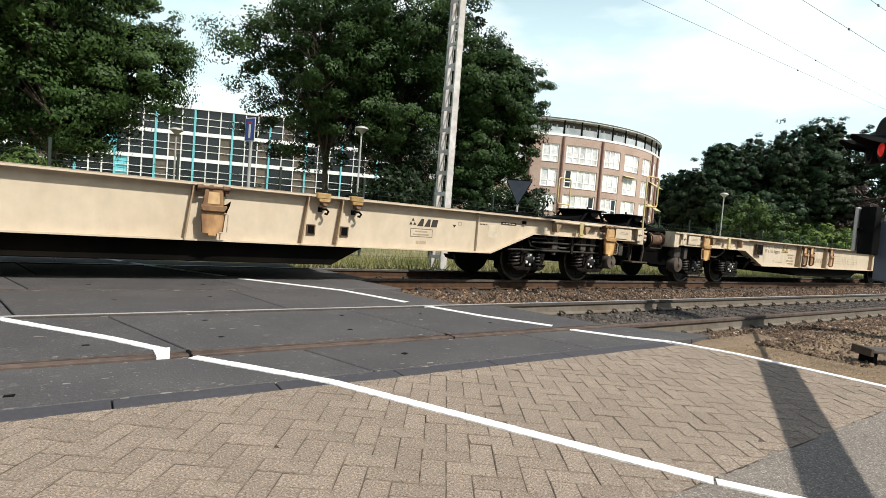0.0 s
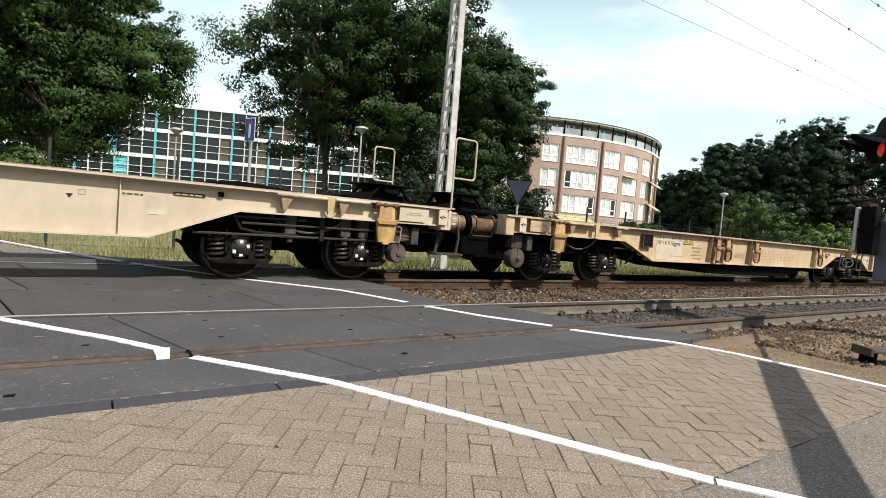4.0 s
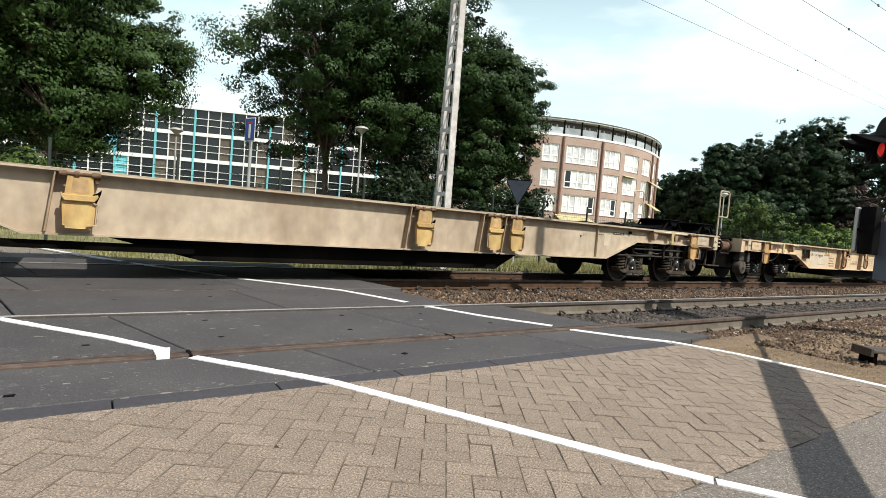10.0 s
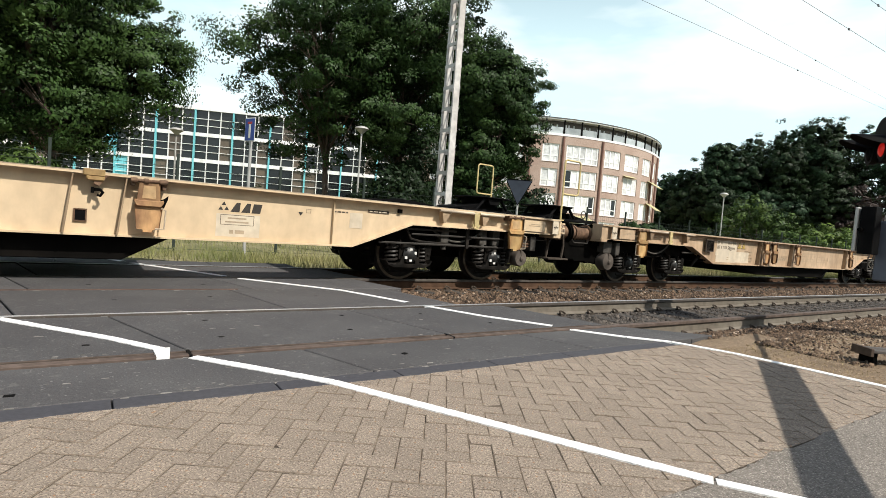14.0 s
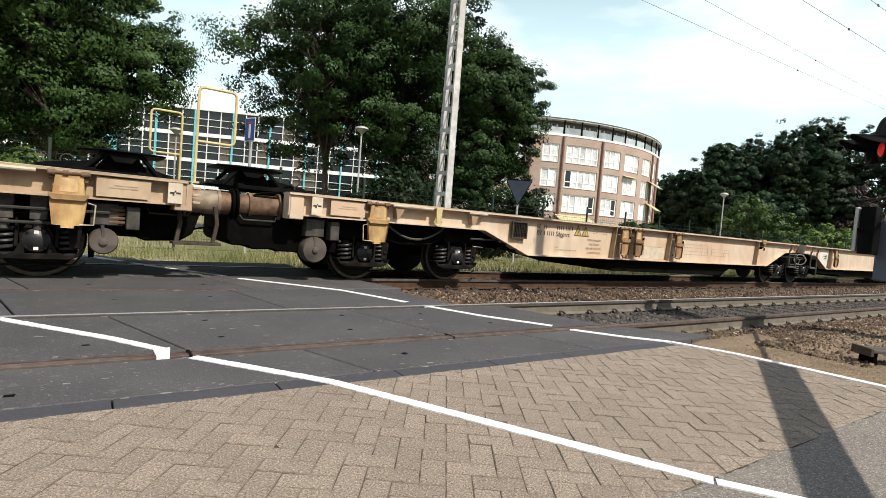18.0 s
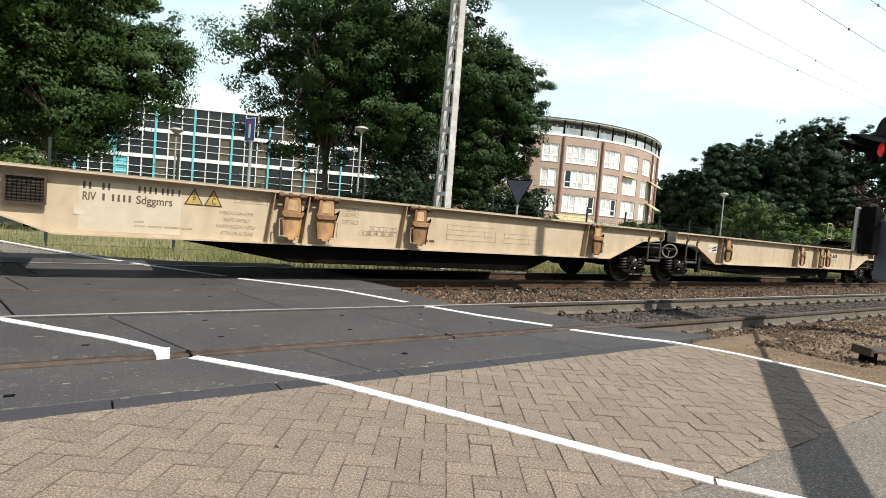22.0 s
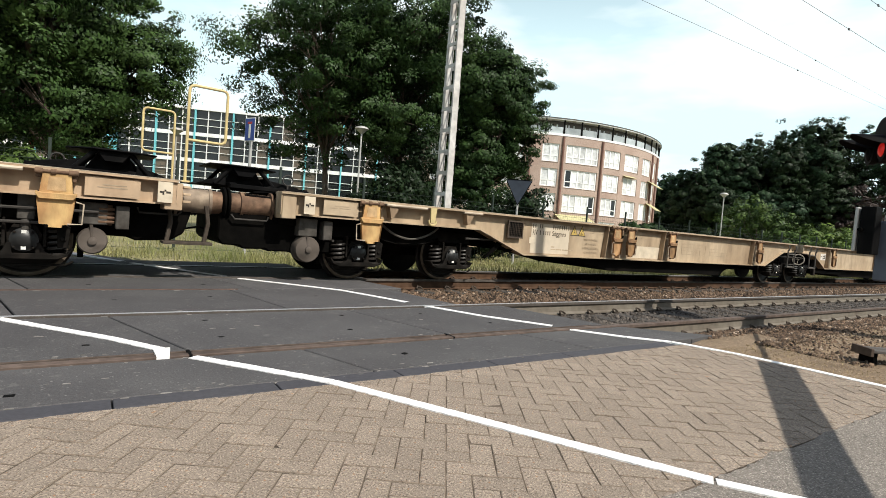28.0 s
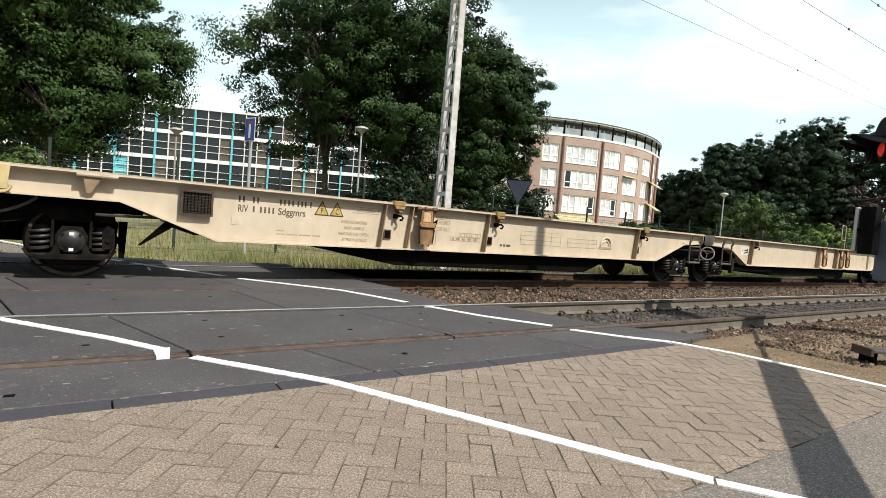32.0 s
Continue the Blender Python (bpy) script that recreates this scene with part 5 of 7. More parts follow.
    if panel:
        plate(w, 5.74, 6.80, 0.59, 1.17, M["fresh_panel"], "lettered_panel", "lighter repainted panel", y=face + 0.0005, d=0.0015)
    # running number and keeper's code as plain marks, one for each sign
    bars(w, 5.775, 1.075, [(q, 0.024, 0) for q in (0.0, 0.055, 0.185, 0.24)] + [(0.55 + 0.058 * q, 0.024, 0) for q in range(4)] + [(0.80 + 0.054 * q, 0.024, 0) for q in range(3)] + [(0.985, 0.022, 0)], M["ink"], thick=0.082)
    text("RIV", 5.77, 0.945, 0.096, 0.66)
    bars(w, 5.965, 0.95, [(0.0, 0.024, 0)] + [(0.095 + 0.056 * q, 0.024, 0) for q in range(4)], M["ink"], thick=0.084)
    text("Sdggmrs", 6.305, 0.945, 0.096, 0.86)
    plate(w, 5.70, 5.85, 0.77, 0.89, M["label"], "data_label", "small pale data label", y=face - 0.002, d=0.0015)
    frame_box(w, 5.72, 5.83, 0.785, 0.875, M["ink_pale"], (("h", 0.5),))
    bars(w, 6.30, 0.665, words([], 0, (0.12, 0.16, 0.18, 0.12), 0, 0.02) + [(0, 0.10, 0.05)], M["ink_pale"], thick=0.022)
    for q, x in (("P", 6.83), ("C", 7.06)):
        tri = bmesh.new()
        prism(tri, [(x, 0.985), (x + 0.225, 0.985), (x + 0.1125, 1.20)], face - 0.003, face)
        t_ = part("warning_triangle", tri, M["ink_black"], w, "yellow warning triangle with a dark rim and letter")
        tri = bmesh.new()
        prism(tri, [(x + 0.022, 0.997), (x + 0.203, 0.997), (x + 0.1125, 1.172)], face - 0.0045, face - 0.0032)
        part("yellow_field", tri, M["sign_yellow"], t_)
        text(q, x + 0.092, 1.01, 0.085, 0.62, t_, face - 0.006, "ink_black", "letter")
    frame_box(w, 7.43, 7.87, 1.06, 1.155, M["ink_pale"])
    bars(w, 7.50, 1.085, [(0.05, 0.2, 0.03), (0.0, 0.3, 0.0)], M["ink_pale"], thick=0.016)
    for q, (body, x) in enumerate((("VORSICHTIG RANGIEREN", 7.25), ("SHUNT CAREFULLY", 7.31), ("MANOVRARE CON CAUTELA", 7.22), ("ATTENTION AU TRIAGE", 7.28))):
        text(body, x, 0.895 - 0.089 * q, 0.046, 0.58, ink="ink_pale")
    for z in (1.075, 0.995, 0.885):
        frame_box(w, 8.98, 9.24, z, z + 0.058, M["ink_pale"])
        bars(w, 9.02, z + 0.016, [(0.0, 0.07, 0), (0.09, 0.08, 0)], M["ink_pale"], thick=0.026)
    frame_box(w, 9.45, 9.93, 0.805, 0.875, M["ink_pale"], (("v", 0.25), ("v", 0.5), ("v", 0.75)))
    for q, body in enumerate("ABCD"):
        text(body, 9.485 + 0.12 * q, 0.82, 0.04, 0.7, ink="ink_pale")
    frame_box(w, 9.28, 9.93, 0.73, 0.80, M["ink_pale"], (("v", 0.25), ("v", 0.44), ("v", 0.62), ("v", 0.81)))
    bars(w, 9.32, 0.745, words([], 0, (0.03, 0.08, 0.08, 0.08, 0.1), 0, 0.045), M["ink_pale"], thick=0.036)
    frame_box(w, 10.9, 12.0, 0.74, 1.0, M["ink_pale"], (("h", 0.33), ("h", 0.66), ("v", 0.75)))
    frame_box(w, 12.2, 13.1, 0.74, 0.92, M["ink_pale"], (("h", 0.5), ("v", 0.7)))
    bars(w, 10.4, 0.68, words([], 0, (0.05, 0.05, 0.1), 0, 0.03), M["ink"], thick=0.04)
    u = wedge
    plate(w, u, u + 0.42, 0.83, 1.05, M["plate_white"], "load_plate", "white plate with a black wedge")
    wedge = bmesh.new()
    for lo, hi in ((0.862, 0.915), (0.93, 0.985)):
        prism(wedge, [(u + 0.17, lo), (u + 0.38, lo + 0.03), (u + 0.38, hi + 0.03), (u + 0.17, lo + 0.025)], SIDE + WEB - 0.008, SIDE + WEB - 0.0055)
    tagged(part("wedge_mark", wedge, M["ink_black"], w, "black wedge mark"), "", "", "", "stuff")
    bars(w, u + 0.04, 0.93, [(0.0, 0.07, 0.0), (0.02, 0.05, 0.025)], M["ink"], y=SIDE + WEB - 0.0075, thick=0.016)
    # lettering of the right half
    bm = bmesh.new()
    prism(bm, [(28.60, 0.955), (28.635, 1.005), (28.565, 1.005)], face - 0.002, face)
    part("jacking_mark", bm, M["ink_black"], w, "small dark pointed mark")
    frame_box(w, 28.68, 28.75, 1.0, 1.06, M["ink_pale"])
    bars(w, 29.11, 1.045, words([], 0, (0.03, 0.06, 0.05, 0.03), 0, 0.015), M["ink"], thick=0.022)
    plate(w, 29.36, 29.57, 0.83, 1.06, M["label"], "inspection_label", "pale inspection label", y=face - 0.001, d=0.001)
    frame_box(w, 29.37, 29.56, 0.84, 1.05, M["ink"], (("h", 0.3), ("h", 0.55), ("h", 0.8)))
    bars(w, 29.40, 0.87, [(0, 0.12, 0), (0.02, 0.08, 0.05), (0.0, 0.13, 0.11)], M["ink_pale"], thick=0.018)
    plate(w, 29.65, 30.02, 1.083, 1.13, M["grille"], "builder_plate", "narrow dark brown plate", y=SIDE + WEB - 0.008, d=0.005)
    bars(w, 29.68, 1.098, words([], 0, (0.05, 0.07, 0.04, 0.08), 0, 0.02), M["label"], y=SIDE + WEB - 0.0095, thick=0.016)
    # brake gear hung under the end beams
    for x in (1.35, 32.95):
        bm = bmesh.new()
        q = 0.19 if x < 10 else 0.155
        lathe(bm, [(0.05, -1.22), (q - 0.015, -1.20), (q, -1.17), (q, -1.0), (q - 0.04, -0.95)], 24, "y", (x, 0, 0.47))
        lathe(bm, [(0.02, -1.25), (0.045, -1.24), (0.05, -1.20)], 12, "y", (x, 0, 0.47))
        pipe(bm, [(x, -1.21, 0.48), (x - 0.02, -1.2, 0.66)], 0.02, 6)
        part("brake_cylinder", bm, M["silver"], w, "dusty grey brake cylinder", 0, True)
        bm = bmesh.new()
        box(bm, x - 0.14, x + 0.14, -1.15, -0.9, 0.66, 0.92)
        box(bm, x + 0.22, x + 0.36, -1.2, -1.0, 0.62, 0.9)
        part("valve_box", bm, M["valve"], w, "dusty grey valve box", 0.01)
    for x0, x1, z in ((29.9, 32.6, 0.64), (30.4, 31.4, 0.88), (30.5, 33.0, 0.80), (17.0, 17.6, 0.62), (16.2, 17.9, 0.85), (4.2, 5.0, 0.78)):
        bm = bmesh.new()
        rod(bm, (x0, -1.18, z), (x1, -1.18, z + 0.01), 0.018, 6)
        part("brake_pipe", bm, M["grey_pipe"], w)
    for x in (31.6, 32.5):
        bm = bmesh.new()
        box(bm, x, x + 0.06, -1.22, -1.17, 0.6, 0.96)
        part("hanger", bm, M["pipe_dark"], w, "", 0.006)
    bm = bmesh.new()
    pipe(bm, [(30.4, -1.15, 0.9), (30.5, -1.16, 0.72), (30.7, -1.16, 0.68), (31.3, -1.16, 0.66)], 0.02, 6)
    part("brake_pipe", bm, M["pipe_dark"], w)
    for x in (31.1, 31.95, 32.25):
        bm = bmesh.new()
        box(bm, x, x + 0.16, -1.16, -1.0, 0.68, 0.96)
        rod(bm, (x + 0.08, -1.12, 0.56), (x + 0.08, -1.12, 0.68), 0.05, 10)
        part("valve_box", bm, M["valve"], w, "dusty grey valve box", 0.008)
    for x0, x1, q, z in ((29.95, 30.9, 0.13, 0.74), (3.0, 4.4, 0.17, 0.80)):
        bm = bmesh.new()
        lathe(bm, [(0.05, x0), (q, x0 + 0.05), (q, x1 - 0.05), (0.05, x1)], 16, "x", (0, -0.6, z))
        part("air_tank", bm, M["bogie"], w, "", 0, True)
    for x in (2.55, 30.9):
        bm = bmesh.new()
        pipe(bm, [(x + 1.1 * i / 12, -1.13, 0.93 - 0.22 * math.sin(math.pi * i / 12) ** 0.8) for i in range(13)], 0.018, 6)
        part("brake_hose", bm, M["step_iron"], w, "dusty sagging brake hose")
    # rusty spring box beside the end clamp
    bm = bmesh.new()
    for i in range(4):
        rod(bm, (33.0, -1.14, 0.70 + 0.05 * i), (33.16, -1.14, 0.70 + 0.05 * i), 0.018, 6)
    box(bm, 33.02, 33.14, -1.12, -1.05, 0.66, 0.9)
    part("spring_box", bm, M["clamp_frame"], w, "rusty brown spring box")
    bm = bmesh.new()
    prism(bm, [(4.64, 0.44), (4.67, 0.44), (5.26, 0.86), (5.05, 0.88)], -1.2, -1.17)
    part("strut", bm, M["dark_iron"], w)
    for y in (-1.22, 0.95):
        bm = bmesh.new()
        box(bm, 18.87, 18.99, y, y + 0.10, 0.30, 0.93)
        part("strut", bm, M["pipe_dark"], w, "brown upright strut", 0.008)
    bm = bmesh.new()
    prism(bm, [(18.995, 0.375), (21.3, 0.345), (21.3, 0.45), (18.995, 0.46)], -1.20, -1.125)
    part("low_beam", bm, M["dark_iron"], w, "long low beam below the sill", 0.006)
    for x in (16.42, 17.98):
        put("step_frame", STEP, w, pose(x, 0, 0), "grey tubular step frame with ring handles")
    bm = bmesh.new()
    pipe(bm, arc(0, 0, 0.16, 0, 360, 24, 0), 0.017, 6)
    for a in (20, 140, 260):
        rod(bm, (0, 0.03, 0), (0.155 * math.cos(radians(a)), 0, 0.155 * math.sin(radians(a))), 0.007, 5)
    rod(bm, (0, 0.0, 0), (0, 0.25, 0), 0.018, 6)
    put("hand_brake_wheel", mesh_of("hand_brake_wheel", bm, M["ring"]), w, pose(17.42, SIDE + 0.06, 0.80, 0, 0, -55), "pale hand brake wheel")
    # ends
    for x, s in ((0.87, 180), (33.82, 0)):
        for y in (-0.88, 0.88):
            h = put("buffer", BUFFER[0 if s else 3], w, pose(x, y, 1.04, 0, 0, s), "rusty brown buffer" if s else "dusty cream buffer")
            put("plunger", BUFFER[1], h, pose(0.42, 0, 0))
            put("buffer_head", BUFFER[2], h, pose(0.57, 0, 0))
    for x, d in ((0.9, -1), (33.3, 1)):
        bm = bmesh.new()
        rod(bm, (x, 0, 1.0), (x + d * 0.75, 0, 1.0), 0.05, 8)
        rod(bm, (x + d * 0.75, 0, 1.02), (x + d * 0.95, 0, 0.86), 0.045, 8)
        part("draw_hook", bm, M["dark_iron"], w)
        bm = bmesh.new()
        y = -0.45
        pipe(bm, [(x + d * 0.2, y, 0.95), (x + d * 0.35, y, 0.72), (x + d * 0.62, y, 0.62), (x + d * 0.88, y, 0.68)], 0.014, 6)
        part("air_hose", bm, M["black"], w)
        bm = bmesh.new()
        y = -1.05
        pipe(bm, [(x + d * 0.1, y, 0.9), (x + d * 0.12, y, 0.84), (x + d * 0.55, y, 0.84), (x + d * 0.6, y, 0.9)], 0.012, 6)
        part("shunter_grip", bm, M["grey_pipe"], w)
    for y, s in ((SIDE + 0.10, 1), (1.15, -1)):
        put("handrail", RAILS[s, rails], w, pose(33.88 if y < 0 else 34.03, y, TOP + 0.005), "faded yellow tubular handrail" if rails == "yellow" else "dusty cream tubular handrail")
    for x, s in zip(stands, (0, 180)):
        h = put("trailer_stand", HITCH[0], w, pose(x, 0, TOP + 0.004, 0, 0, s), "black trailer coupling stand on the end deck")
        put("coupling_plate", HITCH[1], h, Matrix())
        put("release_loop", HITCH[2], h, Matrix())
    for y in (-0.45, 0.45):
        bm = bmesh.new()
        box(bm, 29.9, 31.5, y - 0.06, y + 0.06, TOP + 0.004, TOP + 0.05)
        prism(bm, [(30.0, TOP + 0.05), (31.4, TOP + 0.05), (31.1, TOP + 0.09), (30.6, TOP + 0.12)], y - 0.04, y + 0.04)
        part("stand_beam", bm, M["black"], w, "black folded stand beam", 0.006)
    # shunter's step and finned corner at the rear end
    for x in (33.74, 34.18):
        bm = bmesh.new()
        pipe(bm, [(x, -1.08, 0.98), (x + 0.03, -1.08, 0.75), (x - 0.01, -1.08, 0.50)], 0.028, 6)
        part("step_hanger", bm, M["bogie_dusty"], w)
    bm = bmesh.new()
    box(bm, 33.68, 34.26, -1.2, -0.9, 0.47, 0.505)
    part("step_board", bm, M["bogie_dusty"], w, "brown step board", 0.005)
    for z in (1.0, 1.09, 1.18):
        bm = bmesh.new()
        box(bm, 33.862, 33.95, SIDE + 0.02, SIDE + 0.2, z, z + 0.03)
        part("corner_fin", bm, paint, w, "", 0.004)
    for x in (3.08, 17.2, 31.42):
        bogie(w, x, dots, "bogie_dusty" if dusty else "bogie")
    return w


def logo_patch(w, x, z, kind):
    """The owner's mark as plain shapes."""
    if kind == "triangles":
        bm = bmesh.new()
        y = SIDE + WEB - 0.003
        for a in (90, 210, 330):
            c = (x + 0.065 + 0.042 * math.cos(radians(a)), z + 0.055 + 0.042 * math.sin(radians(a)))
            prism(bm, [(c[0] + 0.034 * math.cos(radians(a + q)), c[1] + 0.034 * math.sin(radians(a + q))) for q in (0, 120, 240)], y, y + 0.002)
        for i, (top0, top1) in enumerate(((0.075, 0.125), (0.075, 0.125), (0.028, 0.14))):
            u = x + 0.15 + 0.135 * i
            prism(bm, [(u, z), (u + 0.115, z), (u + top1, z + 0.125), (u + top0, z + 0.125)], y, y + 0.002)
        part("owner_mark", bm, M["ink_black"], w, "dark owner's mark of plain shapes")
        frame_box(w, x + 0.03, x + 0.46, z - 0.175, z - 0.04, M["ink"])
        bars(w, x + 0.12, z - 0.095, [(0.0, 0.24, 0), (-0.03, 0.30, -0.05)], M["ink_pale"], thick=0.02)
        bars(w, x + 0.15, z - 0.29, [(0, 0.05, 0), (0.07, 0.12, 0)], M["ink_pale"], thick=0.05)
    elif kind == "panel":
        plate(w, 20.3, 21.36, 0.62, 1.20, M["mark_panel"], "mark_panel", "grey-brown square panel")
        plate(w, 20.62, 21.12, 0.78, 1.11, M["label"], "mark_plate", "pale square plate", y=SIDE + WEB - 0.009)
        bm = bmesh.new()
        y = SIDE + WEB - 0.012
        for r_, a1 in ((0.19, 150), (0.15, 150), (0.10, 130)):
            pipe(bm, arc(20.88, 0.93, r_, 25, a1, 12, y), 0.014, 5)
        part("owner_mark", bm, M["mark_red"], w, "red arch-shaped mark")
        bars(w, 20.66, 0.83, [(0, 0.07, 0), (0.09, 0.32, 0)], M["ink_black"], y=SIDE + WEB - 0.012, thick=0.06)
        bm = bmesh.new()
        box(bm, 18.34, 18.58, SIDE - 0.02, SIDE + 0.1, 1.18, 1.31)
        part("locking_block", bm, M["triangle"], w, "pale yellow locking block", 0.012)
    elif kind == "arch":
        bm = bmesh.new()
        y = SIDE + WEB - 0.012
        pipe(bm, arc(x + 0.2, z, 0.17, 0, 180, 12, y + 0.004), 0.022, 5)
        pipe(bm, arc(x + 0.2, z, 0.10, 0, 150, 10, y + 0.004), 0.012, 5)
        part("owner_mark", bm, M["label"], w, "faded pale arch-shaped mark")
        bars(w, x - 0.02, z - 0.075, [(0, 0.42, 0)], M["ink_pale"], y=SIDE + WEB - 0.0085, thick=0.045)
    else:
        plate(w, x - 0.3, x + 1.1, 0.6, 1.14, M["label"], "mark_panel", "pale repainted panel")
        bm = bmesh.new()
        y = SIDE + WEB - 0.008
        for i in range(3):
            u = x + 0.20 * i
            prism(bm, [(u, z), (u + 0.14, z), (u + 0.17, z + 0.13), (u + 0.03, z + 0.13)], y, y + 0.002)
        part("owner_mark", bm, M["ink_black"], w, "dark owner's mark of plain shapes")
        bars(w, x + 0.4, z - 0.2, [(0, 0.55, 0), (0.06, 0.45, -0.07), (0.1, 0.35, -0.14)], M["ink"], y=SIDE + WEB - 0.0085, thick=0.03)


def train():
    """The twelve wagons, each with its own paint, clamps, marks and trailer stands."""
    A = "articulated container wagon"
    rows = (
        (wagon(M["pale"], "pale cream " + A + ", clean, with dark clamp hooks", (0, 3, 4, 6, 7), (0.0, 0.08), dots=4), (("triangles", 27.70),)),
        (wagon(M["pale"], "pale cream " + A + " with a grey-brown marked panel", (4,), (0.0, -0.10), "handrail", dots=4, wedge=18.63), (("panel", 20.3), ("triangles", 26.75))),
        (wagon(M["cream"], "cream " + A + " with orange rusty clamps", (), (0.10, 0.04), holders=2), (("triangles", 28.56),)),
        (wagon(M["tan"], "cream " + A + " with yellow clamps and a faded arch", (), (0.06, 0.04), "handrail", True, wedge=14.97, tone="yellow", holders=1), (("arch", 14.0),)),
        (wagon(M["cream_light"], "warm cream " + A + " with some dark clamp hooks", (1, 3, 4, 6), (0.03, 0.05), stands=(0.60, 32.8), wedge=18.88, dots=4), (("triangles", 27.50),)),
        (wagon(M["worn"], "cream " + A + " with pale repainted panels", (), (0.10, 0.24)), (("letters", 27.76),)),
        (wagon(M["rusty"], "rust-streaked cream " + A, (3,), (0.16, 0.05), "handrail", panel=False, stands=(0.60, 32.9)), (("triangles", 27.1),)),
        (wagon(M["buff"], "buff cream " + A + " with orange rusty clamps", (), (0.02, -0.02), "handrail", stands=(2.5, 31.2)), (("triangles", 27.28),)),
        (wagon(M["worn"], "worn brownish-cream " + A + " with orange rusty clamps", (), (-0.05, -0.02), stands=(2.8, 33.15), panel=False), (("triangles", 27.45),)),
        (wagon(M["worn_tan"], "worn tan-cream " + A + " with orange rusty clamps", (), (0.0, -0.03), "handrail"), (("triangles", 27.55),)),
        (wagon(M["pale"], "pale cream " + A + " with a faded pale arch mark", (0, 2, 3, 4), (0.04, 0.0), "handrail"), (("arch", 13.2),)))
    made = []
    for w, marks in rows:
        for mark, at in marks:
            logo_patch(w, at, 0.935 if mark != "arch" else 0.82, mark)
        made.append(w)
    plate(made[3], 11.6, 13.5, 0.60, 1.235, M["tan_panel"], "repainted_panel", "tan repainted panel", y=SIDE + WEB - 0.0025, d=0.0015)
    for a, b, c, d in ((9.26, 9.50, 0.955, 1.065), (9.05, 9.90, 0.60, 0.715), (9.96, 10.10, 0.62, 1.02), (10.55, 10.95, 0.62, 1.10)):
        plate(made[3], a, b, c, d, M["fresh_panel"], "touched_up_patch", "pale touched-up patch", y=SIDE + WEB - 0.0022, d=0.001)
    plate(made[5], 27.29, 29.12, 0.60, 1.225, M["fresh_panel"], "repainted_panel", "pale repainted panel", y=SIDE + WEB - 0.0025, d=0.0015)
    plate(made[4], 27.48, 28.04, 0.605, 0.905, M["label"], "repainted_panel", "pale repainted patch", y=SIDE + WEB - 0.0025, d=0.0015)
    plate(made[4], 6.80, 7.18, 0.59, 1.17, M["fresh_panel"], "repainted_panel", "pale repainted panel", y=SIDE + WEB - 0.0025, d=0.0015)
    plate(made[5], 6.4, 7.5, 0.6, 0.9, M["label"], "mark_panel", "pale repainted panel")
    plate(made[6], 8.95, 10.05, 0.59, 0.86, M["label"], "mark_panel", "pale repainted panel")
    plate(made[6], 28.95, 30.2, 0.60, 1.235, M["fresh_panel"], "repainted_panel", "paler repainted panel", y=SIDE + WEB - 0.0025, d=0.0015)
    bm = bmesh.new()
    prism(bm, [(19.13, 0.745), (19.5, 0.562), (19.93, 0.579), (19.93, 1.225), (19.13, 1.225)], SIDE + WEB - 0.0025, SIDE + WEB - 0.001)
    part("repainted_panel", bm, M["rusty_white"], made[6], "chalky white repainted panel")
    plate(made[9], 8.90, 10.0, 0.59, 0.86, M["label"], "mark_panel", "pale repainted panel")
    plate(made[9], 30.03, 30.42, 0.98, 1.20, M["plate_white"], "touched_up_patch", "white touched-up patch", y=SIDE + WEB - 0.0035, d=0.0015)
    plate(made[8], 5.12, 5.40, 0.90, 1.12, M["plate_white"], "document", "white document behind the mesh", y=SIDE + 0.061, d=0.003)
    plate(made[8], 9.0, 9.95, 0.60, 1.235, M["mark_panel"], "repainted_panel", "grey-brown repainted panel", y=SIDE + WEB - 0.0025, d=0.0015)
    made.append(copy_thing(made[0], pose(WAGON * 11, YC, 0)))
    return made


TRAIN = train()


# ---- line-side things ----
def lattice_mast(x, y, h, label):
    """Two channels joined by batten plates."""
    t = thing("catenary_mast", pose(x, y, -0.4), label, "mast", "catenary masts")
    for s in (-1, 1):
        bm = bmesh.new()
        a, b = 0.27, 0.20
        for (o0, o1), (q0, q1) in (((0.0, 0.012), (-0.10, 0.10)), ((0.0, 0.05), (-0.10, -0.09)), ((0.0, 0.05), (0.09, 0.10))):
            lo = [bm.verts.new((s * a - s * o, q, 0)) for o, q in ((o0, q0), (o1, q0), (o1, q1), (o0, q1))]
            hi = [bm.verts.new((s * b - s * o, q * 0.9, h)) for o, q in ((o0, q0), (o1, q0), (o1, q1), (o0, q1))]
            for i in range(4):
                j = (i + 1) % 4
                bm.faces.new((lo[i], lo[j], hi[j], hi[i]))
            bm.faces.new(lo[::-1])
            bm.faces.new(hi)
        part("channel", bm, M["mast"], t)
    k = int(h / 0.55)
    for i in range(k):
        z = 0.5 + i * 0.55
        w = 0.27 - 0.07 * z / h
        for q in (-0.104, 0.096):
            bm = bmesh.new()
            box(bm, -w + 0.002, w - 0.002, q, q + 0.008, z, z + 0.09)
            part("batten", bm, M["mast"], t)
    bm = bmesh.new()
    box(bm, -0.4, 0.4, -0.4, 0.4, -0.3, 0.16)
    part("foundation", bm, M["kerb"], t, "concrete foundation block", 0.02)
    return t


m1 = lattice_mast(7.78, 11.4, 9.5, "pale grey lattice steel catenary mast behind the far track")
m1.matrix_basis = pose(7.78, 11.4, -0.4, 0, 0, 90)
bm = bmesh.new()
slab(bm, [(-0.095, -0.095), (0.095, -0.095), (0.095, 0.095), (-0.095, 0.095)], 0, 9.5)
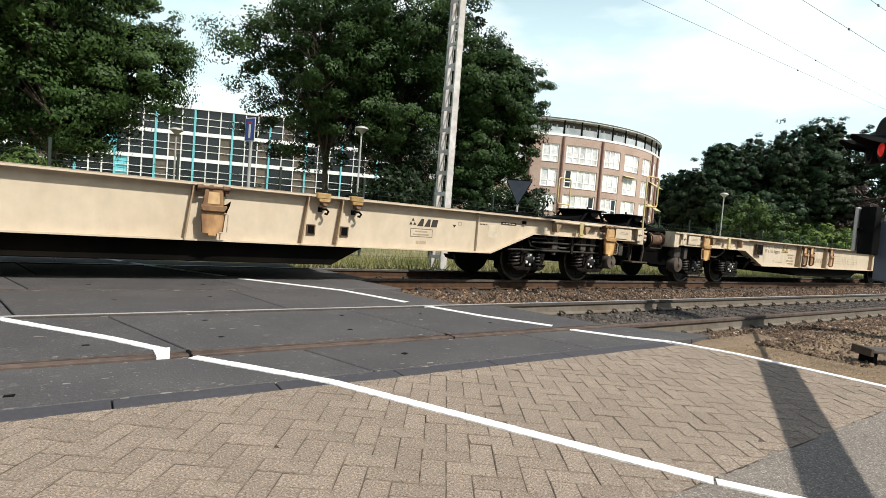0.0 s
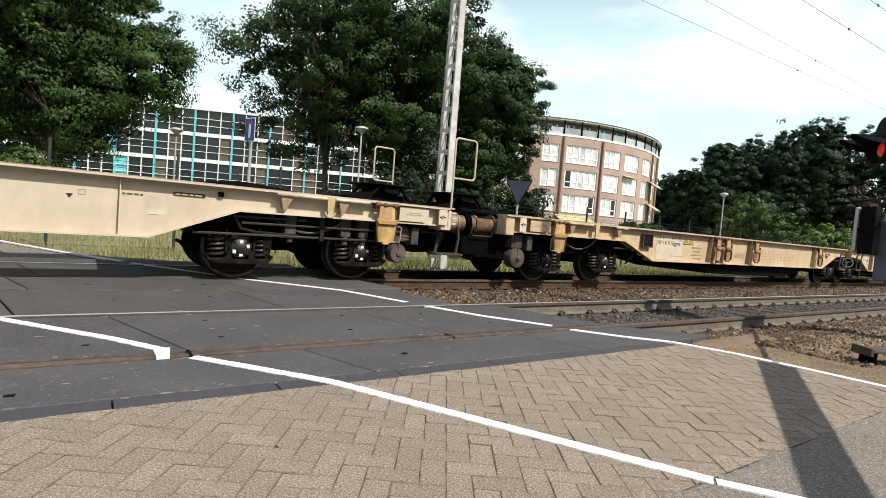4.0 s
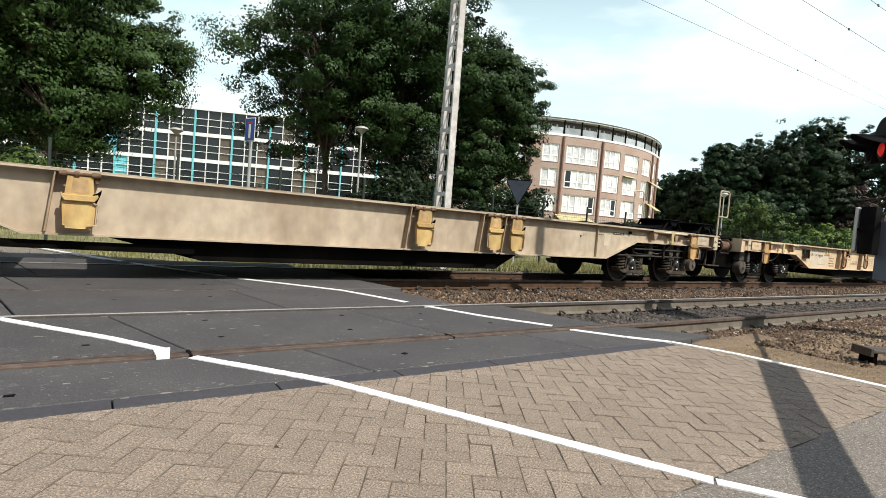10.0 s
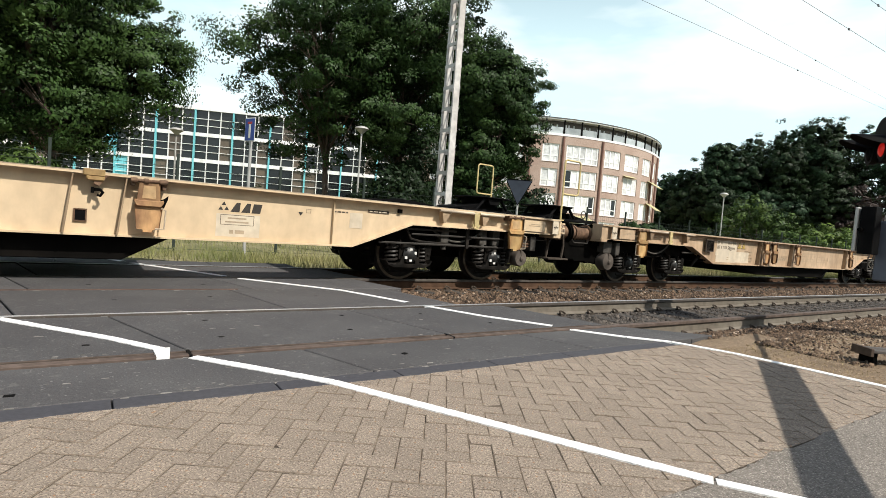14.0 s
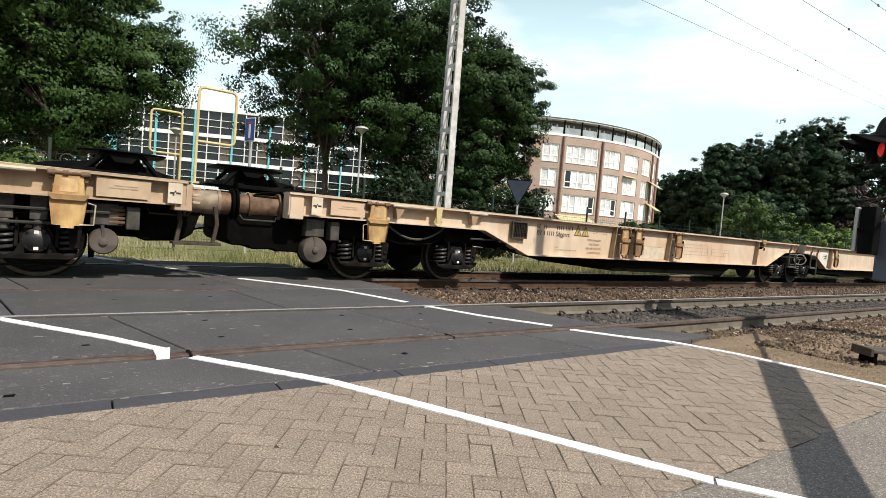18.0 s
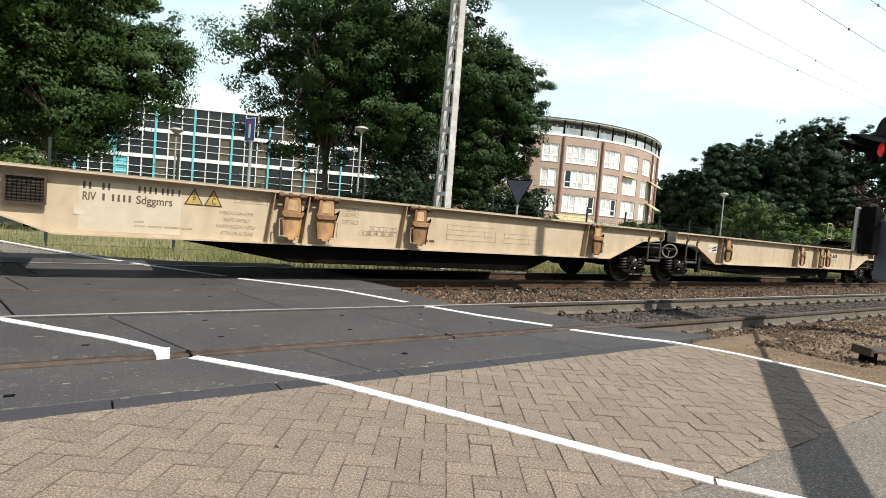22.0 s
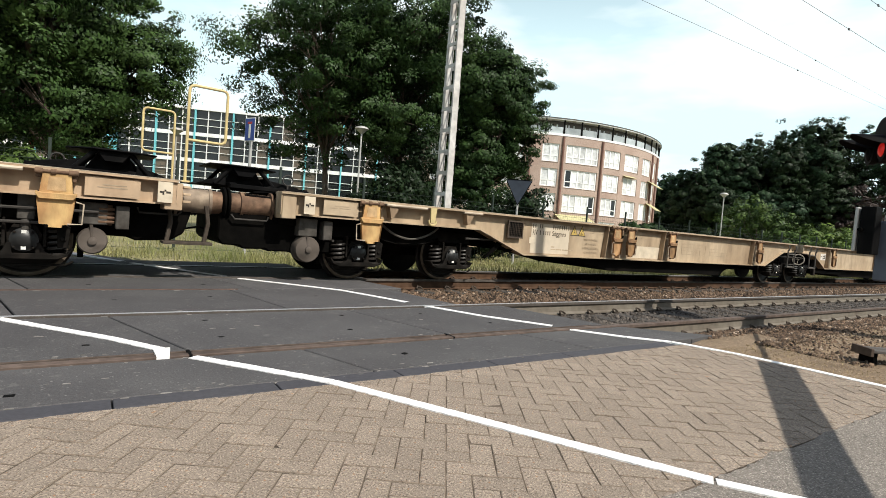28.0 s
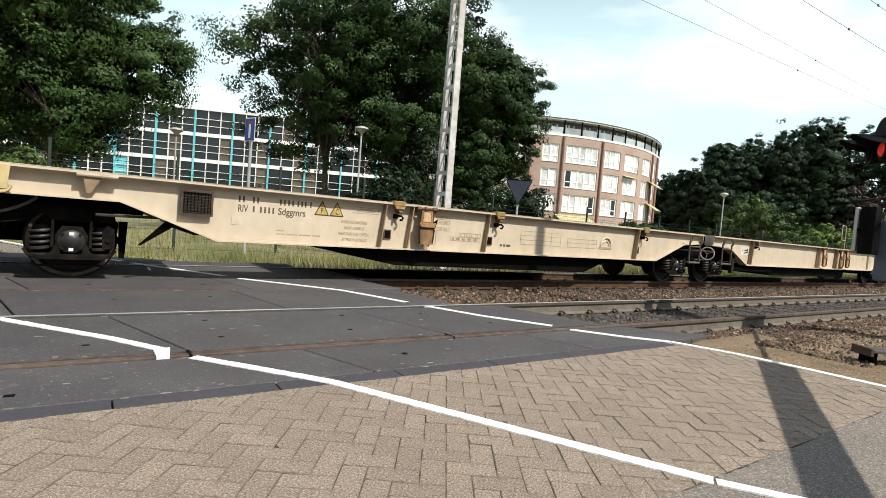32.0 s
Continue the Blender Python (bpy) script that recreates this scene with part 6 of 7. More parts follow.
ob = new("catenary_mast", mesh_of("catenary_mast", bm, M["mast"], 0.01))
ob.matrix_basis = pose(9.2, 1.0, -0.4)
tagged(ob, "grey square steel catenary mast beside the near track", "mast", "catenary masts")


def overhead(y, x0, z0, x1, z1, r, label, cat="wire"):
    bm = bmesh.new()
    rod(bm, (x0, y, z0), (x1, y, z1), r, 6)
    ob = new("overhead_wire", mesh_of("overhead_wire", bm, M["cable"]))
    return tagged(ob, label, cat, "overhead wires")


for y, pts in WIRES:
    (xa, za), (xb, zb) = pts
    sl = (zb - za) / (xb - xa)
    w_ = overhead(y, -30, za + sl * (-30 - xa), 120, zb + sl * (120 - xb), 0.0045, "thin dark overhead wire along the track")
    bm = bmesh.new()
    for x in (xa * 0.5 + xb * 0.5, xb * 1.6):
        z = za + sl * (x - xa)
        box(bm, x - 0.03, x + 0.03, y - 0.012, y + 0.012, z - 0.02, z + 0.02)
    part("wire_clip", bm, M["cable"], w_)


def wire_fence(x0, n, y, step):
    for i in range(n):
        t = thing("wire_fence", pose(x0 + i * step, y, -0.25), "dark green wire-mesh fence panel between dark posts", "fence", "fence panels along the track")
        bm = bmesh.new()
        box(bm, -0.03, 0.03, -0.03, 0.03, 0, 2.42)
        part("post", bm, M["fence"], t, "", 0.005)
        bm = bmesh.new()
        for z in (0.15, 0.6, 1.05, 1.5, 1.95, 2.1):
            rod(bm, (0.03, 0, z), (step - 0.03, 0, z), 0.006, 4)
        for j in range(1, 20):
            x = j * step / 20
            rod(bm, (x, 0, 0.1), (x, 0, 2.15), 0.0022, 3)
        tagged(part("wire_panel", bm, M["fence"], t), "", "", "", "stuff")


wire_fence(-5.5, 28, 14.0, 2.45)


def road_sign_blue(x, y, zb, rz):
    t = thing("road_sign", pose(x, y, zb, 0, 0, rz), "blue rectangular no-through-road sign on a grey post", "traffic sign")
    bm = bmesh.new()
    rod(bm, (0, 0, 0), (0, 0, 3.42), 0.038, 12)
    part("post", bm, M["galv"], t, "galvanised post", 0, True)
    bm = bmesh.new()
    box(bm, -0.19, 0.19, -0.055, -0.04, 2.84, 3.42)
    pl = part("sign_plate", bm, M["white"], t, "blue sign plate with a white rim", 0.01)
    bm = bmesh.new()
    box(bm, -0.17, 0.17, -0.060, -0.056, 2.862, 3.398)
    part("blue_field", bm, M["blue"], pl)
    bm = bmesh.new()
    box(bm, -0.035, 0.035, -0.0645, -0.061, 2.92, 3.26)
    part("white_stripe", bm, M["white"], pl)
    bm = bmesh.new()
    box(bm, -0.08, 0.08, -0.0645, -0.061, 3.265, 3.32)
    part("red_bar", bm, M["red"], pl)


road_sign_blue(3.38, 13.55, -0.18, -66)


def yield_back(x, y, zb, rz):
    t = thing("road_sign", pose(x, y, zb, 0, 0, rz), "grey back of a triangular give-way sign on a post", "traffic sign")
    bm = bmesh.new()
    rod(bm, (0, 0.03, 0), (0, 0.03, 3.05), 0.038, 12)
    part("post", bm, M["galv"], t, "", 0, True)
    bm = bmesh.new()
    prism(bm, [(0, 2.18), (0.42, 2.98), (0.38, 3.03), (-0.38, 3.03), (-0.42, 2.98)], -0.012, 0.0)
    part("sign_plate", bm, M["sign_back"], t, "dull grey unpainted back", 0.004)
    bm = bmesh.new()
    for a, b in (((0, 2.18), (0.42, 2.99)), ((0.40, 3.02), (-0.40, 3.02)), ((-0.42, 2.99), (0, 2.18))):
        rod(bm, (a[0], -0.016, a[1]), (b[0], -0.016, b[1]), 0.012, 6)
    part("rim", bm, M["black"], t)


yield_back(11.88, 13.0, -0.34, -44)


def street_lamp(x, y, zb, h, label):
    t = thing("street_lamp", pose(x, y, zb), label, "street lamp", "street lamps")
    bm = bmesh.new()
    rod(bm, (0, 0, 0), (0, 0, h * 0.35), 0.065, 12)
    rod(bm, (0, 0, h * 0.35), (0, 0, h - 0.2), 0.042, 12, 0.036)
    part("pole", bm, M["galv"], t, "pale steel pole", 0, True)
    bm = bmesh.new()
    lathe(bm, [(0.04, -0.24), (0.09, -0.2), (0.24, -0.06)], 20, "z", (0, 0, h))
    part("lamp_glass", bm, M["lamp_glass"], t, "frosted bowl", 0, True)
    bm = bmesh.new()
    lathe(bm, [(0.26, -0.06), (0.29, -0.04), (0.24, 0.03), (0.08, 0.08), (0.01, 0.085)], 20, "z", (0, 0, h))
    part("hood", bm, M["galv"], t, "grey shallow hood", 0, True)


street_lamp(9.35, 20.0, -0.35, 5.05, "grey post-top street lamp before the trees")
street_lamp(36.0, 18.8, -0.35, 5.0, "grey post-top street lamp beside the shrubs")
street_lamp(3.3, 26.0, -0.35, 4.6, "grey post-top street lamp before the glazed building")


# ---- warning signal and barrier at the road's edge ----
def signal(x, y):
    t = thing("level_crossing_signal", pose(x, y, -0.442) @ Matrix.Diagonal((1.38, 1.38, 1.38, 1)), "black hooded level crossing signal on a grey barrier post", "signal")
    bm = bmesh.new()
    box(bm, 0.03, 0.21, -0.30, 0.0, 0.83, 1.41)
    part("housing", bm, M["steel_blue"], t, "blue-grey barrier machine housing", 0.015)
    bm = bmesh.new()
    rod(bm, (0.26, -0.2, 0.3), (0.26, -0.2, 2.5), 0.05, 14)
    part("mast", bm, M["grey_pipe"], t, "", 0, True)
    # counterweight beside the housing
    bm = bmesh.new()
    box(bm, -0.23, -0.15, 0.082, 0.112, 1.10, 1.52)
    part("counterweight_cover", bm, M["galv"], t, "pale grey cover plate", 0.006)
    bm = bmesh.new()
    box(bm, -0.22, -0.05, -0.05, 0.068, 1.08, 1.53)
    for z in (1.15, 1.25, 1.35, 1.45):
        box(bm, -0.05, -0.035, -0.04, 0.14, z, z + 0.05)
    part("counterweight", bm, M["black"], t, "black stacked counterweight", 0.005)
    bm = bmesh.new()
    rod(bm, (-0.27, 0.05, 1.31), (0.05, 0.05, 1.31), 0.018, 8)
    part("weight_shaft", bm, M["dark_iron"], t)
    # hooded lamps, facing the road
    face = pose(0.14, -0.08, 0, 0, 0, -146)
    bm = bmesh.new()
    pts = [(-0.22 + 0.23 * math.cos(radians(a)), 2.235 + 0.23 * math.sin(radians(a))) for a in range(0, 360, 12)]
    prism(bm, pts, -0.09, 0.03)
    brd = put("backing_board", mesh_of("backing_board", bm, M["black"], 0.004), t, face, "black round backing disc")
    for dx in (0.0, -0.32):
        bm = bmesh.new()
        lathe(bm, [(0.11, -0.085), (0.12, -0.11), (0.12, -0.15)], 20, "y", (dx, 0, 2.12))
        put("lamp_body", mesh_of("lamp_body", bm, M["black"], 0, True), brd)
        bm = bmesh.new()
        lathe(bm, [(0.07, -0.152), (0.055, -0.166), (0.01, -0.176)], 20, "y", (dx, 0, 2.105))
        put("lens", mesh_of("lens", bm, M["black"] if dx else M["red_glow"], 0, True), brd, None, "dark unlit lens" if dx else "lit red lens")
        bm = bmesh.new()
        k = 14
        ring0, ring1 = [], []
        for i in range(k + 1):
            a = radians(8 + 164 * i / k)
            ln = 0.31 - 0.22 * (abs(i - k / 2) / (k / 2)) ** 3
            ring0.append(((dx + 0.125 * math.cos(a), -0.10, 2.12 + 0.125 * math.sin(a)), (dx + 0.118 * math.cos(a), -0.10, 2.12 + 0.118 * math.sin(a))))
            ring1.append(((dx + 0.125 * math.cos(a), -0.10 - ln, 2.13 + 0.125 * math.sin(a)), (dx + 0.118 * math.cos(a), -0.10 - ln, 2.13 + 0.118 * math.sin(a))))
        A = [[bm.verts.new(p_) for p_ in r] for r in ring0]
        B = [[bm.verts.new(p_) for p_ in r] for r in ring1]
        for i in range(k):
            bm.faces.new((A[i][0], A[i + 1][0], B[i + 1][0], B[i][0]))
            bm.faces.new((A[i + 1][1], A[i][1], B[i][1], B[i + 1][1]))
            bm.faces.new((B[i][0], B[i + 1][0], B[i + 1][1], B[i][1]))
        put("visor", mesh_of("visor", bm, M["black"], 0, True), brd, None, "long black lamp hood")
    # lowered barrier arm over the road, unseen: slim rod for faint shadow, then a board
    d = Vector((-0.887, -0.462, 0.0))
    s = Vector((0.48, -0.88, 0.0)) * 0.022
    root = Vector((0.076, -0.065, 1.472))
    bm = bmesh.new()
    rod(bm, root, root + d * 2.75, 0.016, 8)
    rod(bm, root - Vector((0, 0, 0.08)), root, 0.03, 8)
    part("arm_rod", bm, M["galv"], t, "slim unseen grey rod added to carry the barrier arm")
    bm = bmesh.new()
    vs = []
    for c, hh in ((root + d * 2.7, 0.098), (root + d * 6.5, 0.082)):
        vs += [bm.verts.new(c + s * i + Vector((0, 0, hh * j))) for i, j in ((-1, -1), (1, -1), (1, 1), (-1, 1))]
    for f in ((3, 2, 1, 0), (4, 5, 6, 7), (0, 1, 5, 4), (1, 2, 6, 5), (2, 3, 7, 6), (3, 0, 4, 7)):
        bm.faces.new([vs[i] for i in f])
    part("barrier_arm", bm, M["white"], t, "lowered white barrier arm", 0.004)
    return t


signal(8.70, 2.485)


def low_platform(x, y):
    t = thing("low_platform", pose(x, y, -0.05, 0, 0, -38), "low weathered board on rusty iron feet in the verge", "platform")
    for y0 in (0.0, 0.13):
        bm = bmesh.new()
        box(bm, 0.02, 0.55, y0 + 0.004, y0 + 0.12, 0.12, 0.15)
        part("board", bm, M["wood"], t, "grey weathered board", 0.006)
    bm = bmesh.new()
    prism(bm, [(-0.015, 0.085), (0.018, 0.085), (0.018, 0.165), (-0.015, 0.165)], -0.01, 0.26)
    part("end_iron", bm, M["lamp_red"], t, "rusty end iron", 0.004)
    for fx in (0.04, 0.36):
        bm = bmesh.new()
        box(bm, fx, fx + 0.04, 0.03, 0.22, -0.1, 0.12)
        part("foot", bm, M["dark_iron"], t)


low_platform(PLAT[0], PLAT[1])


# ---- buildings ----
def round_building(cx, cy, r):
    t = thing("apartment_building", pose(cx, cy, -0.5), "curved pink-brown brick apartment building with white windows", "apartment building")
    zf = [0.0, 1.3, 3.4, 4.18, 6.28, 7.06, 9.16, 9.95, 12.05, 13.0]
    # window columns as pairs of angles
    cols = [(-172, -164), (-160, -150), (-147, -142), (-138, -128.4), (-122.6, -117.2), (-114.8, -103.2), (-100.8, -93.8), (-91.6, -83.6), (-80.8, -74.0), (-71.6, -67.6), (-64, -58), (-54, -46)]
    edges = [-178]
    for a, b in cols:
        edges += [a, b]
    edges += [-38]

    def at(a, q, z):
        return (q * math.cos(radians(a)), q * math.sin(radians(a)), z)

    bm = bmesh.new()
    rows_open = {1, 3, 5, 7}
    cell = {}
    za = zf

    def quad(p_):
        bm.faces.new([bm.verts.new(c) for c in p_])

    for i in range(len(edges) - 1):
        n = max(1, int((edges[i + 1] - edges[i]) / 2.0))
        for j in range(len(za) - 1):
            hole = (i % 2 == 1) and j in rows_open
            for k in range(n):
                a, b = edges[i] + (edges[i + 1] - edges[i]) * k / n, edges[i] + (edges[i + 1] - edges[i]) * (k + 1) / n
                if not hole:
                    quad([at(a, r, za[j]), at(b, r, za[j]), at(b, r, za[j + 1]), at(a, r, za[j + 1])])
                else:
                    quad([at(a, r, za[j]), at(b, r, za[j]), at(b, r - 0.3, za[j]), at(a, r - 0.3, za[j])])
                    quad([at(a, r, za[j + 1]), at(b, r, za[j + 1]), at(b, r - 0.3, za[j + 1]), at(a, r - 0.3, za[j + 1])])
                    if k == 0:
                        quad([at(a, r, za[j]), at(a, r - 0.3, za[j]), at(a, r - 0.3, za[j + 1]), at(a, r, za[j + 1])])
                    if k == n - 1:
                        quad([at(b, r, za[j]), at(b, r - 0.3, za[j]), at(b, r - 0.3, za[j + 1]), at(b, r, za[j + 1])])
    # back of the building
    quad([at(-38, r, 0), at(-178, r, 0), at(-178, r, 13.0), at(-38, r, 13.0)])
    part("wall", bm, M["house_brick"], t, "pink-brown brick wall")

    def ring(name, r0, r1, z0, z1, material, a0=-178, a1=-38, label=""):
        b_ = bmesh.new()
        n = int(abs(a1 - a0) / 3)
        prev = None
        for k in range(n + 1):
            a = a0 + (a1 - a0) * k / n
            cur = [b_.verts.new(at(a, q, z)) for q, z in ((r0, z0), (r1, z0), (r1, z1), (r0, z1))]
            if prev:
                for q in range(4):
                    b_.faces.new((prev[q], prev[(q + 1) % 4], cur[(q + 1) % 4], cur[q]))
            else:
                b_.faces.new(cur)
            prev = cur
        b_.faces.new(prev[::-1])
        return part(name, b_, material, t, label)

    ring("plinth", r - 0.1, r + 0.06, 0.0, 0.9, M["pilaster"])
    ring("parapet", r - 0.3, r + 0.05, 13.004, 13.25, M["frame_white"], label="white parapet coping")
    ring("upper_wall", r - 1.4, r - 1.0, 13.0, 14.85, M["pane_warm"], label="dark glazed set-back top floor")
    ring("terrace_floor", r - 2.4, r - 0.3, 12.8, 13.0, M["spandrel"])
    ring("roof_edge", r - 2.6, r + 0.12, 14.85, 14.96, M["frame_white"], label="thin pale roof edge")
    ring("roof_fascia", r + 0.11, r + 0.17, 14.95, 15.06, M["roof"])
    b_ = bmesh.new()
    slab(b_, [at(a, r - 2.6, 0)[:2] for a in range(-178, -37, 5)], 14.88, 15.04)
    part("roof", b_, M["roof"], t, "flat dark roof")
    for a in range(-176, -38, 6):
        b_ = bmesh.new()
        rod(b_, at(a, r - 0.1, 13.2), at(a, r - 0.1, 14.85), 0.09, 8)
        part("roof_post", b_, M["black"], t, "black roof post")
        n = 3
        b_ = bmesh.new()
        for k in range(n):
            u, v = a + 0.4 + 5.2 * k / n, a + 0.4 + 5.2 * (k + 1) / n
            b_.faces.new([b_.verts.new(c) for c in (at(u, r - 0.12, 13.28), at(v, r - 0.12, 13.28), at(v, r - 0.12, 14.02), at(u, r - 0.12, 14.02))])
        part("balustrade", b_, M["balustrade"], t, "frosted balustrade panel")
        for q0 in (a + 1.2, a + 2.2, a + 4.0):
            b_ = bmesh.new()
            q1 = q0 + 0.5
            b_.faces.new([b_.verts.new(c) for c in (at(q0, r - 0.97, 13.1), at(q1, r - 0.97, 13.1), at(q1, r - 0.97, 14.5), at(q0, r - 0.97, 14.5))])
            part("door_frame", b_, M["frame_white"], t)
    for a in (-140, -126.4, -116.0, -102.0, -72.8, -66):
        b_ = bmesh.new()
        rod(b_, at(a, r + 0.08, 0.3), at(a, r + 0.08, 12.9), 0.15, 8)
        part("rain_pipe", b_, M["pilaster"], t, "dark brown vertical strip")
    # windows
    for a, b in cols:
        width = (b - a) * math.pi / 180 * r
        panes = max(2, round(width / 0.9))
        for j in (1, 3, 5, 7):
            z0, z1 = za[j], za[j + 1]
            fr = bmesh.new()
            rr = r - 0.10

            def bar(a0, a1, q0, q1, depth=0.07):
                n_ = max(1, int((a1 - a0) / 2.5))
                for k in range(n_):
                    u, v = a0 + (a1 - a0) * k / n_, a0 + (a1 - a0) * (k + 1) / n_
                    c = [at(u, rr, q0), at(v, rr, q0), at(v, rr, q1), at(u, rr, q1), at(u, rr - depth, q0), at(v, rr - depth, q0), at(v, rr - depth, q1), at(u, rr - depth, q1)]
                    vv = [fr.verts.new(w_) for w_ in c]
                    for f in ((0, 1, 2, 3), (7, 6, 5, 4), (0, 4, 5, 1), (3, 2, 6, 7), (1, 5, 6, 2), (4, 0, 3, 7)):
                        fr.faces.new([vv[q] for q in f])

            deg = 0.17 / r * 57.3
            us, vs = [a, a + deg] + [a + deg + (b - a - 2 * deg) * k / 3 for k in (1, 2)] + [b - deg, b], [z0, z0 + 0.14, z1 - 0.14, z1]
            grid = {(i, k, q): fr.verts.new(at(u, rr - 0.07 * q, v)) for i, u in enumerate(us) for k, v in enumerate(vs) for q in (0, 1)}
            for i in range(5):
                for k in range(3):
                    if k != 1 or i in (0, 4):
                        fr.faces.new([grid[c] for c in ((i, k, 0), (i + 1, k, 0), (i + 1, k + 1, 0), (i, k + 1, 0))])
                        fr.faces.new([grid[c] for c in ((i, k, 1), (i, k + 1, 1), (i + 1, k + 1, 1), (i + 1, k, 1))])
            for k, i0, i1 in ((0, 0, 5), (3, 0, 5), (1, 1, 4), (2, 1, 4)):
                for i in range(i0, i1):
                    fr.faces.new([grid[c] for c in ((i, k, 0), (i + 1, k, 0), (i + 1, k, 1), (i, k, 1))])
            for i, k0, k1 in ((0, 0, 3), (5, 0, 3), (1, 1, 2), (4, 1, 2)):
                for k in range(k0, k1):
                    fr.faces.new([grid[c] for c in ((i, k, 0), (i, k + 1, 0), (i, k + 1, 1), (i, k, 1))])
            win = part("window", fr, M["frame_white"], t, "white casement window")
            fr, rr = bmesh.new(), r - 0.106
            bar(a + deg, b - deg, z0 + 0.66, z0 + 0.77)
            rr = r - 0.10
            part("glazing_bar", fr, M["frame_white"], win)
            for k in range(1, panes):
                fr = bmesh.new()
                c = a + (b - a - deg) * k / panes
                bar(c, c + deg, z0 + 0.14, z1 - 0.14, 0.075)
                part("mullion", fr, M["frame_white"], win)
            for k in range(panes):
                u, v = a + (b - a) * k / panes, a + (b - a) * (k + 1) / panes
                g = bmesh.new()
                g.faces.new([g.verts.new(c) for c in (at(u, r - 0.15, z0), at(v, r - 0.15, z0), at(v, r - 0.15, z1), at(u, r - 0.15, z1))])
                part("pane", g, M["curtain"] if (k * 7 + j * 3 + int(a)) % 11 else M["pane"], win)
            sl = bmesh.new()
            for k in range(max(1, int((b - a) / 2.5))):
                n_ = max(1, int((b - a) / 2.5))
                u, v = a + (b - a) * k / n_, a + (b - a) * (k + 1) / n_
                sl.faces.new([sl.verts.new(c) for c in (at(u, r - 0.25, z0 + 0.003), at(v, r - 0.25, z0 + 0.003), at(v, r + 0.06, z0 - 0.04), at(u, r + 0.06, z0 - 0.04))])
            part("window_sill", sl, M["frame_white"], win)
    for a, z in ((-73.0, 9.4), (-73.0, 6.5), (-89, 9.4)):
        b_ = bmesh.new()
        q = [at(a - 3, r + 0.05, z), at(a + 3, r + 0.05, z), at(a + 3, r + 1.5, z - 0.9), at(a - 3, r + 1.5, z - 0.9)] if a > -80 else [at(a - 3, r + 0.05, z), at(a + 3, r + 0.05, z), at(a + 3, r + 0.5, z - 0.2), at(a - 3, r + 0.5, z - 0.2)]
        b_.faces.new([b_.verts.new(c) for c in q])
        b_.faces.new([b_.verts.new((c[0], c[1], c[2] - 0.03)) for c in q[::-1]])
        part("awning", b_, M["awning"], t, "pale yellow window awning")
    # low yellow-green canopy at the foot
    b_ = bmesh.new()
    b_.faces.new([b_.verts.new(c) for c in (at(-117, r + 0.05, 3.9), at(-106, r + 0.05, 3.9), at(-106, r + 2.0, 3.2), at(-117, r + 2.0, 3.2))])
    part("canopy", b_, M["awning"], t, "pale yellow canopy")


round_building(55.34, 62.48, 21.3)


def glazed_building(origin, ang, length, floors, fh):
    """A long glazed facade: white bands, turquoise and white mullions, dark panes."""
    t = thing("glazed_building", Matrix.Translation((*origin, -0.1)) @ pose(0, 0, 0, 0, 0, ang), "long glazed office building with a white and turquoise facade grid", "office building")
    # dark brown body stands in for the shade behind the glazing
    bm = bmesh.new()
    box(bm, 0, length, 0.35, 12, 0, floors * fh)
    part("body", bm, M["pilaster"], t, "building body in dark brown for the shade behind the glazing")
    bm = bmesh.new()
    box(bm, -0.2, length + 0.2, -0.1, 12.2, floors * fh + 0.0, floors * fh + 0.28)
    part("roof", bm, M["spandrel"], t, "flat roof with a white edge")
    bay = 1.52
    n = int(length / bay)
    for f in range(floors):
        z = f * fh
        bm = bmesh.new()
        box(bm, 0, length, 0.02, 0.34, z + 0.0, z + 0.45)
        part("spandrel", bm, M["spandrel"], t, "white spandrel band")
        for q in (0.32, 0.62):
            bm = bmesh.new()
            zz = z + 0.45 + (fh - 0.45) * q
            box(bm, 0, length, 0.06, 0.16, zz - 0.032, zz + 0.032)
            part("rail", bm, M["frame_white"], t, "white horizontal glazing bar")
    gm = {}
    for key in ("pane", "pane_warm", "turquoise"):
        bm = bmesh.new()
        box(bm, 0.04, bay - 0.04, 0.22, 0.26, 0.45, fh)
        gm[key] = mesh_of("glazing", bm, M[key])
    rng = random.Random(5)
    for f in range(floors):
        for i in range(n):
            r_ = rng.random()
            put("glazing", gm["pane" if r_ < 0.80 else "pane_warm" if r_ < 0.975 else "turquoise"], t, pose(i * bay, 0, f * fh))
    mw = bmesh.new()
    box(mw, -0.038, 0.038, -0.02, 0.2, 0, floors * fh)
    mt = bmesh.new()
    box(mt, -0.085, 0.085, -0.12, 0.2, 0, floors * fh)
    mw, mt = mesh_of("mullion", mw, M["frame_white"]), mesh_of("mullion", mt, M["turquoise"])
    for i in range(n + 1):
        put("mullion", mt if i % 3 == 0 else mw, t, pose(i * bay, 0, 0.02), "turquoise mullion" if i % 3 == 0 else "white mullion")


glazed_building(GLZ[0], GLZ[1], 66, 4, 3.25)


# ---- trees ----
def tree(name, x, y, zb, trunk_h, trunk_r, lobes, n, leaf, material, seed, label, lean=0.0, droop=0.1, sub=60, calm=0.5):
    """lobes: (dx, dy, z, rx, ry, rz) clouds of twigs; leaves gather in clumps on them."""
    rng = np.random.default_rng(seed)
    t = thing(name, pose(x, y, zb), label, "tree")
    bm = bmesh.new()
    top = Vector((lean, 0, trunk_h))
    segs = [Vector((0.04 * math.sin(3 * i + seed), 0.04 * math.cos(2 * i), 0)) + top * (i / 6) for i in range(7)]
    for i in range(6):
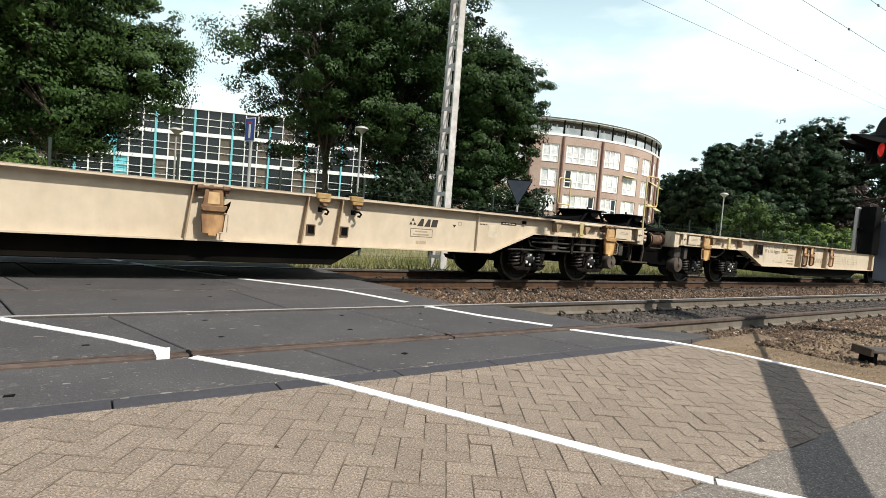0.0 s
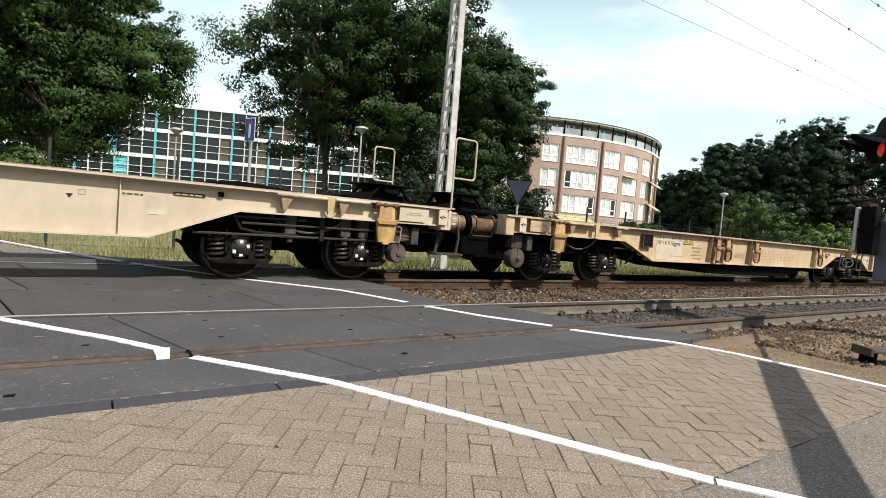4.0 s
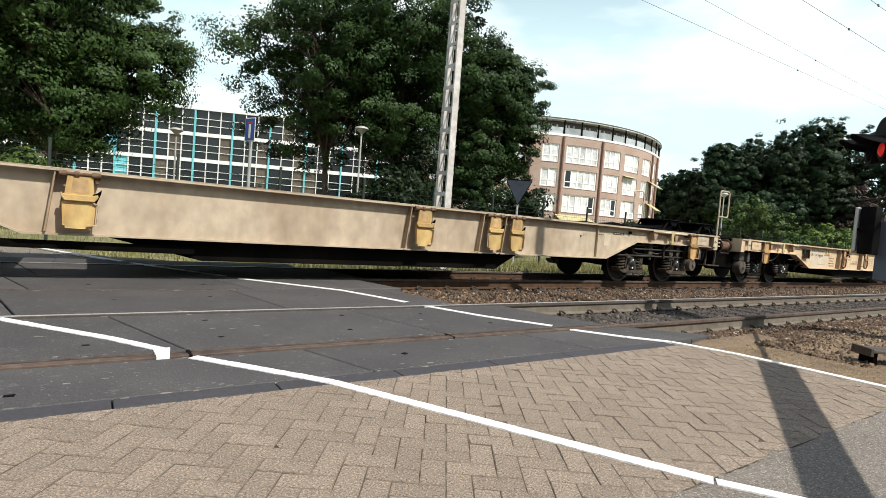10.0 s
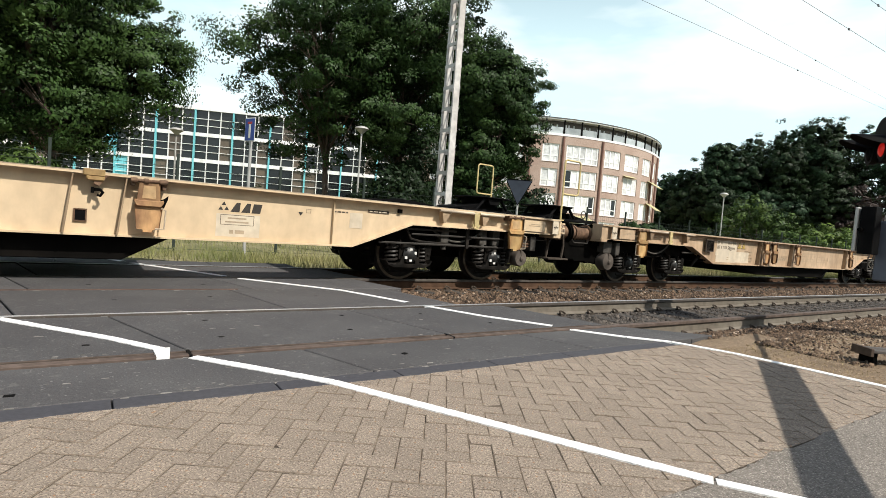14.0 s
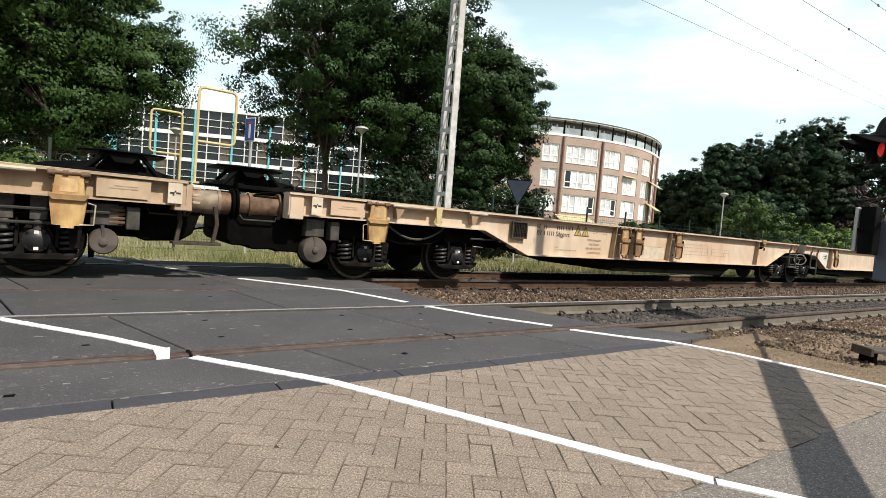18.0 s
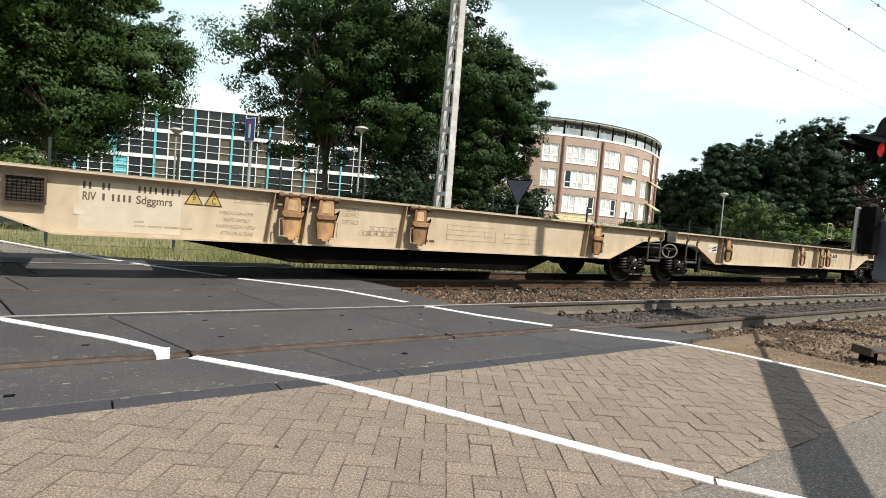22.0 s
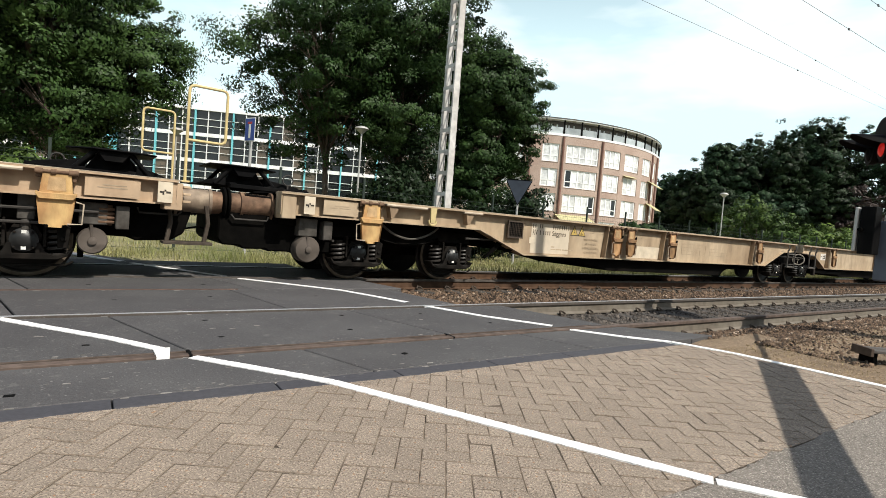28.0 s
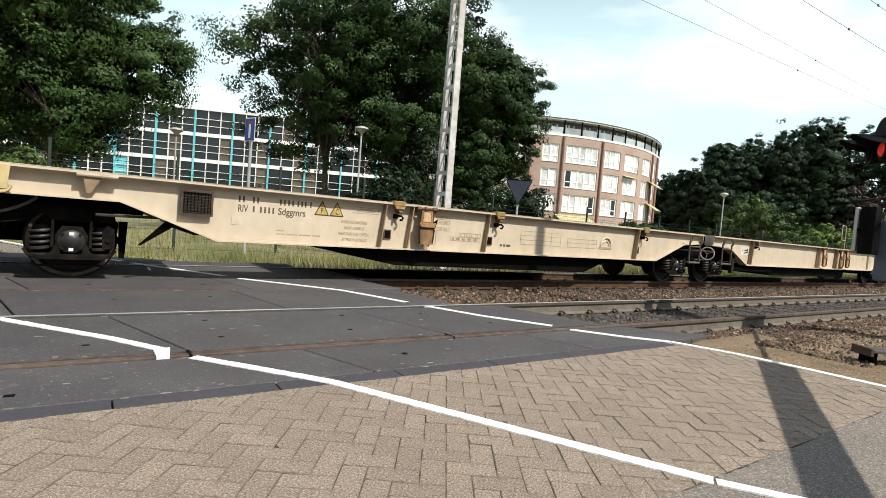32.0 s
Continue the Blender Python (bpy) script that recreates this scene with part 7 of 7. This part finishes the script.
        rod(bm, segs[i], segs[i + 1], trunk_r * (1.25 if i == 0 else 1 - 0.09 * i), 10, trunk_r * (1 - 0.09 * (i + 1)))
    part("trunk", bm, M["bark"], t, "", 0, True)
    bm = bmesh.new()
    for lx, ly, lz, rx, ry, rz in lobes:
        c = Vector((lx, ly, lz))
        start = segs[3].lerp(segs[6], rng.random())
        mid = start.lerp(c, 0.5) + Vector(rng.normal(0, 0.25, 3))
        rod(bm, start, mid, trunk_r * 0.42, 7, trunk_r * 0.28)
        rod(bm, mid, c, trunk_r * 0.28, 6, trunk_r * 0.12)
        for _ in range(5):
            d = Vector(rng.normal(0, 1, 3)).normalized()
            e = c + Vector((d.x * rx, d.y * ry, d.z * rz)) * 0.65
            s = mid.lerp(c, rng.random())
            rod(bm, s, e, trunk_r * 0.13, 5, trunk_r * 0.04)
    part("limb", bm, M["bark"], t)
    vol = np.array([a[3] * a[4] * a[5] for a in lobes]) ** (2 / 3)
    cs, ns = [], []
    for (lx, ly, lz, rx, ry, rz), v in zip(lobes, vol / vol.sum()):
        k = max(3, int(n * v / sub))
        d = rng.normal(size=(k, 3))
        d /= np.linalg.norm(d, axis=1, keepdims=True)
        rad = rng.uniform(0.35, 1.0, k) ** 0.5 * rng.uniform(0.8, 1.18, k)
        cc = np.array((lx, ly, lz)) + d * rad[:, None] * np.array((rx, ry, rz))
        spread = rng.uniform(0.55, 1.35, k) * 0.34 * min(rx, rz) ** 0.6
        for c, s, dd in zip(cc, spread, d):
            m = int(sub * rng.uniform(0.5, 1.5))
            q = rng.normal(size=(m, 3))
            q /= np.linalg.norm(q, axis=1, keepdims=True)
            q = q + dd * 0.3 + np.array((0, 0, 0.25))
            far = s * rng.uniform(0.25, 1.0, m) ** 0.5 * rng.uniform(0.85, 1.1, m)
            cs.append(c + q * far[:, None] * np.array((1.2, 1.2, 0.75)) - np.array((0, 0, droop)) * ((q[:, :2] * far[:, None]) ** 2).sum(1)[:, None])
            ns.append(q * 0.7 + dd * 0.9 * calm + rng.normal(size=(m, 3)) * (0.65 - 0.4 * calm))
    cs, ns = np.concatenate(cs), np.concatenate(ns)
    ns /= np.linalg.norm(ns, axis=1, keepdims=True) + 1e-9
    put("crown", cards("crown", cs, rng.uniform(0.65, 1.25, len(cs)) * leaf, ns, material, rng), t, None, "crown of small green leaves")
    return t


def lobe_cloud(rng, cx, cy, cz, rx, ry, rz, k, f=0.40):
    out = [(cx, cy, cz, rx * 0.6, ry * 0.6, rz * 0.6)]
    for _ in range(k):
        d = Vector(rng.normal(0, 1, 3)).normalized()
        q = 0.62 + 0.2 * rng.random()
        s = f * (0.75 + 0.5 * rng.random())
        out.append((cx + d.x * rx * q, cy + d.y * ry * q, cz + d.z * rz * q, rx * s, ry * s, rz * s))
    return out


def place(px_lateral, depth):
    """A spot from its sideways offset and its depth along the view."""
    return px_lateral * 0.8214 + depth * 0.5703, -px_lateral * 0.5703 + depth * 0.8214


TREES = (
    # name, sideways, depth, trunk height, trunk radius, crown (dz, rx, rz), lobes, leaves, leaf size, material, seed, label
    ("oak_tree", -6.0, 25.6, 7.6, 0.17, (8.0, 4.3, 4.8), 34, 82000, 0.076, "leaf", 21, "tall leafy oak with a dark open crown"),
    ("oak_tree", -2.6, 26.5, 7.4, 0.22, (8.4, 3.9, 4.8), 24, 115000, 0.076, "leaf", 22, "tall leafy oak with a dense dark crown"),
    ("oak_tree", 1.65, 26.5, 5.5, 0.22, (5.6, 2.6, 4.3), 20, 110000, 0.076, "leaf", 23, "leafy oak with a dense oval crown"),
    ("maple_tree", -13.6, 18.0, 5.0, 0.22, (6.95, 3.9, 4.15), 28, 170000, 0.070, "leaf_maple", 24, "broad leafy tree with low dark branches"),
    ("oak_tree", -19.0, 21.0, 5.0, 0.22, (6.6, 4.2, 4.4), 14, 36000, 0.11, "leaf", 25, "broad leafy tree beside the fence"),
)
for nm, lat, dep, th, tr, (dz, rx, rz), k_, n_, ls, ma, sd, lb in TREES:
    gx, gy = place(lat, dep)
    rg = np.random.default_rng(sd + 100)
    side = -0.65 if sd == 21 else 0.0          # the open oak leans aside
    tree(nm, gx, gy, -0.35, th, tr, lobe_cloud(rg, side * 0.8214, -side * 0.5703, dz + 0.35, rx, rx, rz, k_), n_, ls, M[ma], sd, lb, sub=150, calm=0.9)

# shrubs and the wood behind
SHRUBS = (
    (-12.6, 16.2, 1.4, 1.0, 0.9, "leaf_bright", 31), (26.4, 44, 2.9, 3.4, 2.3, "leaf_bright", 32), (31.0, 46, 2.0, 3.0, 1.6, "leaf_bright", 33), (29.6, 40, 1.4, 4.0, 1.1, "leaf_hedge", 34),
    (14.8, 39, 1.3, 1.7, 1.2, "leaf", 35), (23.5, 37, 1.1, 3.0, 0.8, "leaf_bright", 36), (34.0, 47, 2.0, 2.4, 2.2, "leaf_hedge", 37), (1.5, 19, 1.0, 1.4, 0.8, "leaf_dark", 38), (-7.3, 19.5, 0.9, 0.9, 0.7, "leaf_dark", 39),
    (36.5, 44, 2.2, 1.5, 1.8, "leaf_bright", 40), (-0.9, 23, 1.7, 1.8, 1.5, "leaf_dark", 41), (-2.6, 22, 1.5, 1.5, 1.5, "leaf_dark", 42), (-1.7, 25, 3.0, 1.7, 2.3, "leaf_dark", 43), (2.6, 23, 1.8, 1.5, 1.7, "leaf_dark", 44),
)
for lat, dep, dz, rx, rz, ma, sd in SHRUBS:
    gx, gy = place(lat, dep)
    rg = np.random.default_rng(sd)
    ob = tree("shrub", gx, gy, -0.35, dz * 0.8, 0.06, lobe_cloud(rg, 0, 0, dz + 0.2, rx, rx, rz, 9, 0.5), 9000, 0.085 if dep < 30 else 0.13, M[ma], sd, "leafy green shrub beyond the fence", sub=40, calm=0.8)
    tagged(ob, "", "shrub", "shrubs")

WOOD = ((23, 86, 8.0, 5.5, 6.0, 51), (31.5, 84, 6.0, 4.5, 4.6, 52), (37, 84, 7.4, 4.5, 5.6, 53), (43.5, 82, 9.4, 5.5, 8.2, 54), (50.5, 80, 11.8, 6.0, 9.6, 55), (57, 80, 11.9, 6.0, 10.0, 56), (64, 80, 11.9, 6.5, 10.0, 57),
        (36, 74, 6.2, 4.5, 5.2, 58), (40, 79, 9.0, 4.2, 7.0, 69), (46, 85, 11.0, 5.0, 8.6, 70), (44, 73, 5.5, 5.0, 5.0, 59), (72, 80, 12.5, 7, 10, 60), (-2, 95, 8, 8, 7, 61), (30, 98, 8, 7, 7, 63), (52, 72, 5.5, 5.0, 5.5, 64), (47, 88, 9.5, 5.0, 9.0, 65), (54, 90, 13.2, 5, 10, 66), (61, 88, 13, 5.5, 10, 73), (84, 80, 11, 7, 9, 67), (47.5, 77, 8.7, 4.6, 8.0, 68))
for lat, dep, dz, rx, rz, sd in WOOD:
    gx, gy = place(lat, dep)
    rg = np.random.default_rng(sd)
    ob = tree("woodland_tree", gx, gy, -0.35, dz * 0.8, 0.25, lobe_cloud(rg, 0, 0, dz, rx, rx, rz, 18, 0.36), 42000 if 31 < lat < 66 else 8000, 0.20 if 31 < lat < 66 else 0.28, M["leaf_far" if sd % 2 else "leaf_dark"], sd, "tall dark leafy tree at the edge of the wood", sub=70, calm=1.0)
    tagged(ob, "", "tree", "trees of the wood")
gx, gy = place(55, 68)
tree("copper_beech", gx, gy, -0.35, 5, 0.2, lobe_cloud(np.random.default_rng(71), 0, 0, 6.5, 5.0, 5.0, 5.0, 12), 12000, 0.22, M["leaf_purple"], 71, "dark copper-leaved tree before the wood", sub=45)

# the wood goes on out of sight, as one far belt
rg = np.random.default_rng(77)
k_ = 9000
ang = rg.uniform(-2.4, 1.9, k_)
dist = rg.uniform(150, 190, k_)
cc = np.stack([dist * np.sin(ang), dist * np.cos(ang), rg.uniform(0, 1, k_) ** 0.8 * (13 + 4 * np.sin(ang * 9) + 2 * np.sin(ang * 23))], 1)
nn = rg.normal(size=(k_, 3))
nn /= np.linalg.norm(nn, axis=1, keepdims=True)
tagged(new("far_woods", cards("far_woods", cc, rg.uniform(1.2, 2.4, k_), nn, M["leaf_far"], rg)), "belt of dark woods in the distance", "woods", kind="stuff")

# unseen trees added behind the road to cut low sky light on the train
k_ = 7000
ang = rg.uniform(2.0, 4.3, k_)
dist = rg.uniform(34, 44, k_)
cc = np.stack([dist * np.sin(ang), dist * np.cos(ang), rg.uniform(0, 1, k_) ** 0.8 * (12 + 2 * np.sin(ang * 7) + 1.5 * np.sin(ang * 19))], 1)
nn = rg.normal(size=(k_, 3))
nn /= np.linalg.norm(nn, axis=1, keepdims=True)
tagged(new("roadside_woods", cards("roadside_woods", cc, rg.uniform(0.8, 1.5, k_), nn, M["leaf_far"], rg)), "unseen belt of dark trees added behind the road to block sky light", "woods", kind="stuff")

# red-brown post in front of the glazed building
bm = bmesh.new()
rod(bm, (0, 0, 0), (0, 0, 4.6), 0.07, 10)
gx, gy = place(-15.1, 19.0)
ob = new("wooden_post", mesh_of("wooden_post", bm, M["redpost"], 0, True))
ob.matrix_basis = pose(gx, gy, -0.4, 0, 0, 0)
tagged(ob, "slim red-brown post beside the trees", "post")


# ---- paving bricks in herringbone, turned half square to the track ----
def pave():
    L, W, g = BRICK, BRICK / 2, 0.0023
    rng = random.Random(9)

    def brick_mesh():
        bm = bmesh.new()
        a, b, h, c = L / 2 - g / 2, W / 2 - g / 2, 0.0, 0.0028
        lo = [bm.verts.new((x, y, -0.02)) for x, y in ((-a, -b), (a, -b), (a, b), (-a, b))]
        md = [bm.verts.new((x, y, h - c * 0.7)) for x, y in ((-a, -b), (a, -b), (a, b), (-a, b))]
        hi = [bm.verts.new((x, y, h)) for x, y in ((-a + c, -b + c), (a - c, -b + c), (a - c, b - c), (-a + c, b - c))]
        bm.faces.new(hi)
        for i in range(4):
            j = (i + 1) % 4
            bm.faces.new((lo[i], lo[j], md[j], md[i]))
            bm.faces.new((md[i], md[j], hi[j], hi[i])).material_index = 1
        return mesh_of("brick", bm, [M["brick"], M["brick_edge"]])

    one = brick_mesh()
    turn = Matrix.Rotation(radians(BRICK_TURN), 4, "Z")
    spots = []
    for i in range(-110, 70):
        for j in range(-60, 110):
            # herringbone: rows of level bricks and upright bricks
            k = (i - j) % 4
            if k == 0:
                spots.append((i * W + L / 2, j * W + W / 2, 0))
            elif k == 3:
                spots.append((i * W + W / 2, j * W + L / 2 - 0.0, 90))
    inside = []
    for x, y, a in spots:
        p_ = turn @ Vector((x, y, 0)) + Vector((2.0, 2.0, 0))
        lim = 5.0 + (2.84 - p_.y) * 0.16
        if -7.0 < p_.x < lim + 0.1 and 1.0 < p_.y < 2.95:
            inside.append((p_.x, p_.y, a + BRICK_TURN, p_.x < lim - 0.11 and 1.22 < p_.y < 2.73))
    whole = [q for q in inside if q[3]]
    cut = [q for q in inside if not q[3]]
    whole.sort(key=lambda q: (q[0] - 1.4) ** 2 + (q[1] - 1.7) ** 2)

    def spot(q):
        return pose(q[0], q[1], -0.006 + rng.uniform(-0.0022, 0.0022), rng.uniform(-0.8, 0.8), rng.uniform(-0.8, 0.8), q[2] + rng.uniform(-1.6, 1.6))

    for q in whole[:320]:
        put("brick", one, pavement, spot(q))
    for name, some, clip in (("paving_bricks", whole[320:], False), ("cut_bricks", cut, True)):
        bm = bmesh.new()
        for q in some:
            m = spot(q)
            vs = [bm.verts.new(m @ v.co) for v in one.vertices]
            for f in one.polygons:
                bm.faces.new([vs[i] for i in f.vertices]).material_index = f.material_index
        if clip:
            for co, no in (((0, 2.838, 0), (0, 1, 0)), ((0, 1.108, 0), (0, -1, 0)), ((5.01, 2.84, 0), (1, 0.2, 0))):
                bmesh.ops.bisect_plane(bm, geom=bm.verts[:] + bm.edges[:] + bm.faces[:], plane_co=co, plane_no=no, clear_outer=True)
        me = bpy.data.meshes.new(name)
        bm.to_mesh(me)
        bm.free()
        me.materials.append(M["brick_rest"])
        me.materials.append(M["brick_edge"])
        tagged(put(name, me, pavement), "", "", "", "stuff")


BRICK_TURN, BRICK = 55, 0.208
pave()


# ---- the train rolls past; its wheels turn ----
def run(t):
    """How far the train has come at t seconds."""
    for (t0, d0), (t1, d1) in zip(RUN, RUN[1:]):
        if t <= t1:
            return d0 + (d1 - d0) * (t - t0) / (t1 - t0)
    return RUN[-1][1]


def motions():
    steps = [i / 15 for i in range(481)]
    for k, w in enumerate(TRAIN):
        walk(w, [(t, pose(WAGON * k - d, YC, 0)) for t, d in RUN])
        for ob in w.children_recursive:
            if not ob.name.startswith("wheelset"):
                continue
            at = ob.matrix_basis.translation.copy()
            s = WAGON * k + ob.parent.matrix_basis.translation.x + at.x
            rows = []
            for t in steps:
                x = s - run(t)
                if -16 < x < 60:
                    rows.append((t, pose(at.x, at.y, at.z, 0, -math.degrees(run(t) / R_WHEEL) % 360, 0)))
            if not rows:
                continue
            if rows[0][0] > 0:
                rows.insert(0, (0.0, rows[0][1]))
            if rows[-1][0] < 32:
                rows.append((32.0, rows[-1][1]))
            walk(ob, rows)


motions()
